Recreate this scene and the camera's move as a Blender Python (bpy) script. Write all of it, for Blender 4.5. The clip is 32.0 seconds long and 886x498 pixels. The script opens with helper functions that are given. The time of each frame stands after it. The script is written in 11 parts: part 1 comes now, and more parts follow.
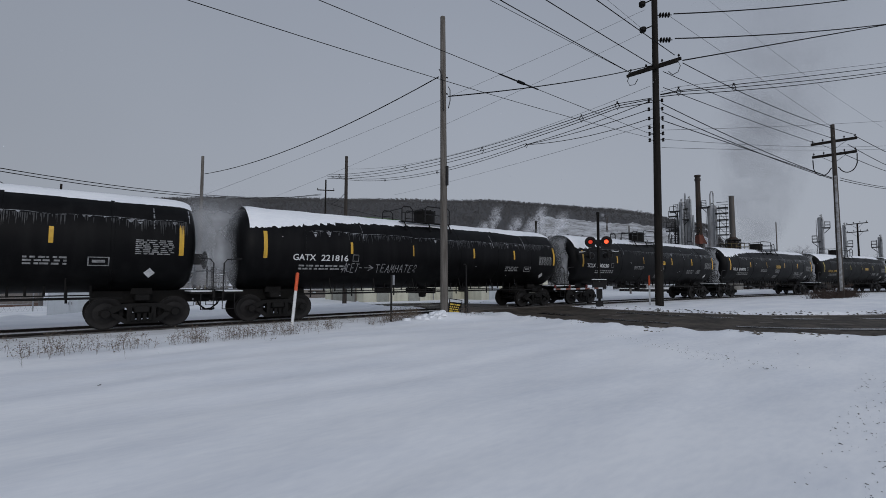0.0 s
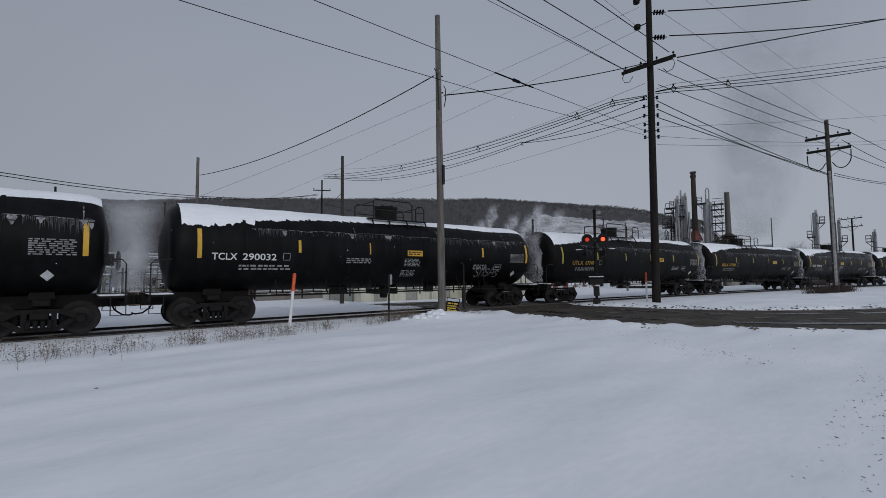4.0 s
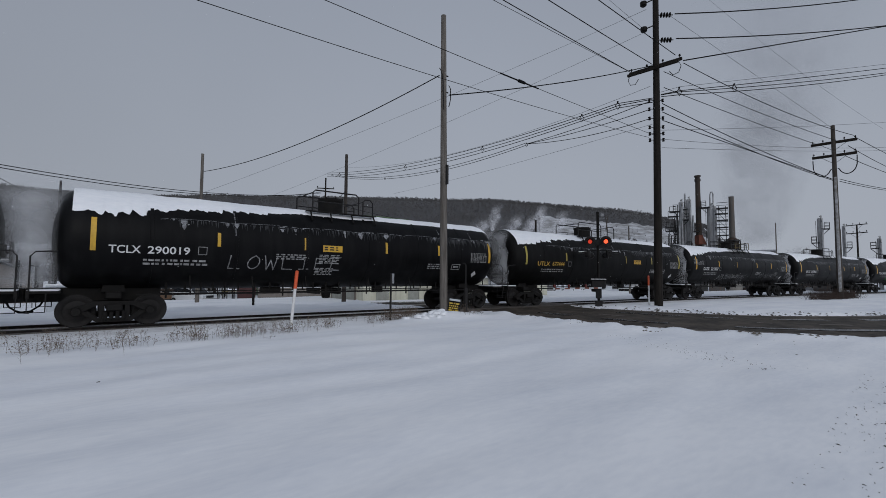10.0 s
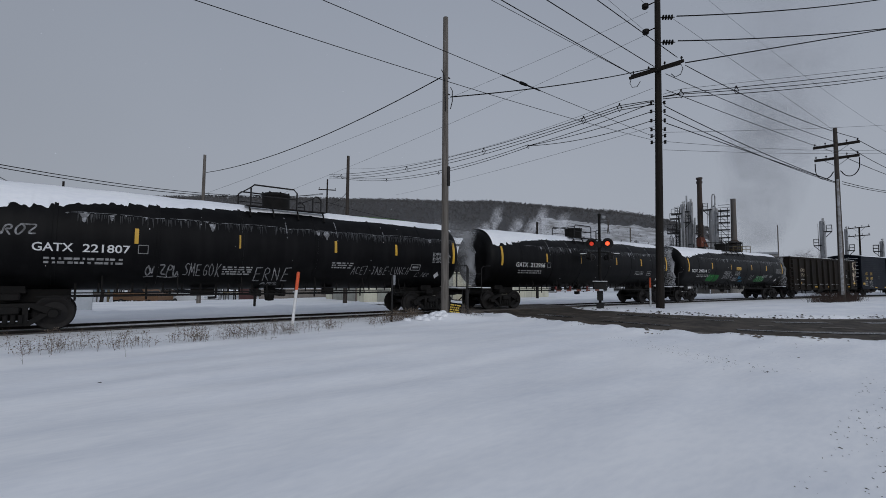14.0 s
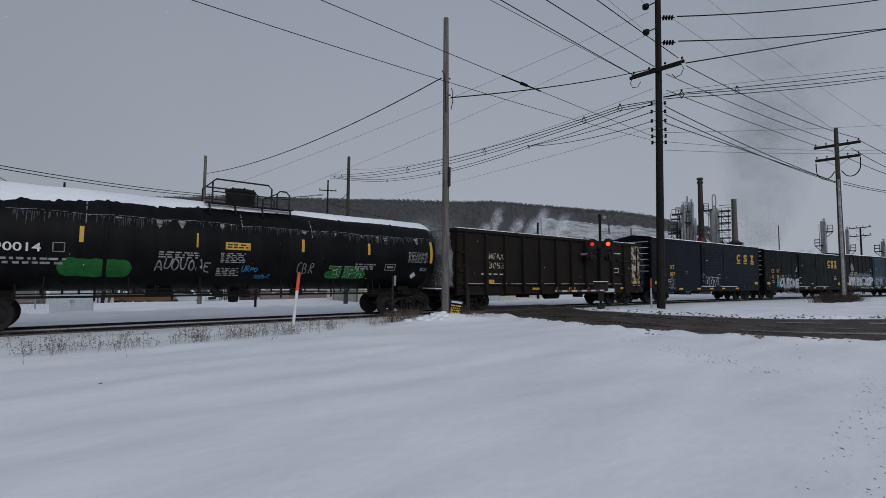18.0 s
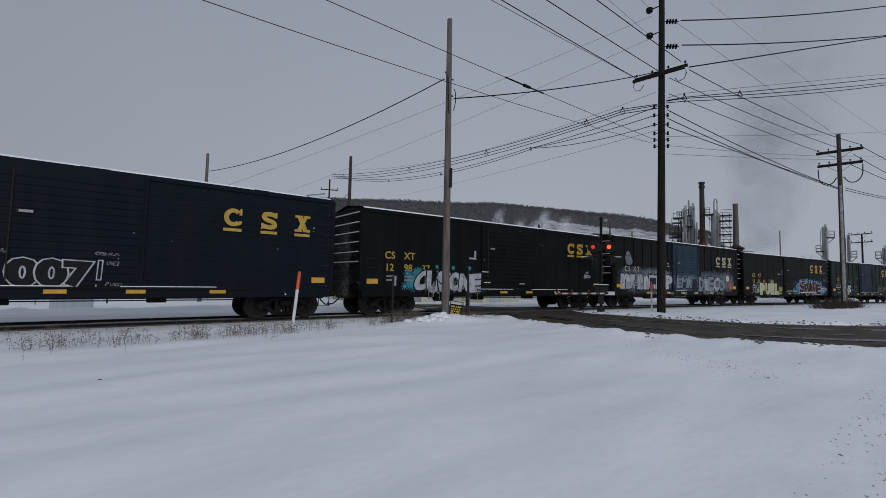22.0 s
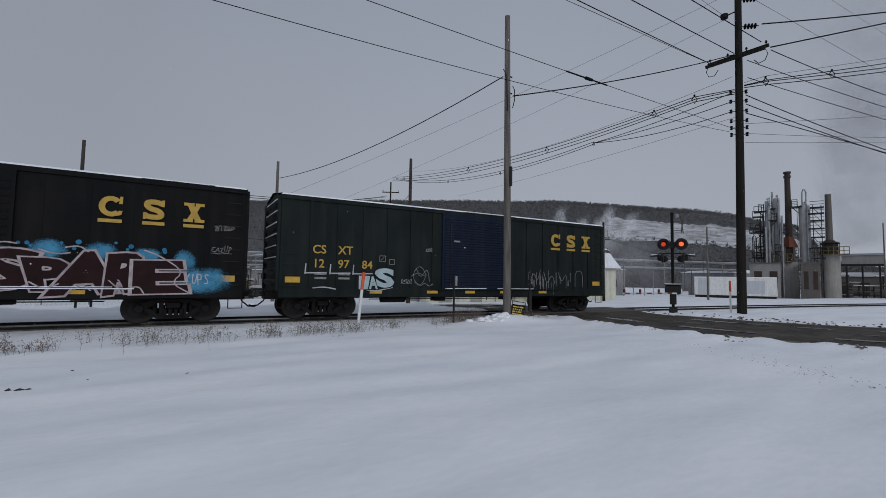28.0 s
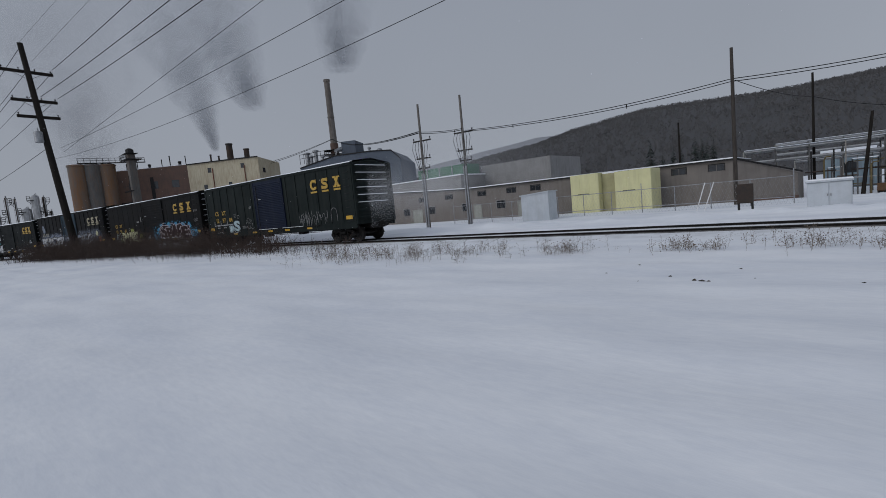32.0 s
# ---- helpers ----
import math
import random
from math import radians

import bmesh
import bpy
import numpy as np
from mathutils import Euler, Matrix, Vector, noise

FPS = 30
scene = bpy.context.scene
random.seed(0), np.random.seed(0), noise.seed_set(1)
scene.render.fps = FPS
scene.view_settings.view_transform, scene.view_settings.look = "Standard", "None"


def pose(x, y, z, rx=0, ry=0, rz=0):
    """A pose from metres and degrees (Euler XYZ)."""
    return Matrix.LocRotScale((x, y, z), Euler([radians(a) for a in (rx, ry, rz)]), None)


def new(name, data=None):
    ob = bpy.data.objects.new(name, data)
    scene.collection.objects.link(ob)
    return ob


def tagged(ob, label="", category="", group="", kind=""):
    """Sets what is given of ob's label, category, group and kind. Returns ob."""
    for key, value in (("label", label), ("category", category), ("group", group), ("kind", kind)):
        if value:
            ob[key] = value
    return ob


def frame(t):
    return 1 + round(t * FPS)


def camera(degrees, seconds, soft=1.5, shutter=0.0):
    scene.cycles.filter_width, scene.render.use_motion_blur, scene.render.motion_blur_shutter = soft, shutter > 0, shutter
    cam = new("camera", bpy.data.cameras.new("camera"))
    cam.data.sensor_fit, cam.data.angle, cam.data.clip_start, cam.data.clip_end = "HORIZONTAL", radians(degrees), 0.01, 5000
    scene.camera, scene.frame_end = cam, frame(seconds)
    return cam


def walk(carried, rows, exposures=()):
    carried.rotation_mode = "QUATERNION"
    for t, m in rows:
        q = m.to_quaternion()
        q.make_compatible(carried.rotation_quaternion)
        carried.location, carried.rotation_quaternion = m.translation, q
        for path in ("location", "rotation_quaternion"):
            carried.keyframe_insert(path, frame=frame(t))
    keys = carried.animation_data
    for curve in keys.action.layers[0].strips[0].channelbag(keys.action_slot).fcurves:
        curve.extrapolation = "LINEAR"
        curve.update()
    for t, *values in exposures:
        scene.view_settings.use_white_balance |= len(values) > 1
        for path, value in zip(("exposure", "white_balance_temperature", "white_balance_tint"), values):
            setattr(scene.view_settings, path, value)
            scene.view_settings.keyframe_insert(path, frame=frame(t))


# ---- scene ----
# x runs along the railway (to the right of a viewer who faces it), y away from the viewer, z up; metres.
cam = camera(88.4, 32.0, soft=0.55)
# seconds, heading (degrees to the left of +y), pitch, roll
VIEW = [
    (0, -39.19, 3.63, 0.07),
    (0.5, -39.25, 3.54, -0.03),
    (1, -39.33, 3.46, -0.10),
    (1.5, -39.44, 3.36, -0.23),
    (2, -39.49, 3.45, -0.38),
    (2.5, -39.54, 3.45, -0.48),
    (3, -39.57, 3.47, -0.52),
    (3.5, -39.56, 3.50, -0.55),
    (5.5, -39.56, 3.56, -0.42),
    (6, -39.55, 3.54, -0.24),
    (6.5, -39.53, 3.47, 0.01),
    (7, -39.55, 3.45, 0.20),
    (7.5, -39.54, 3.46, 0.22),
    (8, -39.52, 3.47, 0.27),
    (8.5, -39.50, 3.47, 0.30),
    (9, -39.39, 3.44, 0.33),
    (9.5, -39.31, 3.44, 0.43),
    (10, -39.24, 3.49, 0.39),
    (10.5, -39.18, 3.53, 0.34),
    (11, -39.16, 3.53, 0.22),
    (11.5, -39.15, 3.61, 0.20),
    (12, -39.10, 3.60, 0.31),
    (12.5, -39.12, 3.60, 0.40),
    (13, -39.12, 3.62, 0.51),
    (13.5, -39.11, 3.68, 0.56),
    (14, -39.07, 3.69, 0.56),
    (14.5, -39.05, 3.71, 0.57),
    (16.5, -39.06, 3.80, 0.49),
    (17, -39.04, 3.83, 0.44),
    (17.5, -39.00, 3.82, 0.43),
    (18, -38.99, 3.76, 0.51),
    (18.5, -38.94, 3.77, 0.51),
    (19, -38.91, 3.85, 0.46),
    (19.5, -38.87, 3.82, 0.72),
    (20, -38.85, 3.78, 1.14),
    (20.5, -38.79, 3.74, 1.46),
    (21, -38.79, 3.75, 1.45),
    (21.5, -38.82, 3.81, 1.34),
    (22, -38.90, 3.86, 1.28),
    (22.5, -39.02, 3.87, 1.22),
    (23, -39.09, 3.86, 1.24),
    (23.5, -39.13, 3.93, 1.26),
    (24, -39.12, 3.94, 1.25),
    (24.5, -39.12, 4.04, 1.26),
    (25, -39.09, 4.15, 1.13),
    (25.5, -39.10, 4.14, 1.11),
    (27.5, -38.95, 4.11, 0.84),
    (27.8, -36.30, 4.00, 0.97),
    (28, -31.36, 3.72, 0.99),
    (28.5, -18.00, 2.77, 0.83),
    (29, -5.61, 1.37, 0.31),
    (29.5, 5.95, -0.63, -1.01),
    (30, 16.73, -2.63, -2.66),
    (30.5, 23.54, -3.14, -4.12),
    (31, 30.05, -4.57, -5.01),
    (31.5, 35.86, -4.84, -5.73),
    (32, 40.62, -5.56, -5.61),
]


# while turning the viewer shifts a little: time, x, y, z
STEP = [(0, 0, 0, 1.6), (27.5, 0, 0, 1.6), (27.8, -0.01, 0.04, 1.60), (28, -0.00, 0.04, 1.60), (28.5, -0.05, 0.04, 1.56), (29, 0.04, -0.07, 1.53), (29.5, 0.09, -0.06, 1.57), (30, 0.13, -0.13, 1.59), (30.5, 0.12, -0.14, 1.59), (31, 0.05, -0.13, 1.62), (31.5, 0.05, -0.08, 1.67), (32, 0.04, -0.06, 1.68)]


def aim(t, heading, pitch, roll):
    x, y, z = (float(np.interp(t, [q[0] for q in STEP], [q[k] for q in STEP])) for k in (1, 2, 3))
    return pose(x, y, z, 90 + pitch, 0, heading) @ pose(0, 0, 0, 0, 0, roll)


walk(cam, [(t, aim(t, h, p, r)) for t, h, p, r in VIEW])

# ---- overcast winter daylight ----
SUN_ELEVATION, SUN_HEADING = radians(28), radians(200)
world = bpy.data.worlds.new("overcast_sky")
scene.world = world
world.use_nodes = True
wn, wl = world.node_tree.nodes, world.node_tree.links
wn.clear()
sky = wn.new("ShaderNodeTexSky")
sky.sky_type, sky.sun_disc = "NISHITA", False
sky.sun_elevation, sky.sun_rotation = SUN_ELEVATION, SUN_HEADING
sky.air_density, sky.dust_density, sky.ozone_density = 1.0, 6.0, 1.0
dim = wn.new("ShaderNodeVectorMath")
dim.operation = "SCALE"
dim.inputs["Scale"].default_value = 0.035
geo = wn.new("ShaderNodeTexCoord")
sep = wn.new("ShaderNodeSeparateXYZ")
ramp = wn.new("ShaderNodeValToRGB")
ramp.color_ramp.elements[0].position, ramp.color_ramp.elements[0].color = 0.0, (0.325, 0.352, 0.402, 1)
ramp.color_ramp.elements[1].position, ramp.color_ramp.elements[1].color = 0.75, (0.25, 0.281, 0.344, 1)
cloud = wn.new("ShaderNodeTexNoise")
cloud.inputs["Scale"].default_value, cloud.inputs["Detail"].default_value = 1.6, 4.0
cloud_amount = wn.new("ShaderNodeMapRange")
cloud_amount.inputs["To Min"].default_value, cloud_amount.inputs["To Max"].default_value = 0.93, 1.07
veil = wn.new("ShaderNodeVectorMath")
veil.operation = "SCALE"
mix = wn.new("ShaderNodeMix")
mix.data_type = "RGBA"
mix.inputs["Factor"].default_value = 0.92
back = wn.new("ShaderNodeBackground")
back.inputs["Strength"].default_value = 1.0
out = wn.new("ShaderNodeOutputWorld")
wl.new(sky.outputs["Color"], dim.inputs[0])
wl.new(geo.outputs["Generated"], sep.inputs[0])
wl.new(sep.outputs["Z"], ramp.inputs[0])
wl.new(geo.outputs["Generated"], cloud.inputs["Vector"])
wl.new(cloud.outputs["Fac"], cloud_amount.inputs["Value"])
glow_side = wn.new("ShaderNodeMapRange")
glow_side.inputs["From Min"].default_value, glow_side.inputs["From Max"].default_value = -0.7, 0.1
glow_side.inputs["To Min"].default_value, glow_side.inputs["To Max"].default_value = 2.12, 0.98
wl.new(sep.outputs["Y"], glow_side.inputs["Value"])
veil_amount = wn.new("ShaderNodeMath")
veil_amount.operation = "MULTIPLY"
wl.new(cloud_amount.outputs["Result"], veil_amount.inputs[0])
# the veil is thinnest, and brightest, well to the right of ahead
toward = wn.new("ShaderNodeVectorMath")
toward.operation = "DOT_PRODUCT"
toward.inputs[1].default_value = (0.85, 0.53, 0.0)
bright = wn.new("ShaderNodeMapRange")
bright.inputs["From Min"].default_value, bright.inputs["From Max"].default_value = 0.42, 0.98
bright.inputs["To Min"].default_value, bright.inputs["To Max"].default_value = 1.04, 1.22
lit_veil = wn.new("ShaderNodeMath")
lit_veil.operation = "MULTIPLY"
wl.new(geo.outputs["Generated"], toward.inputs[0])
wl.new(toward.outputs["Value"], bright.inputs["Value"])
wl.new(glow_side.outputs["Result"], lit_veil.inputs[0])
wl.new(bright.outputs["Result"], lit_veil.inputs[1])
wl.new(lit_veil.outputs[0], veil_amount.inputs[1])
wl.new(ramp.outputs["Color"], veil.inputs[0])
wl.new(veil_amount.outputs[0], veil.inputs["Scale"])
wl.new(dim.outputs[0], mix.inputs["A"])
wl.new(veil.outputs[0], mix.inputs["B"])
wl.new(mix.outputs["Result"], back.inputs["Color"])
wl.new(back.outputs[0], out.inputs[0])

sun = bpy.data.lights.new("sun", "SUN")
sun.energy, sun.angle, sun.color = 0.55, radians(35), (1.0, 0.98, 0.95)
sun_object = new("sun", sun)
sun_object.matrix_basis = pose(0, 0, 60, 90 - math.degrees(SUN_ELEVATION), 0, 180 - math.degrees(SUN_HEADING))


# ---- materials ----
def surface(name, colour, second=None, rough=0.6, metal=0.0, scale=6.0, fine=60.0, amount=0.5, bump=0.15, glow=0.0, grime=None, grime_amount=0.35, stretch=(1, 1, 1), spec=0.5, span=(0.52, 0.9)):
    """A weathered surface: two colours mixed by coarse and fine noise, streaks of grime, uneven gloss and a fine relief."""
    m = bpy.data.materials.new(name)
    m.use_nodes = True
    n, l = m.node_tree.nodes, m.node_tree.links
    b = n["Principled BSDF"]
    second = second or tuple(c * 0.72 for c in colour)
    tc = n.new("ShaderNodeTexCoord")
    mp = n.new("ShaderNodeMapping")
    mp.inputs["Scale"].default_value = stretch
    l.new(tc.outputs["Object"], mp.inputs[0])
    big, small = n.new("ShaderNodeTexNoise"), n.new("ShaderNodeTexNoise")
    for tex, s, d in ((big, scale, 5.0), (small, fine, 3.0)):
        tex.inputs["Scale"].default_value, tex.inputs["Detail"].default_value = s, d
        tex.inputs["Roughness"].default_value = 0.6
        l.new(mp.outputs[0], tex.inputs["Vector"])
    add = n.new("ShaderNodeMath")
    add.operation = "MULTIPLY_ADD"
    add.inputs[1].default_value = 0.35
    l.new(small.outputs["Fac"], add.inputs[0])
    l.new(big.outputs["Fac"], add.inputs[2])
    rng = n.new("ShaderNodeMapRange")
    rng.inputs["From Min"].default_value, rng.inputs["From Max"].default_value = span
    rng.inputs["To Max"].default_value = amount * 2
    l.new(add.outputs[0], rng.inputs["Value"])
    mx = n.new("ShaderNodeMix")
    mx.data_type = "RGBA"
    mx.inputs["A"].default_value, mx.inputs["B"].default_value = (*colour, 1), (*second, 1)
    l.new(rng.outputs[0], mx.inputs["Factor"])
    shade = mx.outputs["Result"]
    if grime:
        gm = n.new("ShaderNodeMapping")
        gm.inputs["Scale"].default_value = (2.2, 2.2, 0.25)
        l.new(tc.outputs["Object"], gm.inputs[0])
        gt = n.new("ShaderNodeTexNoise")
        gt.inputs["Scale"].default_value, gt.inputs["Detail"].default_value = 1.7, 6.0
        l.new(gm.outputs[0], gt.inputs["Vector"])
        gr = n.new("ShaderNodeMapRange")
        gr.inputs["From Min"].default_value, gr.inputs["From Max"].default_value = 0.45, 0.75
        gr.inputs["To Max"].default_value = grime_amount
        l.new(gt.outputs["Fac"], gr.inputs["Value"])
        gx = n.new("ShaderNodeMix")
        gx.data_type = "RGBA"
        gx.inputs["B"].default_value = (*grime, 1)
        l.new(shade, gx.inputs["A"])
        l.new(gr.outputs[0], gx.inputs["Factor"])
        shade = gx.outputs["Result"]
    l.new(shade, b.inputs["Base Color"])
    rr = n.new("ShaderNodeMapRange")
    rr.inputs["To Min"].default_value, rr.inputs["To Max"].default_value = max(0.03, rough - 0.12), min(1, rough + 0.15)
    l.new(big.outputs["Fac"], rr.inputs["Value"])
    l.new(rr.outputs[0], b.inputs["Roughness"])
    b.inputs["Metallic"].default_value = metal
    b.inputs["Specular IOR Level"].default_value = spec
    if bump:
        bp = n.new("ShaderNodeBump")
        bp.inputs["Strength"].default_value, bp.inputs["Distance"].default_value = bump, 0.02
        l.new(add.outputs[0], bp.inputs["Height"])
        l.new(bp.outputs[0], b.inputs["Normal"])
    if glow:
        b.inputs["Emission Color"].default_value, b.inputs["Emission Strength"].default_value = (*colour, 1), glow
    return m


SNOW = surface("snow", (0.875, 0.88, 0.89), (0.69, 0.712, 0.755), 0.8, scale=0.5, fine=9, amount=0.45, bump=0.45, stretch=(0.5, 1.5, 1))
PACKED = surface("packed_snow", (0.82, 0.83, 0.85), (0.62, 0.62, 0.63), 0.8, scale=1.5, fine=22, amount=0.5, bump=0.4)
ROAD = surface("wet_road", (0.075, 0.06, 0.046), (0.03, 0.025, 0.02), 0.75, scale=0.9, fine=9, amount=0.8, bump=0.8, spec=0.15, grime=(0.15, 0.13, 0.11), grime_amount=0.4)
WET = surface("wet_tyre_track", (0.014, 0.012, 0.0105), (0.025, 0.021, 0.018), 0.25, scale=2.5, fine=20, amount=0.6, bump=0.3, spec=0.4)
SLUSH = surface("brown_slush", (0.17, 0.145, 0.12), (0.06, 0.05, 0.04), 0.7, scale=3.0, fine=18, amount=0.7, bump=0.7)
RAIL = surface("rail_steel", (0.01, 0.009, 0.0085), (0.02, 0.016, 0.014), 0.7, 0.0, spec=0.15, scale=9, bump=0.1)
RAIL_TOP = surface("worn_rail_head", (0.05, 0.048, 0.046), None, 0.45, 0.4, scale=9, bump=0.05)
BALLAST = surface("ballast_crust", (0.05, 0.046, 0.042), (0.16, 0.155, 0.15), 0.9, scale=5, fine=30, amount=0.6, bump=0.9)
TIMBER = surface("crossing_timber", (0.09, 0.075, 0.065), (0.05, 0.045, 0.04), 0.8, scale=3, fine=50, bump=0.4, stretch=(1, 6, 6))
BLACK = surface("black_tank_paint", (0.0022, 0.0022, 0.0025), (0.0045, 0.0045, 0.005), 0.45, scale=1.3, fine=30, amount=0.5, bump=0.05, grime=(0.012, 0.0118, 0.0118), grime_amount=0.45, spec=0.1)
BLACK_B = surface("dull_black_tank_paint", (0.0028, 0.0028, 0.0028), (0.006, 0.0058, 0.0056), 0.55, scale=1.0, fine=26, amount=0.5, bump=0.06, grime=(0.015, 0.0145, 0.014), grime_amount=0.45, spec=0.1)
IRON = surface("grimy_iron", (0.005, 0.0047, 0.0043), (0.012, 0.0105, 0.0095), 0.75, 0.0, spec=0.2, scale=5, fine=40, amount=0.5, bump=0.3)
WHEEL = surface("wheel_steel", (0.016, 0.014, 0.013), (0.009, 0.008, 0.008), 0.65, 0.0, spec=0.25, scale=6, fine=50, bump=0.2)
TREAD = surface("worn_wheel_rim", (0.06, 0.055, 0.05), (0.03, 0.027, 0.025), 0.45, 0.5, scale=8, bump=0.1)
YELLOW = surface("reflective_yellow", (0.62, 0.36, 0.02), (0.45, 0.25, 0.02), 0.45, scale=9, fine=60, amount=0.4, bump=0.05, grime=(0.12, 0.09, 0.05), grime_amount=0.4)
DULL_YELLOW = surface("faded_reflective_yellow", (0.4, 0.33, 0.05), (0.25, 0.2, 0.04), 0.5, scale=9, fine=60, amount=0.5, bump=0.05, grime=(0.1, 0.09, 0.05), grime_amount=0.4)
LETTER_YELLOW = surface("yellow_lettering", (0.47, 0.29, 0.035), (0.32, 0.2, 0.035), 0.55, scale=5, fine=45, amount=0.45, bump=0.02)
LETTER_WHITE = surface("white_lettering", (0.68, 0.68, 0.68), (0.4, 0.4, 0.4), 0.6, scale=6, fine=45, amount=0.4, bump=0.02)
LETTER_GREY = surface("faded_lettering", (0.3, 0.3, 0.3), (0.14, 0.14, 0.14), 0.7, scale=9, fine=70, amount=0.7, bump=0.02)
GREEN_BOX = surface("dark_green_car_paint", (0.0125, 0.0175, 0.0165), (0.008, 0.011, 0.011), 0.6, scale=0.7, fine=14, amount=0.5, bump=0.06, spec=0.08, grime=(0.03, 0.033, 0.03), grime_amount=0.4)
BLUE_BOX = surface("dark_blue_car_paint", (0.007, 0.012, 0.028), (0.009, 0.013, 0.026), 0.55, scale=0.7, fine=14, amount=0.5, bump=0.06, spec=0.1, grime=(0.028, 0.03, 0.038), grime_amount=0.35)
NAVY_BOX = surface("weathered_navy_car_paint", (0.005, 0.008, 0.0145), (0.007, 0.0085, 0.012), 0.55, scale=0.6, fine=14, amount=0.5, bump=0.06, spec=0.07, grime=(0.018, 0.017, 0.017), grime_amount=0.25)
GREY_BOX = surface("sooty_car_paint", (0.006, 0.0066, 0.0075), (0.011, 0.0105, 0.01), 0.6, scale=0.6, fine=14, amount=0.6, bump=0.06, spec=0.06, grime=(0.025, 0.024, 0.023), grime_amount=0.25)
SOOT_GREEN = surface("near_black_green_car_paint", (0.006, 0.008, 0.008), (0.004, 0.0055, 0.0058), 0.6, scale=0.7, fine=14, amount=0.5, bump=0.06, spec=0.06, grime=(0.016, 0.018, 0.017), grime_amount=0.25)
STEEL_BLUE = surface("blue_door_paint", (0.012, 0.034, 0.052), (0.009, 0.022, 0.036), 0.55, scale=1.2, fine=14, bump=0.06, spec=0.12, grime=(0.05, 0.055, 0.06), grime_amount=0.4)
BROWN_CAR = surface("rusty_brown_car_paint", (0.0105, 0.009, 0.0075), (0.017, 0.0128, 0.0098), 0.8, scale=1.0, fine=18, amount=0.7, bump=0.2, spec=0.15, grime=(0.008, 0.007, 0.006), grime_amount=0.5)
CHIPPED = surface("chipped_cream_paint", (0.42, 0.36, 0.27), (0.03, 0.014, 0.009), 0.75, span=(0.655, 0.69), scale=3.2, fine=13, amount=0.5, bump=0.3)
SPRAY_WHITE = surface("white_spray_paint", (0.45, 0.46, 0.48), (0.22, 0.23, 0.25), 0.6, scale=2.5, fine=40, amount=0.5, bump=0.02)
SPRAY_BLUE = surface("blue_spray_paint", (0.035, 0.21, 0.36), (0.02, 0.12, 0.22), 0.6, scale=2.5, fine=40, amount=0.6, bump=0.02, spec=0.12)
SPRAY_MAROON = surface("maroon_spray_paint", (0.022, 0.007, 0.0075), (0.012, 0.0045, 0.005), 0.6, scale=2.5, fine=40, bump=0.02, spec=0.12)
SPRAY_GREEN = surface("green_spray_paint", (0.02, 0.13, 0.03), (0.01, 0.07, 0.02), 0.6, scale=3, fine=40, bump=0.02, spec=0.12)
SPRAY_CYAN = surface("cyan_spray_paint", (0.03, 0.27, 0.33), (0.015, 0.13, 0.17), 0.6, scale=3, fine=40, amount=0.6, bump=0.02)
NAVY_PATCH = surface("navy_overpaint", (0.006, 0.01, 0.024), (0.01, 0.014, 0.03), 0.6, scale=2, fine=20, bump=0.02, spec=0.15)
INK_CREAM = surface("faded_cream_lettering", (0.42, 0.38, 0.26), (0.26, 0.23, 0.15), 0.6, scale=6, fine=45, amount=0.5, bump=0.02)
ICE = surface("thin_grey_ice", (0.3, 0.31, 0.33), (0.1, 0.1, 0.105), 0.5, scale=8, fine=50, amount=0.8, bump=0.1)
ICE_DULL = surface("dull_frozen_drip", (0.035, 0.036, 0.038), (0.014, 0.014, 0.015), 0.4, scale=6, fine=50, amount=0.8, bump=0.1)
SPRAY_CREAM = surface("cream_spray_paint", (0.5, 0.48, 0.28), (0.35, 0.34, 0.2), 0.6, scale=3, fine=40, bump=0.02)
SPRAY_PINK = surface("pale_pink_spray_outline", (0.42, 0.36, 0.37), (0.25, 0.2, 0.21), 0.6, scale=4, fine=40, amount=0.6, bump=0.02)
SPRAY_TEAL = surface("pale_teal_spray_paint", (0.38, 0.48, 0.5), (0.25, 0.33, 0.36), 0.6, scale=3, fine=40, amount=0.5, bump=0.02)
WIND_SNOW = surface("thin_blown_snow", (0.36, 0.37, 0.39), (0.2, 0.19, 0.18), 0.9, scale=4, fine=30, amount=0.7, bump=0.2)
SPRAY_PALE = surface("pale_green_spray_outline", (0.34, 0.42, 0.35), (0.2, 0.27, 0.21), 0.6, scale=4, fine=40, amount=0.6, bump=0.02)
SPRAY_BLACK = surface("black_spray_outline", (0.012, 0.012, 0.014), None, 0.6, bump=0.02, spec=0.12)
SPRAY_SLATE = surface("slate_spray_paint", (0.1, 0.12, 0.16), (0.2, 0.23, 0.28), 0.6, scale=3, fine=20, amount=0.7, bump=0.02)


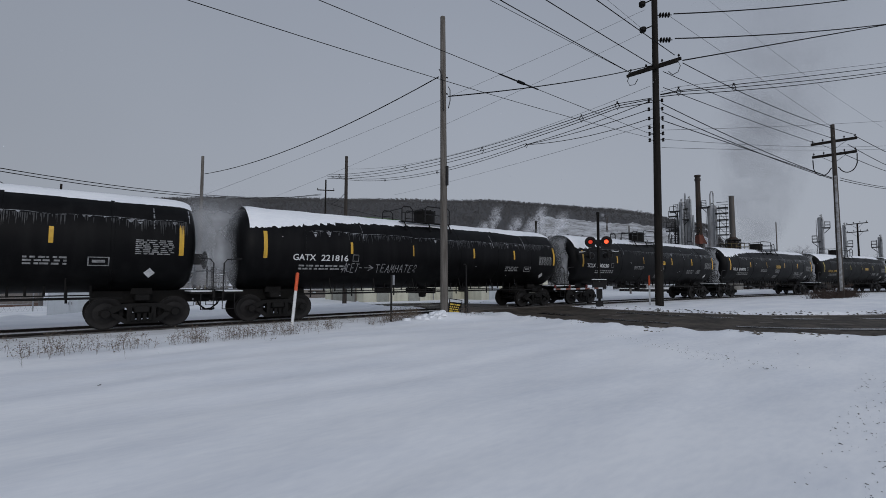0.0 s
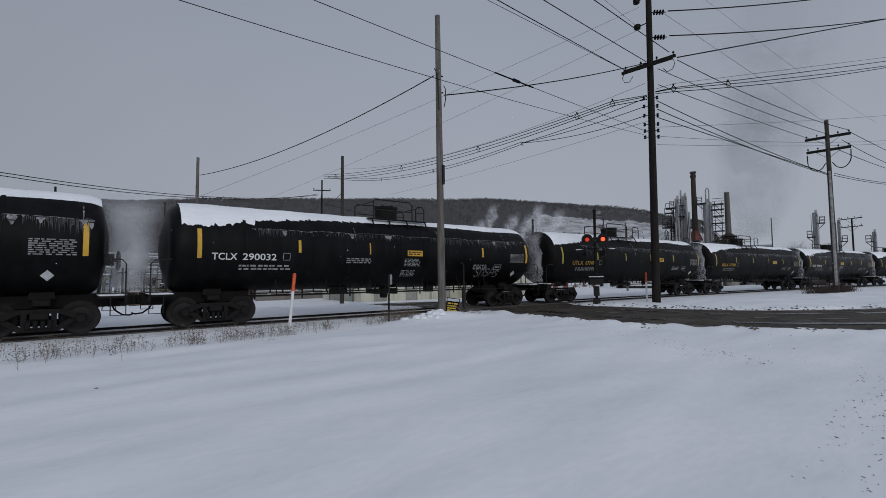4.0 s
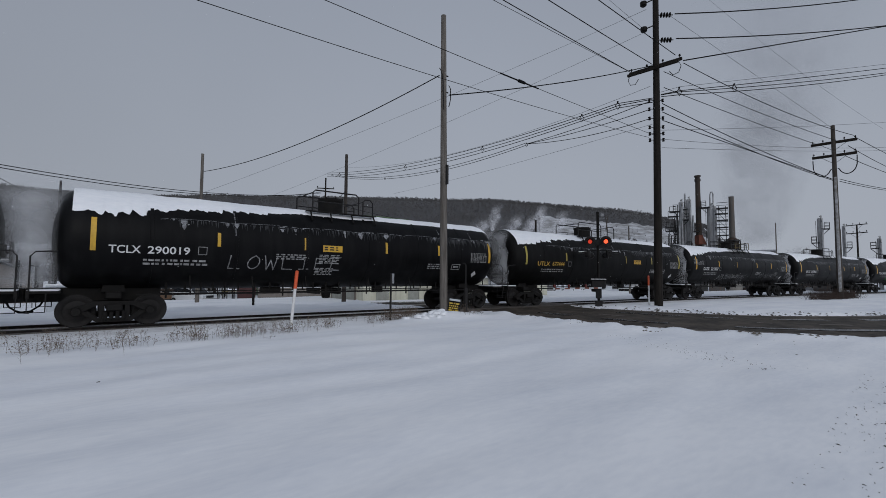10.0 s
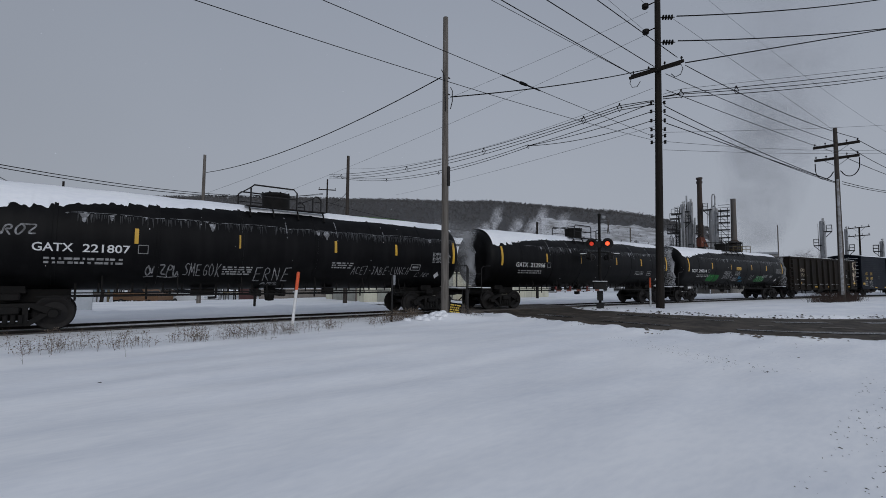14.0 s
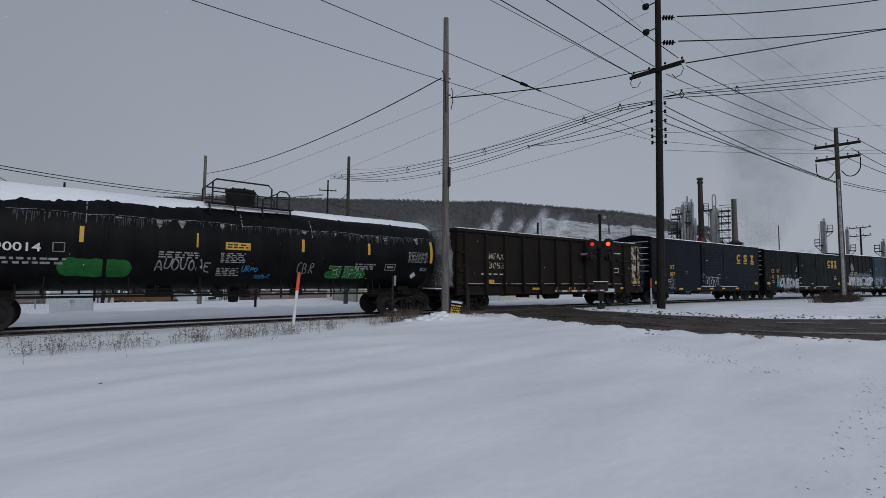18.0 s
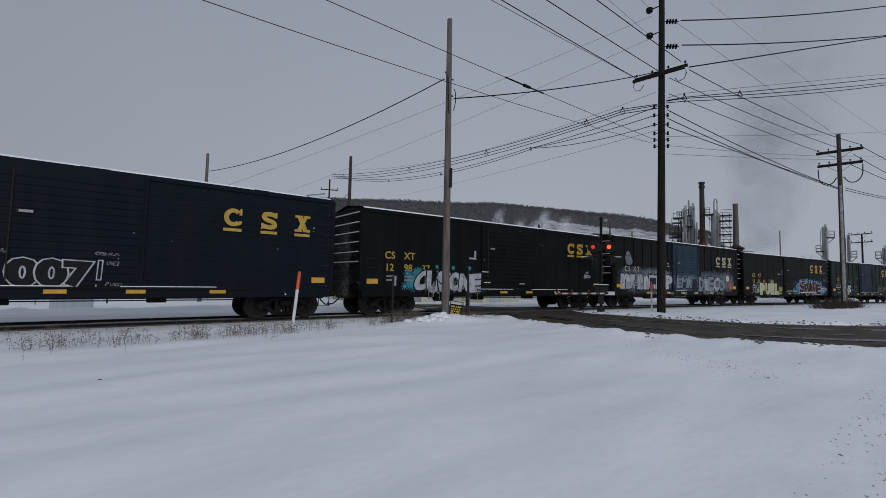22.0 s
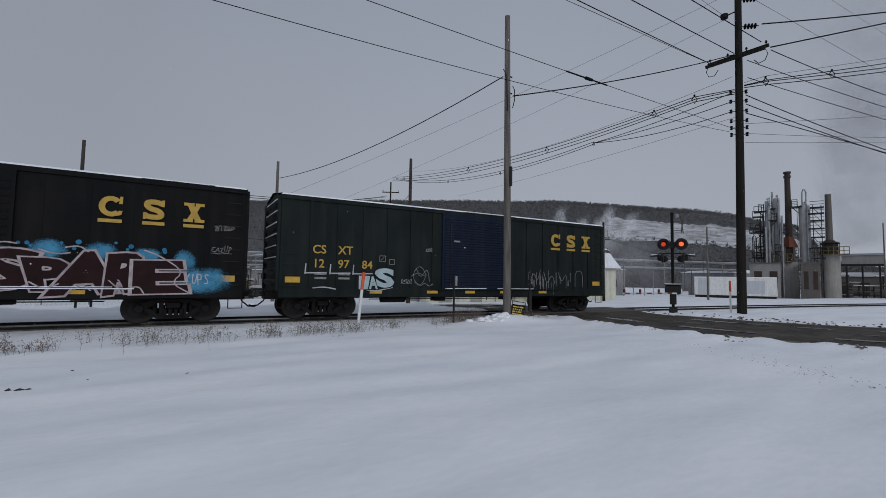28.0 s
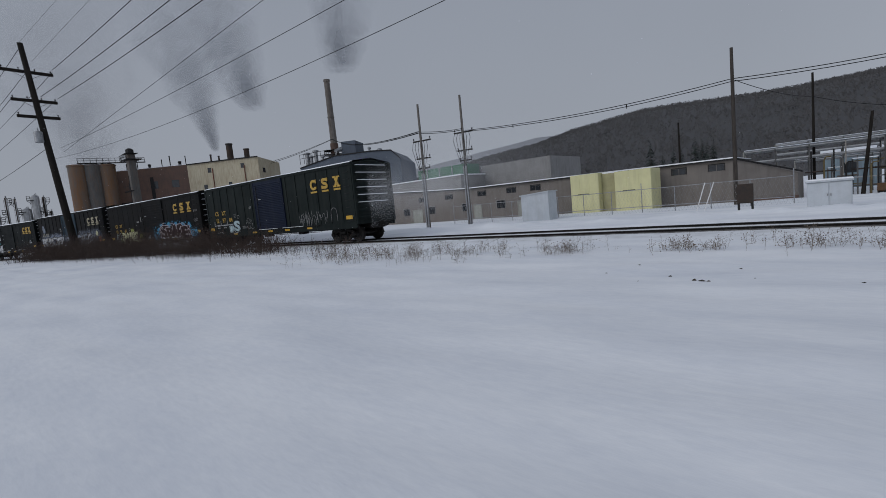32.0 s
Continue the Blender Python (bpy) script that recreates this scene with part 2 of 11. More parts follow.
def fog_paint(name, colour, strength, scale, solid=0.5):
    """Spray paint laid on thin: it covers in the middle of its sheet and fades, speckled, towards the edges."""
    m = surface(name, colour, tuple(c * 0.65 for c in colour), 0.65, scale=2.5, fine=30, amount=0.5, bump=0.02)
    n, l = m.node_tree.nodes, m.node_tree.links
    tc, mp = n.new("ShaderNodeTexCoord"), n.new("ShaderNodeMapping")
    mp.inputs["Location"].default_value, mp.inputs["Scale"].default_value = (-1, -1, 0), (2, 2, 0)
    l.new(tc.outputs["UV"], mp.inputs[0])
    sp, hi = n.new("ShaderNodeSeparateXYZ"), []
    l.new(mp.outputs[0], sp.inputs[0])
    for axis, power in (("X", 6.0), ("Y", 2.0)):
        ab, pw = n.new("ShaderNodeMath"), n.new("ShaderNodeMath")
        ab.operation, pw.operation = "ABSOLUTE", "POWER"
        pw.inputs[1].default_value = power if solid > 0.7 else 2.0
        l.new(sp.outputs[axis], ab.inputs[0])
        l.new(ab.outputs[0], pw.inputs[0])
        hi.append(pw.outputs[0])
    ns = n.new("ShaderNodeTexNoise")
    ns.inputs["Scale"].default_value, ns.inputs["Detail"].default_value, ns.inputs["Roughness"].default_value = scale, 5.0, 0.65
    l.new(tc.outputs["Object"], ns.inputs["Vector"])
    add, tot, rg = n.new("ShaderNodeMath"), n.new("ShaderNodeMath"), n.new("ShaderNodeMapRange")
    l.new(hi[0], add.inputs[0])
    l.new(hi[1], add.inputs[1])
    tot.operation = "MULTIPLY_ADD"
    tot.inputs[1].default_value = 0.9
    l.new(ns.outputs["Fac"], tot.inputs[0])
    l.new(add.outputs[0], tot.inputs[2])
    rg.interpolation_type = "SMOOTHSTEP"
    rg.inputs["From Min"].default_value, rg.inputs["From Max"].default_value = 1.42, 0.45
    rg.inputs["To Max"].default_value = strength
    l.new(tot.outputs[0], rg.inputs["Value"])
    l.new(rg.outputs[0], n["Principled BSDF"].inputs["Alpha"])
    return m


FOG_CYAN = fog_paint("thin_cyan_spray", (0.03, 0.27, 0.33), 0.85, 3.0)
FOG_BLUE = fog_paint("thin_blue_spray", (0.05, 0.27, 0.45), 0.9, 2.5)
FOG_PALE = fog_paint("thin_pale_spray", (0.17, 0.2, 0.26), 0.62, 0.9, 0.8)
FOG_LIME = fog_paint("thin_lime_spray", (0.3, 0.33, 0.08), 0.85, 2.5)
FOG_ORANGE = fog_paint("thin_orange_spray", (0.42, 0.13, 0.05), 0.8, 2.5)
CHALK = surface("chalk_scrawl", (0.3, 0.3, 0.31), (0.1, 0.1, 0.1), 0.8, scale=9, fine=60, amount=0.8, bump=0.02)
WOOD_GREY = surface("weathered_pole_wood", (0.17, 0.155, 0.14), (0.085, 0.075, 0.065), 0.85, spec=0.2, scale=2.2, fine=40, amount=0.6, bump=0.5, stretch=(4, 4, 0.35))
WOOD_WORN = surface("worn_pole_wood", (0.07, 0.06, 0.052), (0.04, 0.034, 0.03), 0.85, spec=0.2, scale=2.2, fine=40, amount=0.6, bump=0.5, stretch=(4, 4, 0.35))
WOOD_DARK = surface("creosoted_pole_wood", (0.011, 0.0095, 0.008), (0.024, 0.02, 0.017), 0.85, spec=0.15, scale=2.2, fine=40, amount=0.6, bump=0.5, stretch=(4, 4, 0.35))
CABLE = surface("black_cable", (0.006, 0.006, 0.0065), None, 0.7, spec=0.1, bump=0.0)
THIN_WIRE = surface("bare_wire", (0.06, 0.06, 0.062), None, 0.5, 0.4, bump=0.0)
PORCELAIN = surface("brown_porcelain", (0.008, 0.0065, 0.006), None, 0.6, bump=0.0, spec=0.15)
GALV = surface("galvanised_steel", (0.33, 0.34, 0.35), (0.2, 0.2, 0.21), 0.5, 0.6, scale=6, fine=50, bump=0.1)
DARK_METAL = surface("dark_painted_metal", (0.009, 0.009, 0.0095), (0.02, 0.018, 0.017), 0.55, 0.0, spec=0.25, scale=6, fine=50, bump=0.1)
RED_LIT = surface("lit_red_lens", (1.0, 0.1, 0.035), None, 0.3, bump=0.0, glow=1.5)
RED_DIM = surface("red_lens_fading", (0.5, 0.035, 0.015), None, 0.3, bump=0.0, glow=0.9)
RED_LENS = surface("red_lens_unlit", (0.12, 0.015, 0.012), None, 0.25, bump=0.0)
ORANGE = surface("orange_marker_sleeve", (0.72, 0.1, 0.025), (0.5, 0.07, 0.02), 0.5, scale=9, bump=0.05, grime=(0.2, 0.1, 0.08), grime_amount=0.3)
WHITE_PAINT = surface("white_paint", (0.74, 0.74, 0.74), (0.55, 0.54, 0.52), 0.55, scale=4, fine=40, amount=0.4, bump=0.06, grime=(0.35, 0.33, 0.3), grime_amount=0.4)
SIGN_YELLOW = surface("yellow_sign_paint", (0.6, 0.42, 0.05), None, 0.5, scale=9, bump=0.03)
STALK = surface("dry_weed_stalk", (0.09, 0.064, 0.048), (0.2, 0.16, 0.12), 0.9, scale=12, bump=0.0)
BRUSH = surface("dry_brush", (0.026, 0.016, 0.012), (0.08, 0.05, 0.037), 0.9, scale=2, bump=0.0)
CREAM_WALL = surface("cream_block_wall", (0.62, 0.61, 0.5), (0.5, 0.48, 0.38), 0.85, scale=0.8, fine=18, amount=0.5, bump=0.15, grime=(0.28, 0.26, 0.2), grime_amount=0.45)
# taupe, grey and rack steel colours are lightened to stand in for yard mist
WALL_BROWN = surface("taupe_block_wall", (0.19, 0.168, 0.15), (0.155, 0.137, 0.122), 0.85, scale=0.8, fine=18, bump=0.15, grime=(0.1, 0.09, 0.08), grime_amount=0.4)
WALL_GREY = surface("grey_block_wall", (0.26, 0.255, 0.25), (0.2, 0.195, 0.19), 0.85, scale=0.5, fine=18, bump=0.15, grime=(0.13, 0.125, 0.12), grime_amount=0.4)
RACK_STEEL = surface("misted_weathered_rack_steel", (0.12, 0.12, 0.122), (0.07, 0.066, 0.063), 0.7, scale=2, fine=20, amount=0.6, bump=0.1)
DOOR_GREY = surface("grey_green_door", (0.33, 0.34, 0.3), (0.25, 0.25, 0.22), 0.7, scale=2, fine=30, bump=0.1, grime=(0.18, 0.17, 0.15), grime_amount=0.4)
PANEL_YELLOW = surface("pale_yellow_sheet_metal", (0.63, 0.6, 0.33), (0.54, 0.51, 0.28), 0.6, scale=0.9, fine=20, amount=0.4, bump=0.06, grime=(0.4, 0.36, 0.22), grime_amount=0.35)
TANK_GREEN = surface("green_tank_paint", (0.08, 0.135, 0.066), (0.06, 0.105, 0.05), 0.65, scale=0.3, fine=6, amount=0.5, bump=0.05, grime=(0.05, 0.07, 0.035), grime_amount=0.6)
SILO_RUST = surface("rusted_silo", (0.1, 0.095, 0.09), (0.15, 0.08, 0.04), 0.85, scale=0.3, fine=4, amount=0.8, bump=0.15, stretch=(1, 1, 0.15), grime=(0.2, 0.1, 0.04), grime_amount=0.5)
BRICK_FAR = surface("old_brick_wall", (0.13, 0.075, 0.055), (0.09, 0.06, 0.05), 0.9, scale=0.6, fine=9, bump=0.1, grime=(0.05, 0.045, 0.04), grime_amount=0.4)
FACTORY_CREAM = surface("stained_cream_cladding", (0.48, 0.43, 0.31), (0.38, 0.32, 0.22), 0.8, scale=0.3, fine=7, amount=0.5, bump=0.1, grime=(0.2, 0.13, 0.08), grime_amount=0.55)
SLATE_BLUE = surface("blue_grey_cladding", (0.075, 0.095, 0.125), (0.06, 0.075, 0.1), 0.6, scale=0.3, fine=6, bump=0.06, grime=(0.05, 0.05, 0.055), grime_amount=0.4)
CONCRETE = surface("stained_concrete", (0.34, 0.33, 0.31), (0.24, 0.23, 0.21), 0.9, scale=0.5, fine=12, amount=0.5, bump=0.2, grime=(0.16, 0.14, 0.12), grime_amount=0.5)
STACK_DARK = surface("sooty_stack", (0.018, 0.016, 0.015), (0.05, 0.03, 0.02), 0.8, scale=0.6, fine=9, amount=0.6, bump=0.15)
COLUMN = surface("grey_process_column", (0.4, 0.405, 0.41), (0.26, 0.26, 0.265), 0.6, 0.1, scale=0.7, fine=14, amount=0.5, bump=0.06, grime=(0.14, 0.12, 0.105), grime_amount=0.5)
RUST_RED = surface("rust_red_primer", (0.17, 0.05, 0.03), (0.1, 0.04, 0.028), 0.8, scale=1.2, fine=12, bump=0.1)
PIPE = surface("lagged_pipe", (0.36, 0.37, 0.38), (0.22, 0.22, 0.22), 0.5, 0.4, scale=2, fine=12, bump=0.06)
CABINET = surface("pale_grey_cabinet_paint", (0.5, 0.53, 0.56), (0.42, 0.45, 0.48), 0.55, scale=1.5, fine=20, bump=0.04, grime=(0.3, 0.3, 0.3), grime_amount=0.3)
GLASS = surface("dark_window_glass", (0.02, 0.023, 0.027), None, 0.12, bump=0.0)
RUBBER = surface("tyre_rubber", (0.02, 0.02, 0.02), None, 0.85, bump=0.1)
CAR_WHITE = surface("white_car_paint", (0.66, 0.67, 0.68), None, 0.3, bump=0.0, amount=0.1)
CAR_TAN = surface("brown_truck_paint", (0.16, 0.085, 0.04), (0.1, 0.055, 0.03), 0.45, bump=0.02)
TREE_BARK = surface("bare_tree_bark", (0.06, 0.05, 0.045), (0.1, 0.085, 0.075), 0.9, scale=3, bump=0.2)
# distance haze is mixed into the greys of woods and hill
WOODS = surface("hazed_winter_woods", (0.094, 0.091, 0.092), (0.12, 0.118, 0.12), 0.95, scale=0.03, fine=0.4, amount=0.5, bump=0.0)
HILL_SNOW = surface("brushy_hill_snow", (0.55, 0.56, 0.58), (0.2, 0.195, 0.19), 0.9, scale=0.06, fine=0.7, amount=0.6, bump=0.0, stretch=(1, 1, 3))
HILL = surface("hazed_wooded_snow_hill", (0.06, 0.059, 0.061), (0.078, 0.077, 0.08), 0.95, scale=0.012, fine=0.2, amount=0.4, bump=0.0)
# the greyer second tone paints distance haze over the dark needles
CONIFER = surface("hazed_dark_conifer", (0.024, 0.034, 0.027), (0.055, 0.063, 0.06), 0.9, scale=1.5, bump=0.0)


def vapour(name, colour, strength, scale, thin=0.5):
    """Drifting vapour: opacity fades to the sides and the head of a plume, and is torn by noise."""
    m = bpy.data.materials.new(name)
    m.use_nodes = True
    n, l = m.node_tree.nodes, m.node_tree.links
    n.clear()

    def maths(op, a, b=None):
        q = n.new("ShaderNodeMath")
        q.operation = op
        for k, v in enumerate((a, b)):
            if v is None:
                continue
            if isinstance(v, (int, float)):
                q.inputs[k].default_value = v
            else:
                l.new(v, q.inputs[k])
        return q.outputs[0]

    tc, sp = n.new("ShaderNodeTexCoord"), n.new("ShaderNodeSeparateXYZ")
    l.new(tc.outputs["UV"], sp.inputs[0])
    ns = n.new("ShaderNodeTexNoise")
    ns.inputs["Scale"].default_value, ns.inputs["Detail"].default_value, ns.inputs["Distortion"].default_value = scale, 6.0, 0.6
    l.new(tc.outputs["Object"], ns.inputs["Vector"])
    side = maths("POWER", maths("MULTIPLY", maths("MULTIPLY", sp.outputs["X"], maths("SUBTRACT", 1.0, sp.outputs["X"])), 4.0), 1.6)
    ends = []
    for lo, hi in ((0.0, 0.05), (1.0, thin)):
        r = n.new("ShaderNodeMapRange")
        r.interpolation_type = "SMOOTHSTEP"
        r.inputs["From Min"].default_value, r.inputs["From Max"].default_value = lo, hi
        l.new(sp.outputs["Y"], r.inputs["Value"])
        ends.append(r.outputs[0])
    rg = n.new("ShaderNodeMapRange")
    rg.inputs["From Min"].default_value, rg.inputs["From Max"].default_value = 0.32, 0.68
    rg.inputs["To Max"].default_value = strength
    l.new(ns.outputs["Fac"], rg.inputs["Value"])
    alpha = maths("MULTIPLY", maths("MULTIPLY", side, rg.outputs[0]), maths("MULTIPLY", ends[0], ends[1]))
    d0, d1, tr = n.new("ShaderNodeBsdfDiffuse"), n.new("ShaderNodeBsdfTranslucent"), n.new("ShaderNodeBsdfTransparent")
    df = n.new("ShaderNodeMixShader")
    for q, d in enumerate((d0, d1)):
        d.inputs["Color"].default_value = (*colour, 1)
        l.new(d.outputs[0], df.inputs[1 + q])
    ms, mo = n.new("ShaderNodeMixShader"), n.new("ShaderNodeOutputMaterial")
    l.new(alpha, ms.inputs[0])
    l.new(tr.outputs[0], ms.inputs[1])
    l.new(df.outputs[0], ms.inputs[2])
    l.new(ms.outputs[0], mo.inputs[0])
    return m


# ---- building kit ----
class Shape:
    """Collects the faces of one mesh."""

    def __init__(self):
        self.v, self.f, self.cuts = [], [], []

    def add(self, verts, faces):
        k = len(self.v)
        self.cuts.append((k, len(self.f)))
        self.v += [tuple(p) for p in verts]
        self.f += [tuple(i + k for i in face) for face in faces]
        return self

    def box(self, x0, x1, y0, y1, z0, z1, c=0.0):
        """A box; c chamfers its upright and long edges."""
        if c <= 0:
            v = [(x, y, z) for z in (z0, z1) for y in (y0, y1) for x in (x0, x1)]
            return self.add(v, [(0, 2, 3, 1), (4, 5, 7, 6), (0, 1, 5, 4), (2, 6, 7, 3), (0, 4, 6, 2), (1, 3, 7, 5)])
        ring = [(x0 + c, y0), (x1 - c, y0), (x1, y0 + c), (x1, y1 - c), (x1 - c, y1), (x0 + c, y1), (x0, y1 - c), (x0, y0 + c)]
        inner = [(x0 + c, y0 + c), (x1 - c, y0 + c), (x1 - c, y0 + c), (x1 - c, y1 - c), (x1 - c, y1 - c), (x0 + c, y1 - c), (x0 + c, y1 - c), (x0 + c, y0 + c)]
        v = [(*p, z0) for p in inner] + [(*p, z0 + c) for p in ring] + [(*p, z1 - c) for p in ring] + [(*p, z1) for p in inner]
        f = [tuple(reversed(range(8))), tuple(range(24, 32))]
        for r in range(3):
            f += [(r * 8 + i, r * 8 + (i + 1) % 8, r * 8 + 8 + (i + 1) % 8, r * 8 + 8 + i) for i in range(8)]
        return self.add(v, f)

    def tube(self, a, b, r, r2=None, n=8, caps=True):
        """A straight round bar from a to b."""
        a, b = Vector(a), Vector(b)
        r2 = r if r2 is None else r2
        d = (b - a).normalized()
        side = d.cross(Vector((0, 0, 1)) if abs(d.z) < 0.9 else Vector((1, 0, 0))).normalized()
        up = side.cross(d)
        v = []
        for p, q in ((a, r), (b, r2)):
            v += [p + (side * math.cos(6.28319 * i / n) + up * math.sin(6.28319 * i / n)) * q for i in range(n)]
        f = [(i, (i + 1) % n, n + (i + 1) % n, n + i) for i in range(n)]
        if caps:
            f += [tuple(reversed(range(n))), tuple(range(n, 2 * n))]
        return self.add(v, f)

    def path(self, points, r, n=6):
        """A bent bar or wire through the points."""
        pts = [Vector(p) for p in points]
        v, f = [], []
        for i, p in enumerate(pts):
            d = (pts[min(i + 1, len(pts) - 1)] - pts[max(i - 1, 0)]).normalized()
            side = d.cross(Vector((0, 0, 1)) if abs(d.z) < 0.95 else Vector((0, 1, 0))).normalized()
            up = side.cross(d)
            v += [p + (side * math.cos(6.28319 * k / n) + up * math.sin(6.28319 * k / n)) * r for k in range(n)]
        for i in range(len(pts) - 1):
            f += [(i * n + k, i * n + (k + 1) % n, i * n + n + (k + 1) % n, i * n + n + k) for k in range(n)]
        f += [tuple(reversed(range(n))), tuple(range(len(pts) * n - n, len(pts) * n))]
        return self.add(v, f)

    def lathe(self, profile, n=32, axis="x", at=(0, 0, 0)):
        """Turns (distance along, radius) pairs about an axis."""
        v, f = [], []
        for h, r in profile:
            for i in range(n):
                c, s = r * math.cos(6.28319 * i / n), r * math.sin(6.28319 * i / n)
                p = {"x": (h, c, s), "y": (c, h, s), "z": (c, s, h)}[axis]
                v.append((p[0] + at[0], p[1] + at[1], p[2] + at[2]))
        for j in range(len(profile) - 1):
            f += [(j * n + i, j * n + (i + 1) % n, j * n + n + (i + 1) % n, j * n + n + i) for i in range(n)]
        f += [tuple(reversed(range(n))), tuple(range(len(profile) * n - n, len(profile) * n))]
        if axis == "y":
            f = [tuple(reversed(q)) for q in f]
        return self.add(v, f)

    def slab(self, outline, y0, y1):
        """An outline in x and z, given thickness in y."""
        n = len(outline)
        v = [(x, y0, z) for x, z in outline] + [(x, y1, z) for x, z in outline]
        return self.add(v, [tuple(range(n)), tuple(reversed(range(n, 2 * n)))] + [(i, n + i, n + (i + 1) % n, (i + 1) % n) for i in range(n)])

    def prism(self, outline, x0, x1):
        """An outline in y and z, given length in x."""
        n = len(outline)
        v = [(x0, y, z) for y, z in outline] + [(x1, y, z) for y, z in outline]
        return self.add(v, [tuple(reversed(range(n))), tuple(range(n, 2 * n))] + [(i, (i + 1) % n, n + (i + 1) % n, n + i) for i in range(n)])

    def mesh(self, name, smooth=35):
        me = bpy.data.meshes.new(name)
        me.from_pydata(self.v, [], self.f)
        bm = bmesh.new()
        bm.from_mesh(me)
        bmesh.ops.recalc_face_normals(bm, faces=bm.faces)
        bm.to_mesh(me)
        bm.free()
        if smooth:
            me.shade_smooth()
            me.set_sharp_from_angle(angle=radians(smooth))
        return me


def part(name, shape, material, parent=None, label="", at=None, smooth=35):
    """Links a shape as one mesh object, under a thing or a part where one is given."""
    me = shape.mesh(name, smooth) if isinstance(shape, Shape) else shape
    if not me.materials:
        me.materials.append(material)
    ob = new(name, me)
    if parent:
        ob.parent = parent
    if at is not None:
        ob.matrix_basis = at if isinstance(at, Matrix) else Matrix.Translation(at)
    if label:
        tagged(ob, label)
    return ob


def parts(name, shape, material, parent, label="", smooth=0):
    """Links each primitive of a shape as a mesh object of its own."""
    for (v0, f0), (v1, f1) in zip(shape.cuts, shape.cuts[1:] + [(len(shape.v), len(shape.f))]):
        piece = Shape()
        piece.v, piece.f = shape.v[v0:v1], [tuple(i - v0 for i in f) for f in shape.f[f0:f1]]
        part(name, piece, material, parent, label, smooth=smooth)


def thing(name, label, category, at=None, group="", kind=""):
    ob = tagged(new(name), label, category, group, kind)
    ob.empty_display_size = 0.3
    if at is not None:
        ob.matrix_basis = at if isinstance(at, Matrix) else Matrix.Translation(at)
    return ob


letter_meshes = {}


def lettering(text, size, material, parent, x, y, z, name="lettering", spacing=1.0, width=None, slant=0.0, bold=0.012):
    """Painted letters facing -y, with their lower left corner at x, z."""
    key = (text, size, material.name, spacing, width)
    if key not in letter_meshes:
        cu = bpy.data.curves.new("letters", "FONT")
        cu.body, cu.size, cu.space_character, cu.extrude, cu.resolution_u = text, size, spacing, 0.002, 3
        cu.offset = size * bold
        tmp = bpy.data.objects.new("letters", cu)
        scene.collection.objects.link(tmp)
        me = bpy.data.meshes.new_from_object(tmp.evaluated_get(bpy.context.evaluated_depsgraph_get()))
        bpy.data.objects.remove(tmp)
        bpy.data.curves.remove(cu)
        me.materials.clear()
        me.materials.append(material)
        if width:
            span = max(v.co.x for v in me.vertices)
            for v in me.vertices:
                v.co.x *= width / span
        letter_meshes[key] = me
    ob = new(name, letter_meshes[key])
    ob.parent = parent
    ob.matrix_basis = pose(x, y, z, 90 - slant, 0, 0)
    return ob


def smoothstep(a, b, x):
    t = min(1.0, max(0.0, (x - a) / (b - a)))
    return t * t * (3 - 2 * t)


# ---- ground, road, railway ----
TRACK_Y, RAIL_Z = 17.6, 0.08
ROAD_LINE = [(13.6, 27.0), (16.4, 22.2), (18.3, 17.6), (18.2, 12.5), (18.3, 8.5), (20.2, 4.6), (24.5, 1.4), (31.0, -1.2), (42.0, -3.2), (60.0, -5.0)]
ROAD_HALF = [2.2, 2.6, 2.9, 3.5, 4.0, 3.9, 3.6, 3.5, 3.5, 3.5]


def road_samples():
    pts = []
    for i in range(len(ROAD_LINE) - 1):
        p0, p1 = Vector(ROAD_LINE[max(i - 1, 0)]), Vector(ROAD_LINE[i])
        p2, p3 = Vector(ROAD_LINE[i + 1]), Vector(ROAD_LINE[min(i + 2, len(ROAD_LINE) - 1)])
        for k in range(10):
            t = k / 10
            p = 0.5 * ((2 * p1) + (p2 - p0) * t + (2 * p0 - 5 * p1 + 4 * p2 - p3) * t * t + (3 * p1 - p0 - 3 * p2 + p3) * t ** 3)
            pts.append((p.x, p.y, ROAD_HALF[i] * (1 - t) + ROAD_HALF[i + 1] * t))
    return pts


ROAD_PTS = np.array(road_samples())


# the railway curves gently round the viewer
BEND, APEX_X = 388.0, -1.0
BEND_Y = TRACK_Y - BEND


def on_track(s, off=0.0, z=0.0):
    """A point s metres along the curve from x = 0, off metres outside its middle line."""
    t = (s - APEX_X) / BEND
    return APEX_X + (BEND + off) * math.sin(t), BEND_Y + (BEND + off) * math.cos(t), z


def track_turn(s):
    return -math.degrees((s - APEX_X) / BEND)


def from_track(x, y):
    """Distance from the track's middle line, negative on the viewer's side."""
    return math.hypot(x - APEX_X, y - BEND_Y) - BEND


def sweep(profile, s0, s1, step=2.0, rough=0.0):
    """A profile of (offset, height) pairs carried along the track."""
    s, n, m = Shape(), int((s1 - s0) / step), len(profile)
    for i in range(n + 1):
        q = s0 + (s1 - s0) * i / n
        for a, z in profile:
            w = rough * noise.noise((q * 0.9, a, 2)) if rough else 0.0
            s.v.append(on_track(q, a + w * 3 * (abs(a) > 2), z + w * 0.3))
    s.f = [(i * m + k, i * m + (k + 1) % m, (i + 1) * m + (k + 1) % m, (i + 1) * m + k) for i in range(n) for k in range(m)]
    s.f += [tuple(range(m)), tuple(reversed(range(n * m, n * m + m)))]
    return s


def drop(y):
    return -0.33 * smoothstep(21, 30, y) - 0.92 * smoothstep(38, 64, y) - 0.3 * smoothstep(64, 110, y)


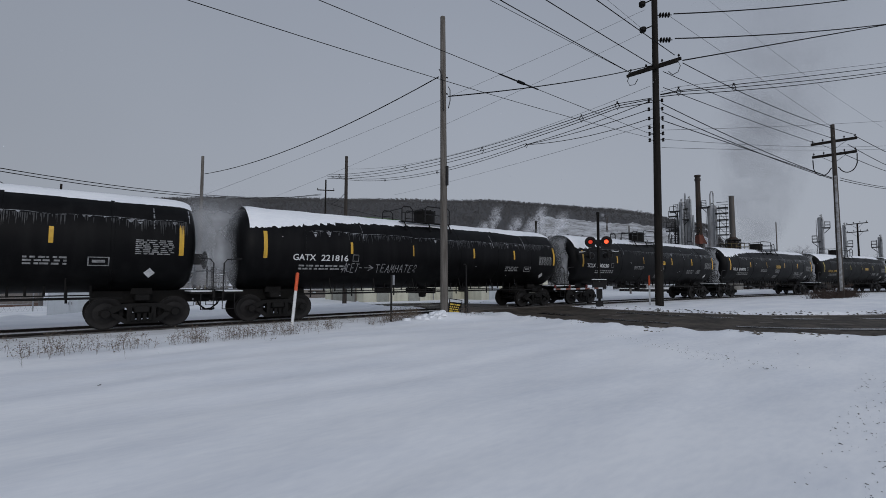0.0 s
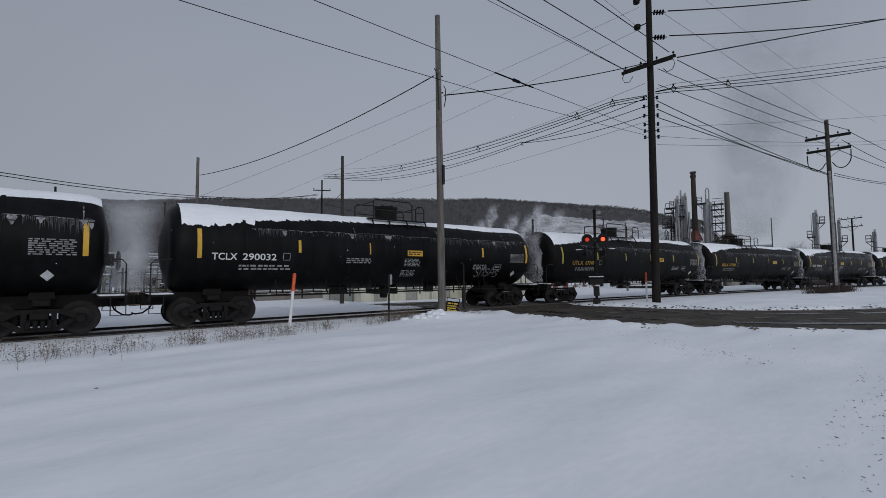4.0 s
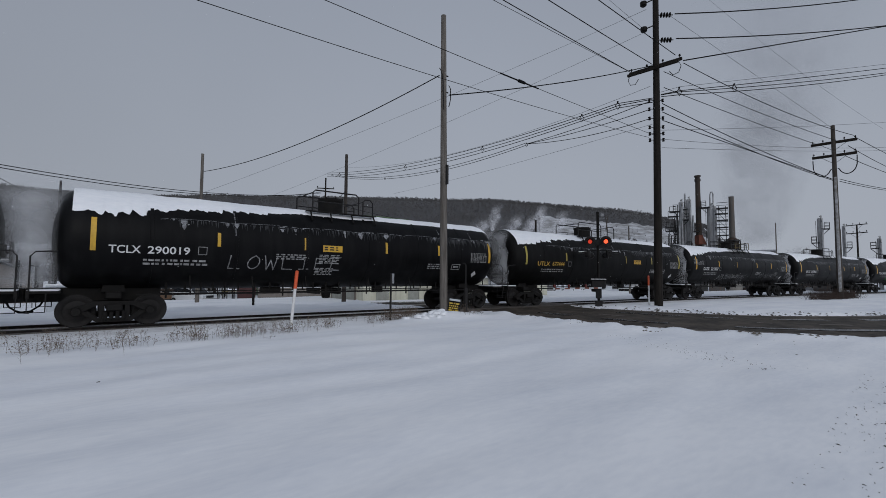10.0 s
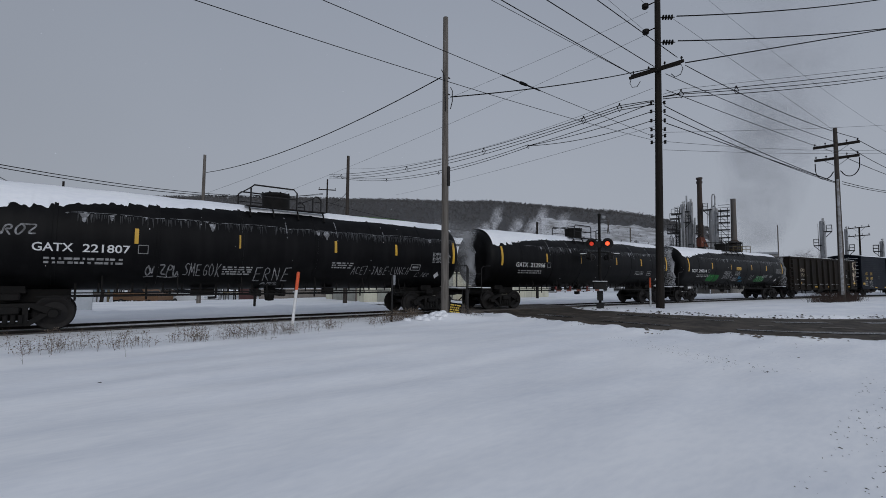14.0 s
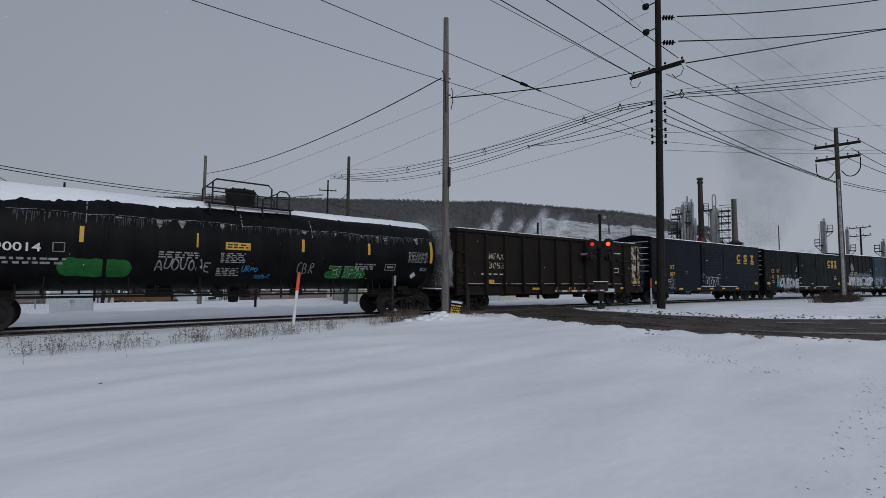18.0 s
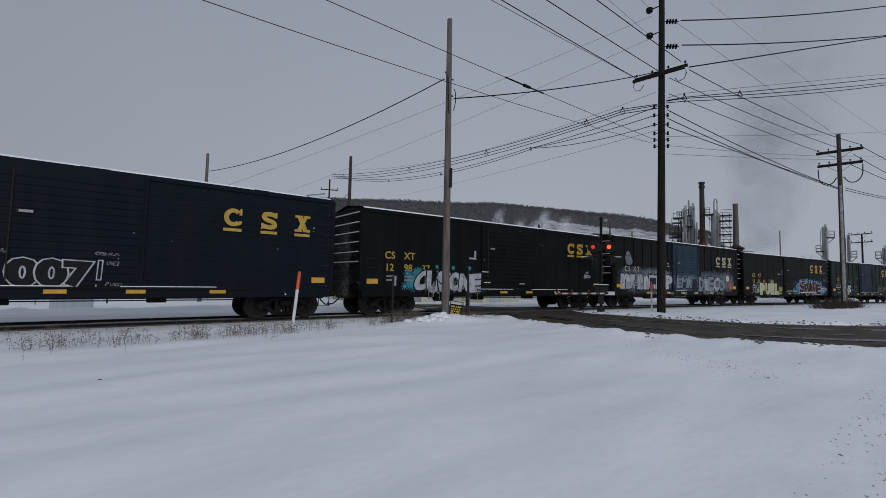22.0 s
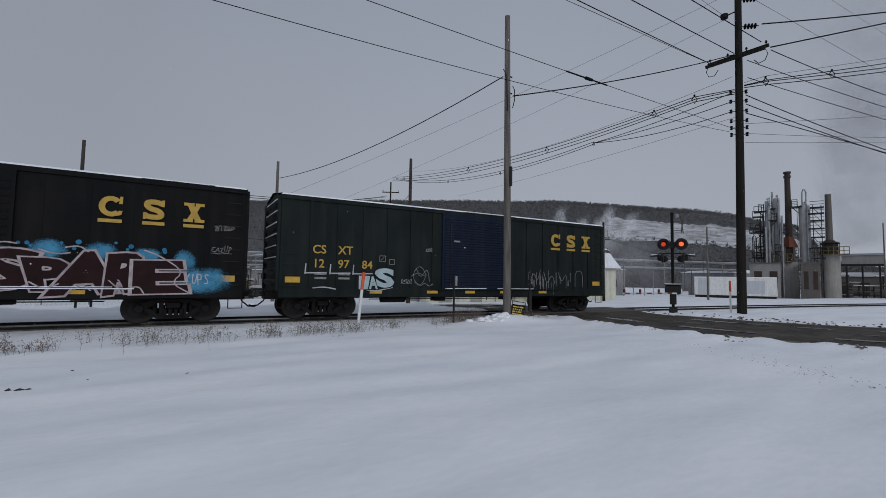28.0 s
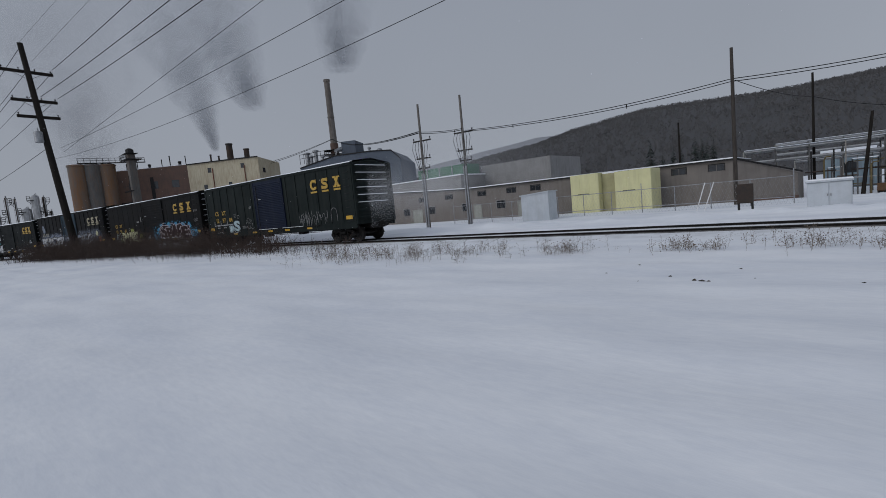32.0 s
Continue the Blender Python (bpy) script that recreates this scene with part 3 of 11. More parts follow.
def height(x, y):
    """The ground's height: drifted snow, a cleared road, the shallow railway bed and a lower yard beyond it."""
    z = drop(y)
    if abs(x) < 120 and -60 < y < 60:
        z += 0.05 * noise.noise((x * 0.16, y * 0.3, 0)) + 0.05 * noise.noise((x * 0.4 + y * 0.3, y * 1.3 - x * 0.25, 3))
        z += 0.012 * noise.noise((x * 2.6, y * 3.1, 7))
        z += 0.3 * math.exp(-((x - 11.3) / 1.6) ** 2 - ((y - 13.5) / 0.75) ** 2) 
        z += 0.3 * math.exp(-((from_track(x, y) - 5.6) / 1.15) ** 2) * max(0.15, 0.7 + 0.7 * noise.noise((x * 0.35, 1, 5)) + 0.35 * noise.noise((x * 1.7, y, 5))) * smoothstep(15.5, 12.0, x)
        bed = smoothstep(2.7, 1.7, abs(from_track(x, y)))
        z = z * (1 - bed) - 0.1 * bed
        d = np.hypot(ROAD_PTS[:, 0] - x, ROAD_PTS[:, 1] - y) - ROAD_PTS[:, 2]
        k = float(d.min())
        z += 0.13 * math.exp(-((k - 0.45) / 0.4) ** 2) * (0.5 + abs(noise.noise((x * 1.3, y * 1.3, 11))))
        z -= 0.5 * smoothstep(44, 50, y) * smoothstep(66, 60, y) * smoothstep(-1, 2.5, x) * smoothstep(20, 15, x)
        cut = smoothstep(0.35, -0.15, k)
        z = z * (1 - cut) + (drop(y) - 0.05) * cut
    return z


def spread(fine0, fine1, step, far, growth=1.35):
    a = list(np.arange(fine0, fine1 + step / 2, step))
    s = step
    lo, hi = [fine0], [a[-1]]
    while hi[-1] < far or lo[-1] > -far:
        s *= growth
        hi.append(hi[-1] + s), lo.append(lo[-1] - s)
    return sorted(lo[1:]) + a + hi[1:]


gx, gy = spread(-16, 27, 0.26, 3200), spread(1.5, 26, 0.26, 3200)
ground = Shape()
ground.v = [(x, y, height(x, y)) for y in gy for x in gx]
nx = len(gx)
ground.f = [(j * nx + i, j * nx + i + 1, j * nx + nx + i + 1, j * nx + nx + i) for j in range(len(gy) - 1) for i in range(nx - 1)]
tagged(part("ground", ground, SNOW, smooth=180), "wind-drifted snow over flat open ground", "snow", kind="structure")

road = Shape()
road_cols = 9
for i, (x, y, h) in enumerate(ROAD_PTS):
    a, b = ROAD_PTS[max(i - 1, 0)], ROAD_PTS[min(i + 1, len(ROAD_PTS) - 1)]
    t = Vector((b[0] - a[0], b[1] - a[1])).normalized()
    for k in range(road_cols):
        u = k / (road_cols - 1) * 2 - 1
        w = h * (u + (0.07 * noise.noise((x * 0.9, y * 0.9, u * 3)) if abs(u) > 0.9 else 0))
        px, py = x + t.y * w, y - t.x * w
        rut = -0.012 * (math.exp(-((abs(u) - 0.45) / 0.16) ** 2))
        near_track = smoothstep(3.2, 1.2, abs(from_track(px, py)))
        road.v.append((px, py, (drop(py) - 0.018 + 0.02 * (1 - u * u) + rut) * (1 - near_track) + (RAIL_Z - 0.012) * near_track))
road.f = [(i * road_cols + k, i * road_cols + k + 1, i * road_cols + road_cols + k + 1, i * road_cols + road_cols + k)
          for i in range(len(ROAD_PTS) - 1) for k in range(road_cols - 1)]
tagged(part("road", road, ROAD, smooth=180), "wet slushy dark road crossing the railway", "road", kind="structure")

def road_strip(u, width, seed, breaks, lift=0.006):
    """A band along the road at u across it (-1 to 1), with uneven edges and gaps."""
    s, m, row = Shape(), len(ROAD_PTS), []
    for i, (x, y, h) in enumerate(ROAD_PTS):
        a, c = ROAD_PTS[max(i - 1, 0)], ROAD_PTS[min(i + 1, m - 1)]
        t = Vector((c[0] - a[0], c[1] - a[1])).normalized()
        w = width * (0.6 + 0.9 * abs(noise.noise((i * 0.35, seed, 1))))
        mid = h * u + 0.25 * noise.noise((i * 0.12, seed, 5))
        near_track = smoothstep(3.2, 1.2, abs(from_track(x, y)))
        if near_track > 0 or noise.noise((i * 0.22, seed, 9)) < breaks:
            row.append(None)
            continue
        z = drop(y) - 0.018 + 0.02 * (1 - u * u) + lift
        row.append([(x + t.y * (mid + k), y - t.x * (mid + k), z + (0.0 if k else lift)) for k in (-w, 0.0, w)])
    for p, q in zip(row, row[1:]):
        if p and q:
            s.add(p + q, [(0, 1, 4, 3), (1, 2, 5, 4)])
    return s


for u, w, sd, br in ((-0.5, 0.3, 1, -0.15), (0.45, 0.3, 3, -0.15)):
    tagged(part("tyre_track", road_strip(u, w, sd, br, 0.004), WET, smooth=0), "dark wet tyre track on the slushy road", "tyre track", "tyre tracks", "structure")
for u, w, sd, br in ((-0.97, 0.34, 5, -0.5), (0.03, 0.22, 7, 0.1), (0.95, 0.4, 9, -0.5)):
    tagged(part("slush_ridge", road_strip(u, w, sd, br, 0.012), SLUSH, smooth=60), "low brown slush ridge along the road", "slush", "slush ridges", "structure")
slush = Shape()
rnd = random.Random(5)
for i in range(1500):
    k = rnd.randrange(14, 74)
    q = ROAD_PTS[k]
    a, c = ROAD_PTS[k - 1], ROAD_PTS[k + 1]
    t = Vector((c[0] - a[0], c[1] - a[1])).normalized()
    side = rnd.choice((1, 1, 1, -1))
    clump = noise.noise((k * 0.5, side, 3))
    off = side * (q[2] + 0.1 + rnd.gauss(0, 0.22) + (0.35 * abs(rnd.gauss(0, 1)) if clump > 0.1 else 0))
    x, y = q[0] + t.y * off + rnd.uniform(-0.3, 0.3) * t.x, q[1] - t.x * off + rnd.uniform(-0.3, 0.3) * t.y
    if abs(from_track(x, y)) < 2.2 or rnd.random() < 0.4 - clump:
        continue
    s = rnd.uniform(0.012, 0.06) * (1.3 if clump > 0.15 else 0.8)
    z = height(x, y)
    r = [s * rnd.uniform(0.6, 1.4) for _ in range(6)]
    slush.add([(x + r[n_] * math.cos(n_ * 1.047), y + r[n_] * math.sin(n_ * 1.047), z - 0.004) for n_ in range(6)] + [(x + 0.3 * s, y, z + s * 0.5), (x - 0.3 * s, y, z + s * 0.42)], [(0, 1, 6), (1, 2, 6), (2, 7, 6), (2, 3, 7), (3, 4, 7), (4, 5, 7), (5, 6, 7), (5, 0, 6)])
tagged(part("slush_lumps", slush, SLUSH, smooth=0), "brown slush lumps thrown along the road edge", "slush", kind="stuff")

crumbs = Shape()
for i in range(620):
    x = rnd.uniform(3.8, 10.8)
    y = rnd.uniform(0.45, 0.74 + 0.08 * x)
    if rnd.random() < 0.3:
        y = rnd.uniform(2.6, 6.8)
        x = 8.55 + 0.46 * y + rnd.gauss(0, 0.3)
    elif rnd.random() < 0.12:
        x, y = rnd.uniform(9.5, 14.5), rnd.uniform(2.0, 6.0)
    if y < 0.3:
        continue
    s, far = rnd.uniform(0.0035, 0.011) * (1 + 0.6 * (rnd.random() < 0.2)), rnd.uniform(1.0, 2.6)
    a, z = rnd.gauss(0.7, 0.6), height(x, y)
    u, w = (math.cos(a) * s * far, math.sin(a) * s * far), (-math.sin(a) * s * 0.7, math.cos(a) * s * 0.7)
    crumbs.add([(x + u[0], y + u[1], z), (x + w[0], y + w[1], z), (x - u[0], y - u[1], z), (x - w[0], y - w[1], z), (x + 0.3 * u[0], y + 0.3 * u[1], z + s * 0.7), (x - 0.4 * u[0], y - 0.4 * u[1], z + s * 0.55)], [(0, 1, 4), (1, 5, 4), (1, 2, 5), (2, 3, 5), (3, 4, 5), (3, 0, 4)])
for i in range(1300):
    k = rnd.randint(18, len(ROAD_PTS) - 12)
    p0, p1, side = ROAD_PTS[k], ROAD_PTS[k + 1], -1 if rnd.random() < 0.8 else 1
    t_ = rnd.random()
    dx, dy = p1[0] - p0[0], p1[1] - p0[1]
    ln = math.hypot(dx, dy)
    off = side * (p0[2] + abs(rnd.gauss(0.05, 0.22)) - 0.1)
    x, y = p0[0] + dx * t_ - dy / ln * off, p0[1] + dy * t_ + dx / ln * off
    s, z, a = rnd.uniform(0.02, 0.075), height(x, y), rnd.uniform(0, 3.14)
    u, w = (math.cos(a) * s * 1.6, math.sin(a) * s * 1.6), (-math.sin(a) * s * 0.8, math.cos(a) * s * 0.8)
    crumbs.add([(x + u[0], y + u[1], z), (x + w[0], y + w[1], z), (x - u[0], y - u[1], z), (x - w[0], y - w[1], z), (x, y, z + s * 0.7)], [(0, 1, 4), (1, 2, 4), (2, 3, 4), (3, 0, 4)])
tagged(part("dirt_crumbs", crumbs, ROAD, smooth=60), "dark dirt crumbs scattered on trodden snow", "dirt", kind="stuff")

bank = sweep([(-2.35, -0.07), (-1.6, -0.04), (-1.05, -0.045), (-0.6, 0.0), (0.6, 0.0), (1.05, -0.04), (1.6, -0.02), (2.35, -0.07), (1.2, -0.3), (-1.2, -0.3)], -230, 230, 1.0, 0.04)
tagged(part("railway_bed", bank, PACKED, smooth=60), "snow-filled railway bed between and beside the rails", "railway bed", kind="structure")
WEB = [(-0.075, -0.1), (0.075, -0.1), (0.075, -0.085), (0.015, -0.06), (0.012, 0.03), (0.036, 0.045), (0.036, 0.072), (-0.036, 0.072), (-0.036, 0.045), (-0.012, 0.03), (-0.015, -0.06), (-0.075, -0.085)]
for y in (-0.7525, 0.7525):
    rail = thing("rail", "dark steel rail curving along the snowy bed", "rail", kind="structure")
    part("rail_web", sweep([(y + p, q) for p, q in WEB], -230, 230), RAIL, rail, smooth=0)
    part("rail_head", sweep([(y - 0.034, 0.072), (y + 0.034, 0.072), (y + 0.028, 0.08), (y - 0.028, 0.08)], -230, 230), RAIL_TOP, rail, "worn running surface", smooth=0)
    part("railside_grit", sweep([(y - 0.16, -0.06), (y + 0.13, -0.02), (y + 0.08, 0.02), (y - 0.1, -0.01)], -230, 230, 0.5, 0.03), BALLAST, rail, "dark grit and cinders beside the rail", smooth=0)
crossing = thing("crossing_panel", "worn timber planks between the rails at the road crossing", "crossing panel", pose(*on_track(18.4), 0, 0, track_turn(18.4)), kind="structure")
for y in (-1.35, -1.05, -0.42, -0.14, 0.14, 0.42, 1.05, 1.35):
    part("plank", Shape().box(-4.3, 4.3, y - 0.13, y + 0.13, -0.06, RAIL_Z - 0.004, 0.01), TIMBER, crossing)
siding = thing("siding_rail", "half-buried rusty siding rail in snow", "rail", (0, 26.4, 0), kind="structure")
part("rail_web", Shape().prism([(-0.03, -0.4), (0.03, -0.4), (0.03, -0.16), (-0.03, -0.16)], -7, 6), RAIL, siding, smooth=0)

# ---- freight cars ----
R_TANK, Z_TANK, HALF_TANK = 1.5, 2.57, 8.3


def on_tank(angle, r=R_TANK):
    """Near side of the barrel: angle in degrees above its middle line."""
    return -r * math.cos(radians(angle)), Z_TANK + r * math.sin(radians(angle))


def barrel_patch(x0, x1, z0, z1, lift=0.004):
    s, n = Shape(), 6
    for i in range(n + 1):
        z = z0 + (z1 - z0) * i / n
        y = -math.sqrt(max(0.01, (R_TANK + lift) ** 2 - (z - Z_TANK) ** 2))
        s.v += [(x0, y, z), (x1, y, z)]
    s.f = [(2 * i, 2 * i + 1, 2 * i + 3, 2 * i + 2) for i in range(n)]
    return s


def barrel_text(text, size, material, parent, x, z, width=None, name="lettering", bold=0.012):
    mid = z + size * 0.35
    a = math.degrees(math.asin((mid - Z_TANK) / R_TANK))
    y, zz = on_tank(a, R_TANK + 0.012)
    up = Vector((0, -math.sin(radians(-a)), math.cos(radians(a)))) * size * 0.35
    return lettering(text, size, material, parent, x, y - up.y, zz - up.z, name, 1.0, width, a, bold)


def fine_print(x, z, w, h, rows, seed, lift=0.006):
    """Rows of short bars: print too small to read."""
    r, s = random.Random(seed), Shape()
    for i in range(rows):
        zz = z + h - (i + 0.5) * h / rows
        x0 = x
        while x0 < x + w - 0.05:
            ln = r.uniform(0.05, 0.2)
            x1 = min(x + w, x0 + ln)
            y = -math.sqrt((R_TANK + lift) ** 2 - (zz - Z_TANK) ** 2)
            t = h / rows * 0.28
            y2 = -math.sqrt((R_TANK + lift) ** 2 - (zz + t - Z_TANK) ** 2)
            s.add([(x0, y, zz - t), (x1, y, zz - t), (x1, y2, zz + t), (x0, y2, zz + t)], [(0, 1, 2, 3)])
            x0 = x1 + r.uniform(0.02, 0.09)
    return s


WHEEL_R = 0.457
shared = {}


def truck_meshes():
    """The pieces of a two-axle bogie, made once."""
    if shared:
        return shared
    ws = Shape()
    for y in (-0.75, 0.75):
        o = 1 if y > 0 else -1
        prof = [(y + o * 0.07, 0.12), (y + o * 0.05, 0.16), (y + o * 0.02, 0.3), (y + o * 0.06, 0.37), (y + o * 0.065, WHEEL_R - 0.01), (y + o * 0.055, WHEEL_R), (y - o * 0.045, WHEEL_R), (y - o * 0.05, WHEEL_R + 0.025), (y - o * 0.075, WHEEL_R + 0.02), (y - o * 0.06, 0.36), (y - o * 0.03, 0.16)]
        ws.lathe(prof, 28, "y")
    ws.tube((0, -0.95, 0), (0, 0.95, 0), 0.075, n=12)
    shared["wheelset"] = ws.mesh("wheelset")
    rim = Shape()
    for y in (-0.75, 0.75):
        o = 1 if y > 0 else -1
        rim.lathe([(y + o * 0.066, WHEEL_R - 0.035), (y + o * 0.068, WHEEL_R - 0.03), (y + o * 0.068, WHEEL_R - 0.006), (y + o * 0.066, WHEEL_R - 0.001)], 28, "y")
    shared["rim"] = rim.mesh("rim")
    sf = Shape()
    arch = [(-1.06, 0.4), (-1.06, 0.54), (-0.85, 0.62), (-0.45, 0.74), (0.45, 0.74), (0.85, 0.62), (1.06, 0.54), (1.06, 0.4), (0.78, 0.43), (0.42, 0.62), (-0.42, 0.62), (-0.78, 0.43)]
    sf.slab(arch, -0.06, 0.06)
    sf.slab([(-0.8, 0.43), (-0.62, 0.46), (-0.34, 0.25), (0.34, 0.25), (0.62, 0.46), (0.8, 0.43), (0.42, 0.14), (-0.42, 0.14)][::-1], -0.05, 0.05)
    for sx in (-1, 1):
        sf.box(*sorted((sx * 0.25, sx * 0.37)), -0.07, 0.05, 0.2, 0.66)
    for x in (-0.22, -0.07, 0.08, 0.23):
        sf.tube((x, -0.085, 0.22), (x, -0.085, 0.44), 0.055, n=8)
    for x in (-0.889, 0.889):
        sf.lathe([(-0.14, 0.03), (-0.14, 0.11), (-0.1, 0.13), (0.02, 0.13)], 12, "y", (x, 0, WHEEL_R))
    shared["side_frame"] = sf.mesh("side_frame")
    bo = Shape().box(-0.2, 0.2, -1.15, 1.15, 0.46, 0.66, 0.03)
    bo.box(-0.85, 0.85, -0.08, 0.08, 0.3, 0.4).box(-0.62, -0.5, -0.8, 0.8, 0.34, 0.52).box(0.5, 0.62, -0.8, 0.8, 0.34, 0.52)
    bo.lathe([(0.62, 0.3), (0.78, 0.3), (0.8, 0.25)], 16, "z")
    shared["truck"] = bo.mesh("truck")
    cp = Shape().box(-0.75, 0.0, -0.11, 0.11, 0.78, 0.98, 0.02)
    cp.slab([(-0.14, 0.74), (0.13, 0.74), (0.16, 0.8), (0.16, 1.0), (0.1, 1.04), (-0.14, 1.04)], -0.17, 0.03)
    cp.box(0.0, 0.15, 0.05, 0.2, 0.76, 1.02, 0.03)
    shared["coupler"] = cp.mesh("coupler")
    hose = Shape().path([(-0.5, -0.25, 0.82), (-0.4, -0.27, 0.6), (-0.2, -0.25, 0.44), (0.0, -0.2, 0.42), (0.1, -0.15, 0.46)], 0.028)
    shared["air_hose"] = hose.mesh("air_hose")
    for k, m in (("wheelset", WHEEL), ("rim", TREAD), ("side_frame", IRON), ("truck", IRON), ("coupler", IRON), ("air_hose", CABLE)):
        shared[k].materials.append(m)
    return shared


def running_gear(car, truck_at, reach):
    """Bogies, couplers and hoses of a car; reach is half its coupled length."""
    g = truck_meshes()
    for sx in (-1, 1):
        t = part("truck", g["truck"], IRON, car, at=(sx * truck_at, 0, 0))
        for sy in (-1, 1):
            part("side_frame", g["side_frame"], IRON, t, at=pose(0, sy * 1.0, 0, 0, 0, 0 if sy < 0 else 180))
        for x in (-0.889, 0.889):
            w = part("wheelset", g["wheelset"], WHEEL, t, at=(x, 0, WHEEL_R))
            wheelsets.append((w, x))
        part("coupler", g["coupler"], IRON, car, at=pose(sx * reach, 0, 0, 0, 0, 0 if sx > 0 else 180))
        part("air_hose", g["air_hose"], CABLE, car, "black rubber brake hose", at=pose(sx * reach, 0, 0, 0, 0, 0 if sx > 0 else 180))


wheelsets, cars = [], []


def on_barrel(v, lift=0.006):
    """Lays points that stand at y in front of a plane onto the near side of the barrel."""
    return [(a, -math.sqrt((R_TANK + lift - b) ** 2 - (c - Z_TANK) ** 2), c) for a, b, c in v]


def strokes(parent, x0, x1, z0, z1, seed, material, y, letters=5, r=0.014, barrel=False, name="scrawl", label=""):
    """A scrawled tag: slanted looping pen lines, joined in places."""
    rn, s = random.Random(seed), Shape()
    w, h, last = (x1 - x0) / letters, z1 - z0, None
    for i in range(letters):
        key = rn.choice("sparenuolz7")
        lean, grow, low = rn.uniform(0.05, 0.3), rn.uniform(0.6, 1.0), rn.uniform(0.0, 0.2)
        pts = [(x0 + (i + 0.08 + 0.84 * px) * w + lean * pz * h * 0.4 + rn.uniform(-0.08, 0.08) * w, z0 + h * min(1.0, low + grow * pz * (1 - low) + rn.uniform(-0.05, 0.05))) for px, pz in STROKE_SHAPES[key]]
        if last and rn.random() < 0.35:
            pts = [last] + pts
        last = pts[-1]
        ribbon(s, rounded(pts, 2), r * 2, (0.0 if barrel else y) - 0.0003 * i)
    under = [(x0 + (x1 - x0) * q / 6, z0 - 0.04 * h + 0.05 * h * math.sin(q * 1.3 + seed)) for q in range(7)]
    if rn.random() < 0.4:
        ribbon(s, rounded(under, 1), r * 1.6, (0.0 if barrel else y) - 0.0003 * letters)
    if barrel:
        s.v = on_barrel(s.v)
    part(name, s, material, parent, label, smooth=0)["kind"] = "stuff"


glyphs = {}


def glyph(ch, fat):
    """The flat outline of one character, thickened by fat, in a box of 0 to 1."""
    if (ch, fat) not in glyphs:
        cu = bpy.data.curves.new("letters", "FONT")
        cu.body, cu.size, cu.offset, cu.resolution_u = ch, 1.0, fat, 3
        tmp = bpy.data.objects.new("letters", cu)
        scene.collection.objects.link(tmp)
        me = bpy.data.meshes.new_from_object(tmp.evaluated_get(bpy.context.evaluated_depsgraph_get()))
        v, f = [tuple(p.co[:2]) for p in me.vertices], [tuple(p.vertices) for p in me.polygons]
        bpy.data.objects.remove(tmp)
        bpy.data.curves.remove(cu)
        glyphs[ch, fat] = (v, f)
    return glyphs[ch, fat]


def bubble(parent, text, x0, x1, z0, z1, seed, fill, edge, y=-1.5, fat=0.07, rim=0.03, barrel=False, label="", wild=1.0, lap=0.12, shadow=None):
    """Sprayed letters: fat, leaning and overlapping, each with a rim; without a fill only the rim's line is left."""
    rn = random.Random(seed)
    outer, inner, deep = Shape(), Shape(), Shape()
    w = (x1 - x0) / len(text)
    for i, ch in enumerate(text):
        base = glyph(ch, fat)[0]
        xa, xb, za, zb = min(p[0] for p in base), max(p[0] for p in base), min(p[1] for p in base), max(p[1] for p in base)
        lean, turn = rn.uniform(-0.12, 0.22) * wild, rn.uniform(-0.1, 0.1) * wild
        lo, hi = z0 + rn.uniform(0, 0.1) * (z1 - z0) * wild, z1 - rn.uniform(0, 0.14) * (z1 - z0) * wild
        a, b = x0 + (i - lap) * w, x0 + (i + 1 + lap) * w
        swell = rn.uniform(-0.1, 0.16) * wild

        def place(p, yy):
            u, t = (p[0] - xa) / (xb - xa), (p[1] - za) / (zb - za)
            t += turn * (u - 0.5)
            u = 0.5 + (u - 0.5) * (1 + swell * (2 * t - 1)) + lean * (t - 0.5) * (hi - lo) / (b - a) * 1.5
            return (a + u * (b - a), yy, lo + t * (hi - lo))

        off = y - 0.0009 * i
        for shape_, extra, d in ((deep, rim, 0.0), (outer, rim, 0.0004), (inner, 0.0, 0.0007)):
            if shape_ is deep and not shadow or shape_ is inner and not fill:
                continue
            v, f = glyph(ch, round(fat + extra, 3))
            k = [place(p, off - d) for p in v]
            if shape_ is deep:
                k = [(p[0] + 0.07, p[1], p[2] - 0.05) for p in k]
            shape_.add(k, f)
    for shape_, m, nm in ((deep, shadow, "spray_shadow"), (outer, edge, "spray_outline"), (inner, fill, "spray_paint")):
        if shape_.v and m:
            if barrel:
                shape_.v = on_barrel(shape_.v)
            part(nm, shape_, m, parent, label if shape_ is inner else "", smooth=0)["kind"] = "stuff"


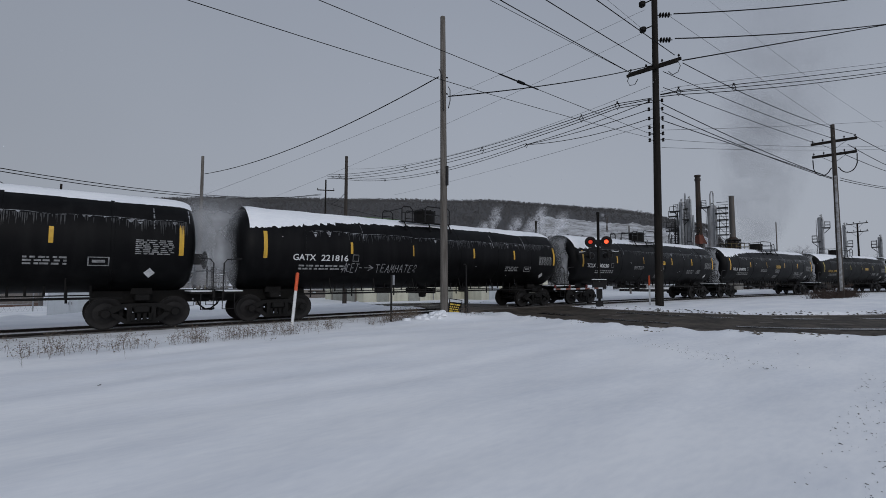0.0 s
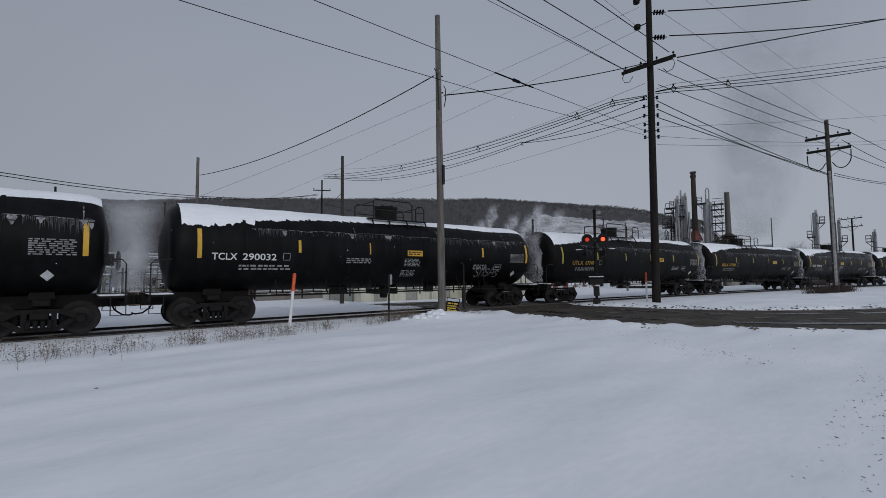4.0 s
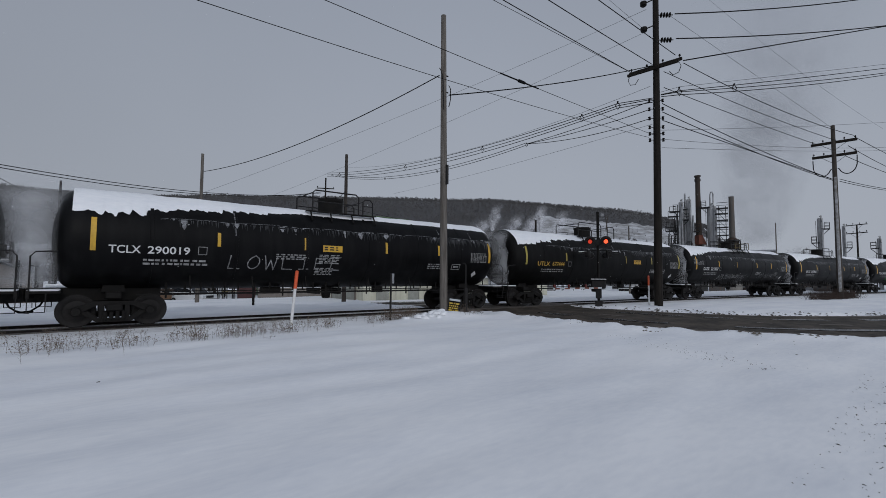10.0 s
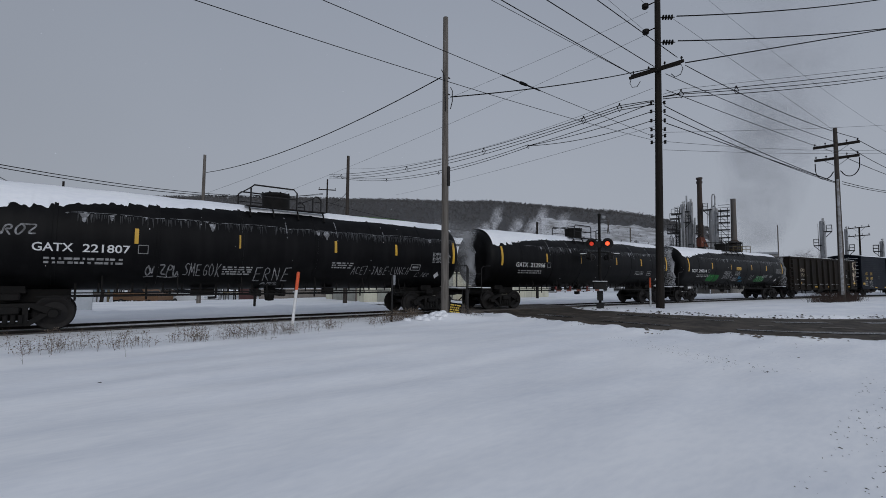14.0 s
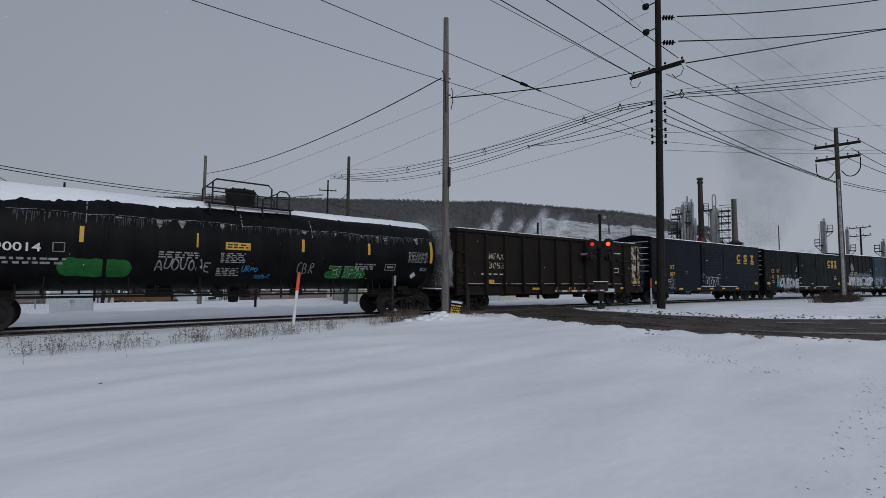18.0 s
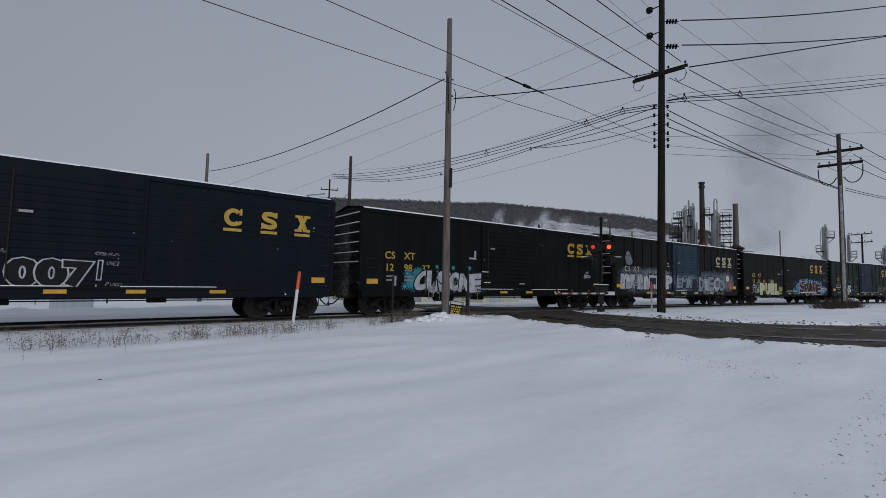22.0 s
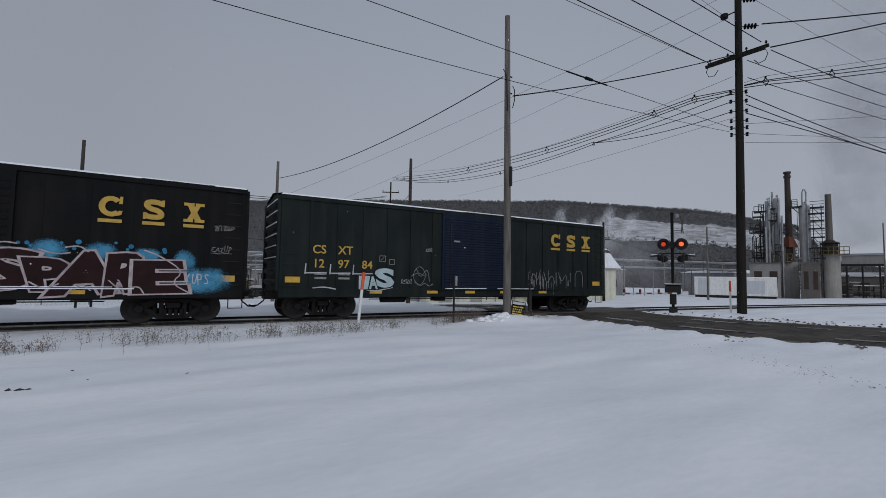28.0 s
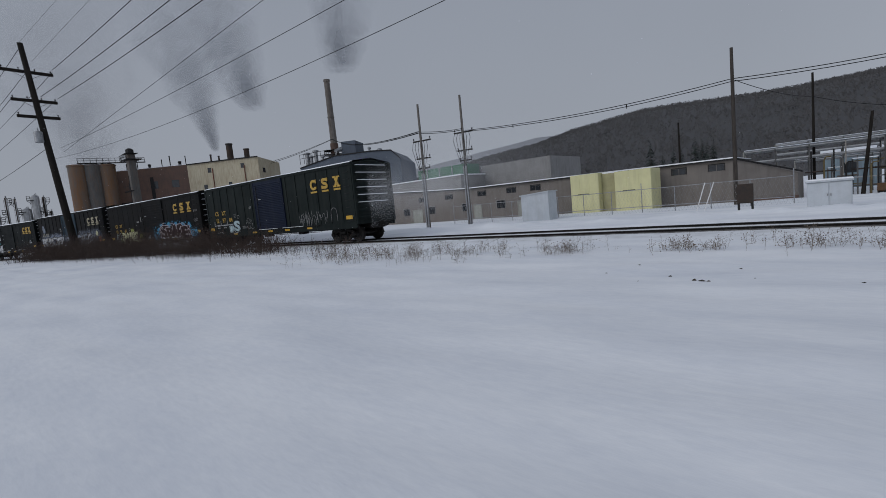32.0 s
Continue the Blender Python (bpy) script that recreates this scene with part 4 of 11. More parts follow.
# centre lines of bold painted shapes, in a unit box
STROKE_SHAPES = {
    "s": [(0.95, 0.85), (0.6, 1.0), (0.15, 0.85), (0.15, 0.6), (0.85, 0.42), (0.88, 0.15), (0.45, 0.0), (0.02, 0.12)],
    "p": [(0.12, 0.0), (0.15, 1.0), (0.75, 0.95), (0.9, 0.7), (0.65, 0.48), (0.2, 0.45)],
    "a": [(0.0, 0.0), (0.3, 0.75), (0.5, 1.0), (0.75, 0.7), (1.0, 0.0), (0.8, 0.35), (0.25, 0.35)],
    "r": [(0.1, 0.0), (0.12, 0.95), (0.8, 0.95), (0.85, 0.6), (0.3, 0.5), (0.95, 0.0)],
    "e": [(0.95, 0.95), (0.15, 0.95), (0.1, 0.5), (0.7, 0.5), (0.1, 0.5), (0.12, 0.03), (0.95, 0.0)],
    "u": [(0.05, 1.0), (0.1, 0.2), (0.45, 0.0), (0.85, 0.2), (0.95, 1.0)],
    "o": [(0.5, 1.0), (0.08, 0.7), (0.1, 0.25), (0.5, 0.0), (0.9, 0.25), (0.92, 0.7), (0.5, 1.0)],
    "l": [(0.1, 1.0), (0.02, 0.1), (0.55, 0.05), (0.75, 0.6), (0.95, 0.1)],
    "7": [(0.02, 0.75), (0.2, 1.0), (0.5, 0.85), (0.95, 1.0), (0.7, 0.55), (0.45, 0.0), (0.75, 0.08), (1.0, 0.0)],
    "z": [(0.0, 0.95), (1.0, 1.0), (0.1, 0.05), (1.0, 0.0)],
    "n": [(0.05, 0.0), (0.1, 0.9), (0.5, 1.0), (0.85, 0.8), (0.95, 0.0)],
}


def ribbon(s, pts, w, y):
    """A flat band of width w along a line, with round joints."""
    for (ax, az), (bx, bz) in zip(pts, pts[1:]):
        d = Vector((bx - ax, bz - az))
        if d.length < 1e-4:
            continue
        n = Vector((-d.y, d.x)).normalized() * w / 2
        s.add([(ax + n.x, y, az + n.y), (bx + n.x, y, bz + n.y), (bx - n.x, y, bz - n.y), (ax - n.x, y, az - n.y)], [(0, 3, 2, 1)])
    for k, (ax, az) in enumerate(pts):
        y2 = y - 1e-5 * (k % 3 + 1)
        s.add([(ax + w / 2 * math.cos(0.6283 * q), y2, az + w / 2 * math.sin(0.6283 * q)) for q in range(10)], [tuple(range(10))])


def rounded(pts, times=1):
    for _ in range(times):
        out_ = [pts[0]]
        for a, b in zip(pts, pts[1:]):
            out_ += [(a[0] * 0.75 + b[0] * 0.25, a[1] * 0.75 + b[1] * 0.25), (a[0] * 0.25 + b[0] * 0.75, a[1] * 0.25 + b[1] * 0.75)]
        pts = out_ + [pts[-1]]
    return pts


def drift_cap(seed, base=52):
    """Snow lying along the top of the barrel, with a torn lower edge."""
    rn = random.Random(seed)
    ph = rn.uniform(0, 50)
    s, nx_, na = Shape(), 420, 11
    for i in range(nx_ + 1):
        u = i / nx_
        x = -HALF_TANK + 0.3 + u * (2 * HALF_TANK - 0.38)
        droop = 22 * smoothstep(0.28, 0.0, u) - 7 * smoothstep(0.25, 0.5, u) + 4 * smoothstep(0.6, 1, u)
        torn = 5 * noise.noise((x * 0.5 + ph, 0, 0)) + 2.5 * noise.noise((x * 3.1 + ph, 3, 0)) * (0.4 + 1.3 * smoothstep(0.5, 0.1, u)) + 2.2 * noise.noise((x * 9 + ph, 5, 0)) * (0.25 + smoothstep(0.5, 0.1, u))
        comb = (x * 2.0 + 1.6 * noise.noise((x * 0.9 + ph, 7, 0))) % 1.0
        torn += (comb * 4 - 1.5 + 2.5 * ((x * 5.3 + 2 * noise.noise((x * 2 + ph, 8, 0))) % 1.0) * comb) * (0.6 + 1.2 * noise.noise((x * 0.8, ph, 4))) * smoothstep(0.55, 0.3, u) * (0.6 + 0.4 * smoothstep(0.0, 0.06, u)) * 1.25
        near = 90 - (base - 12 + droop + torn)
        far = 90 + base - 12 + 8 * noise.noise((x + ph, 9, 0))
        shrink = min(1.0, (HALF_TANK - abs(x)) / 0.55)
        rr = R_TANK * (0.86 + 0.14 * math.sqrt(max(0, 1 - (1 - shrink) ** 2)))
        for k in range(na + 1):
            a = near + (far - near) * k / na
            th = 0.07 * abs(math.sin(math.pi * k / na)) ** 0.7 + 0.004
            th *= 0.8 + 0.35 * noise.noise((x * 1.2 + ph, a * 0.05, 1))
            y, z = on_tank(a, rr + th)
            s.v.append((x, y, z))
    m = na + 1
    s.f = [(i * m + k, i * m + k + 1, i * m + m + k + 1, i * m + m + k) for i in range(nx_) for k in range(na)]
    return s


def frost(seed):
    """A broken line of ice beads along the jacket seam, sagging between the straps, with ice down some straps."""
    rn, s = random.Random(seed), Shape()

    def strip(px, px1, lo, lo1, hi, hi1):
        q = [(px, *on_tank(lo, R_TANK + 0.012)), (px1, *on_tank(lo1, R_TANK + 0.012)), (px1, *on_tank(hi1, R_TANK + 0.012)), (px, *on_tank(hi, R_TANK + 0.012))]
        s.add(q, [(0, 1, 2, 3)])

    x = -HALF_TANK + 2.4
    while x < HALF_TANK - 0.4:
        x1 = min(x + rn.uniform(1.6, 2.5), HALF_TANK - 0.3)
        n, a0, last, patch = int((x1 - x) / 0.035), rn.uniform(25, 27), None, rn.uniform(0.3, 1.2)
        for i in range(n):
            u = i / max(1, n - 1)
            px = x + (x1 - x) * u
            a = a0 + 2.2 * math.sin(math.pi * u) ** 0.5 + 0.6 * noise.noise((px * 3, seed, 2))
            wd = 0.28 + 0.6 * patch * noise.noise((px * 6.5, seed, 0)) + 0.5 * noise.noise((px * 19, seed, 1))
            drip = rn.uniform(0.6, 3.0) if rn.random() < 0.07 * patch else 0.0
            now = (px, a - max(0, wd) - drip, a + 0.4 * max(0, wd)) if wd > 0 else None
            if now and last:
                strip(last[0], now[0], last[1], now[1], last[2], now[2])
            last = now
        for _ in range(rn.choice((0, 1, 1, 2, 3))):
            cx, cw, cl = rn.uniform(x, x1), rn.uniform(0.06, 0.17), rn.uniform(4, 13)
            for q in range(7):
                t0, t1 = q / 7, (q + 1) / 7
                w0, w1 = (cw * (1 - t) ** 0.6 * (0.75 + 0.5 * noise.noise((cx * 5, t * 4, seed))) for t in (t0, t1))
                if rn.random() < 0.85:
                    s.add([(cx - w0, *on_tank(a0 - cl * t0, R_TANK + 0.03)), (cx + w0, *on_tank(a0 - cl * t0, R_TANK + 0.03)), (cx + w1, *on_tank(a0 - cl * t1, R_TANK + 0.02)), (cx - w1, *on_tank(a0 - cl * t1, R_TANK + 0.02))], [(0, 1, 2, 3)])
        x = x1 + rn.uniform(0.02, 0.1)
        if rn.random() < 0.55:
            low = rn.choice((24, 10, 16))
            for ang in range(low, 46, 2):
                if rn.random() < 0.75:
                    wd = rn.uniform(0.006, 0.022)
                    strip(x - wd, x + wd, ang, ang, ang + 2, ang + 2)
    return s


def drips(seed):
    """A curtain of thin dull icicles below the seam, thick in some bays and missing in others."""
    rn, s = random.Random(seed), Shape()
    x = -HALF_TANK + 2.6
    while x < HALF_TANK - 0.35:
        x += rn.uniform(0.012, 0.05)
        thick = 0.5 + 1.1 * noise.noise((x * 0.45, seed, 3)) + 0.25 * smoothstep(-2, 6, x)
        if rn.random() > thick:
            continue
        a0 = 26.5 + 0.8 * noise.noise((x * 2, seed, 4))
        ln, w = rn.uniform(2, 13) * (0.4 + thick), rn.uniform(0.005, 0.013)
        y0, z0 = on_tank(a0, R_TANK + 0.012)
        y1, z1 = on_tank(a0 - ln * 0.5, R_TANK + 0.011)
        y2, z2 = on_tank(a0 - ln, R_TANK + 0.01)
        s.add([(x - w, y0, z0), (x + w, y0, z0), (x + w, y1, z1), (x, y2, z2), (x - w, y1, z1)], [(0, 1, 2, 4), (4, 2, 3)])
    return s


tank_base = {}


# where the handrail frames start and end beside the manway, and their height
FRAMES = {0.22: ((-1.1, 0.85, 0.78), (1.05, 1.5, 0.62)), 0.23: ((-1.15, 0.5, 0.72), (1.12, 1.45, 0.55)), -0.2: ((-0.95, 0.6, 0.72), (1.1, 1.5, 0.55)), 0.21: ((-1.79, -1.24, 0.62), (-0.54, 0.85, 0.72)), -1.05: ((-1.45, 0.75, 0.8), (1.4, 2.1, 0.7))}


def tank_kit(deck):
    """Meshes shared by all tank cars of one kind; deck is where the manway platform is centred."""
    if deck in tank_base:
        return tank_base[deck]
    k = {}
    prof = []
    for i in range(9):
        a = i / 8 * math.pi / 2
        prof.append((-HALF_TANK + 0.5 * (1 - math.cos(a)), R_TANK * (0.68 + 0.32 * math.sin(a) ** 0.85)))
    prof = [(-HALF_TANK - 0.16, 0.05), (-HALF_TANK - 0.14, R_TANK * 0.3), (-HALF_TANK - 0.07, R_TANK * 0.52)] + prof
    ring = []
    for x in (-6.1, -3.7, -1.3, 1.3, 3.7, 6.1):
        ring += [(x - 0.05, R_TANK), (x - 0.045, R_TANK + 0.01), (x + 0.045, R_TANK + 0.01), (x + 0.05, R_TANK)]
    full = prof + ring + [(-x, r) for x, r in reversed(prof)]
    k["barrel"] = Shape().lathe(full, 56, "x", (0, 0, Z_TANK)).mesh("barrel", 25)
    dome = Shape().lathe([(3.95, 0.5), (4.52, 0.5), (4.56, 0.53), (4.62, 0.53), (4.68, 0.46), (4.7, 0.1)], 20, "z", (deck, 0, 0))
    for i in range(8):
        a = i * 0.785
        dome.tube((deck + 0.5 * math.cos(a), 0.5 * math.sin(a), 4.6), (deck + 0.5 * math.cos(a), 0.5 * math.sin(a), 4.7), 0.03, n=6)
    k["manway"] = dome.mesh("manway")
    k["handrail"] = []
    for x0, x1, tall in FRAMES[deck]:
        x0, x1 = deck + x0, deck + x1
        for y in (-0.85, 0.85):
            rails = Shape()
            rails.path([(x0, y, 4.02), (x0, y, 4.05 + tall - 0.1), (x0 + 0.1, y, 4.05 + tall), (x1 - 0.12, y, 4.05 + tall), (x1, y, 4.05 + tall - 0.12), (x1, y, 4.0)], 0.03)
            rails.tube((x0, y, 4.4), (x1, y, 4.4), 0.02)
            k["handrail"].append(rails.mesh("handrail"))
        k["handrail"].append(Shape().tube((x0, -0.85, 4.05 + tall - 0.1), (x0, 0.85, 4.05 + tall - 0.1), 0.022).mesh("handrail"))
    for me in k["handrail"]:
        me.materials.append(DARK_METAL)
    p0, p1 = (-1.8, 0.9) if deck == 0.21 else (-1.3, 1.65)
    plat = Shape().box(deck + p0, deck + p1, -0.9, -0.6, 4.0, 4.03).box(deck + p0, deck + p1, 0.6, 0.9, 4.0, 4.03)
    for x in (p0 + 0.1, -0.4, 0.5, p1 - 0.15):
        plat.tube((deck + x, -0.9, 4.0), (deck + x, -1.12, 3.62), 0.03)
        plat.tube((deck + x, 0.9, 4.0), (deck + x, 1.12, 3.62), 0.03)
    k["platform"] = plat.mesh("platform")
    lad = Shape()
    for x in (deck + 0.95, deck + 1.35):
        lad.path([(x, -0.95, 4.02), (x, -1.2, 3.72), (x, -1.62, 2.7), (x, -1.66, 1.3), (x, -1.6, 0.75)], 0.02)
    for i in range(9):
        z = 0.85 + i * 0.34
        y = -1.63 if z < 2.7 else -1.62 + (z - 2.7) * 0.41
        lad.tube((deck + 0.95, y, z), (deck + 1.35, y, z), 0.014)
    k["ladder"] = lad.mesh("ladder")
    sill = Shape()
    for sx in (1,):
        sill.box(*sorted((sx * 5.7, sx * 8.95)), -0.35, 0.35, 0.72, 1.12, 0.02)
        sill.box(*sorted((sx * 6.75, sx * 7.15)), -0.9, 0.9, 0.8, 1.0, 0.03)
        sill.slab([(sx * 6.65, 1.0), (sx * 7.25, 1.0), (sx * 7.2, 1.3), (sx * 6.7, 1.3)], -0.6, 0.6)
        sill.box(*sorted((sx * 8.15, sx * 8.85)), -1.45, 1.45, 1.0, 1.06)
        sill.box(*sorted((sx * 8.78, sx * 8.85)), -1.5, 1.5, 0.86, 1.08)
    k["end_sill"] = sill.mesh("end_sill")
    pipes = Shape()
    for y in (-1.3, -1.05):
        pipes.tube((-6.4, y, 0.92), (6.4, y, 0.92), 0.022)
    pipes.tube((-6.2, 0.9, 0.86), (6.2, 0.9, 0.86), 0.03)
    for x in (-5.0, -3.1, -1.2, 1.4, 3.4, 5.1):
        pipes.tube((x, -1.3, 0.92), (x, -1.1, 1.5), 0.02).tube((x, -1.05, 0.92), (x, 0.9, 0.86), 0.02)
    pipes.lathe([(0.62, 0.05), (0.64, 0.16), (0.8, 0.18), (1.1, 0.22)], 12, "z", (0.1, 0, 0))
    pipes.box(-0.5, -0.35, -0.5, 0.5, 0.82, 1.05).box(0.4, 0.55, -0.45, 0.45, 0.8, 1.05).tube((-2.6, -0.4, 0.98), (-1.9, -0.4, 0.98), 0.12, n=12).box(2.0, 2.4, -0.6, -0.35, 0.85, 1.1)
    for q in range(26):
        px = -5.6 + q * 0.45 + 0.1 * math.sin(q * 7.3)
        pipes.tube((px, -0.75, 1.28), (px, -0.75, 1.28 - (0.3 if q % 4 else 0.5)), 0.03, n=5)
    pipes.tube((-5.7, -0.75, 1.0), (5.7, -0.75, 1.0), 0.018)
    k["piping"] = pipes.mesh("piping")
    ends = Shape()
    for sx in (1,):
        for y in (-1.42, 1.42):
            ends.path([(sx * 8.8, y, 1.06), (sx * 8.8, y, 2.0), (sx * 8.7, y, 2.12), (sx * 8.25, y, 2.15)], 0.02)
            ends.path([(sx * 8.82, y, 1.0), (sx * 8.82, y, 0.5), (sx * 8.45, y, 0.5), (sx * 8.45, y, 1.0)], 0.018)
        ends.tube((sx * 8.8, -1.42, 1.75), (sx * 8.8, 1.42, 1.75), 0.018)
        ends.tube((sx * 8.8, -0.55, 1.06), (sx * 8.8, -0.55, 1.9), 0.03)
    k["end_rail"] = ends.mesh("end_rail")
    bw = Shape().lathe([(8.62, 0.26), (8.64, 0.3), (8.68, 0.3), (8.7, 0.26)], 20, "x", (0, -0.75, 2.1))
    for i in range(3):
        a = i * 1.047
        bw.tube((8.66, -0.75 + 0.28 * math.cos(a), 2.1 + 0.28 * math.sin(a)), (8.66, -0.75 - 0.28 * math.cos(a), 2.1 - 0.28 * math.sin(a)), 0.02)
    bw.tube((8.66, -0.75, 2.1), (8.2, -0.75, 2.1), 0.04).box(8.3, 8.55, -0.9, -0.6, 1.95, 2.3)
    k["brake_wheel"] = bw.mesh("brake_wheel")
    sn = Shape()
    sn.box(8.18, 8.84, -1.4, 1.4, 1.06, 1.1, 0.015)
    k["ledge_snow"] = sn.mesh("ledge_snow")
    dia = Shape()
    for lift, r in ((0.006, 0.15), (0.012, 0.1)):
        q = [(7.05 + dx * r, 1.66 + dz * r) for dx, dz in ((-1, 0), (0, -1), (1, 0), (0, 1))]
        dia.add([(px, -math.sqrt((R_TANK + lift) ** 2 - (pz - Z_TANK) ** 2), pz) for px, pz in q], [(0, 1, 2, 3)])
    k["placard"] = dia.mesh("placard", 0)
    for n_, m_ in (("manway", IRON), ("platform", IRON), ("ladder", DARK_METAL), ("end_sill", IRON), ("piping", IRON), ("end_rail", DARK_METAL), ("brake_wheel", DARK_METAL), ("ledge_snow", SNOW), ("placard", LETTER_WHITE)):
        k[n_].materials.append(m_)
    tank_base[deck] = k
    return k


def tank_car(mark, number, seed, deck=0.22, dull=False, yellow=False, extra=None, label=None):
    kit = tank_kit(deck)
    paint = BLACK_B if dull else BLACK
    car = thing("tank_car", label or f"black tank car with {'yellow' if yellow else 'white'} lettering and snow on top", "tank car", group="tank cars in the train")
    me = kit["barrel"].copy()
    part("barrel", me, paint, car)
    for rail in kit["handrail"]:
        part("handrail", rail, DARK_METAL, car)
    for n_ in ("manway", "platform", "piping", "brake_wheel", "placard"):
        part(n_, kit[n_], IRON, car)
    for n_ in ("end_sill", "end_rail", "ledge_snow"):
        for turn in (0, 180):
            part(n_, kit[n_], IRON, car, at=pose(0, 0, 0, 0, 0, turn))
    part("snow_cap", drift_cap(seed), SNOW, car, "wind-torn snow along the top", smooth=60)
    part("frost_fringe", frost(seed + 3), ICE, car, "broken line of ice along the jacket seam", smooth=0)["kind"] = "stuff"
    part("icicle_curtain", drips(seed + 5), ICE_DULL, car, "curtain of thin dull icicles", smooth=0)["kind"] = "stuff"
    for x in (-7.57, 7.78):
        part("reflector", barrel_patch(x, x + 0.13, 2.2, 3.15), DULL_YELLOW if dull else YELLOW, car, smooth=60)
    for x in ((-4.4, -1.5, 1.3, 4.25) if yellow else (-4.3, -1.4, 2.0, 4.7)):
        part("reflector", barrel_patch(x, x + 0.1, 2.45, 2.9), DULL_YELLOW if dull else YELLOW, car, smooth=60)
    ink = LETTER_YELLOW if yellow else LETTER_WHITE
    if mark:
        x, w, gap, w2 = {"UTLX": (-6.68, 0.97, 0.2, 0.98), "TCLX": (-7.15, 0.78, 0.16, 1.13), "GATX": (-6.55, 0.86, 0.2, 1.1)}[mark]
        barrel_text(mark, 0.32, ink, car, x, 2.16, w)
        barrel_text(number, 0.32, ink, car, x + w + gap, 2.16, w2)
    part("fine_print", fine_print(-6.3, 1.8, 1.75, 0.22, 2, seed), LETTER_GREY, car, "faded print too small to read", smooth=0)["kind"] = "stuff"
    part("data_table", fine_print(6.65, 2.2, 1.0, 0.46, 8, seed + 1), LETTER_GREY, car, "white table of print too small to read", smooth=0)["kind"] = "stuff"
    if mark == "TCLX":
        part("maker_print", fine_print(-2.4, 2.08, 1.1, 0.22, 3, seed + 6), LETTER_GREY, car, "three lines of small print", smooth=0)["kind"] = "stuff"
    part("print_block", fine_print(1.95 if deck == 0.23 else 4.2, 1.85, 0.9, 0.26, 3, seed + 2), LETTER_GREY, car, smooth=0)["kind"] = "stuff"
    fr = Shape()
    fx = -4.85 if mark == "TCLX" else -4.2
    for x0, x1, z0, z1 in ((5.55, 6.05, 1.85, 1.875), (5.55, 6.05, 2.08, 2.105), (5.55, 5.58, 1.85, 2.105), (6.02, 6.05, 1.85, 2.105), (5.65, 5.95, 1.94, 2.02), (fx, fx + 0.26, 2.16, 2.18), (fx, fx + 0.26, 2.4, 2.42), (fx, fx + 0.02, 2.16, 2.42), (fx + 0.24, fx + 0.26, 2.16, 2.42)):
        b = barrel_patch(x0, x1, z0, z1, 0.006)
        fr.add(b.v, b.f)
    part("stencil_frame", fr, LETTER_GREY, car, smooth=0)["kind"] = "stuff"
    if extra:
        extra(car)
    running_gear(car, 6.92, 9.05)
    return car


def warn_plate(x):
    def f(car):
        plate = part("warning_plate", barrel_patch(x, x + 0.78, 2.42, 2.66, 0.01), YELLOW, car, "yellow plate with print too small to read", smooth=60)
        part("print_block", fine_print(x + 0.06, 2.46, 0.64, 0.17, 2, int(x * 9) + 41, 0.013), DARK_METAL, plate, smooth=0)["kind"] = "stuff"
        if x < 1.0:
            part("print_block", fine_print(x - 0.12, 1.98, 0.8, 0.34, 6, int(x * 9) + 40), LETTER_GREY, car, smooth=0)["kind"] = "stuff"
            part("print_block", fine_print(x - 0.2, 1.55, 0.7, 0.28, 5, int(x * 9) + 43), LETTER_GREY, car, smooth=0)["kind"] = "stuff"
    return f


def both(*fs):
    def f(car):
        for q in fs:
            q(car)
    return f


def acet(car):
    chalk(car, "ACET", -4.6, -3.9, 1.72, 2.1, 101, CHALK, 0.03, barrel=True)
    chalk(car, "TEAMHATER", -3.15, -1.15, 1.74, 2.08, 102, CHALK, 0.028, barrel=True)
    arrow = Shape()
    ribbon(arrow, [(-3.85, 1.92), (-3.25, 1.92)], 0.03, 0.0)
    ribbon(arrow, [(-3.45, 2.02), (-3.25, 1.92), (-3.45, 1.82)], 0.03, -0.0004)
    arrow.v = on_barrel(arrow.v)
    part("chalk_arrow", arrow, CHALK, car, smooth=0)


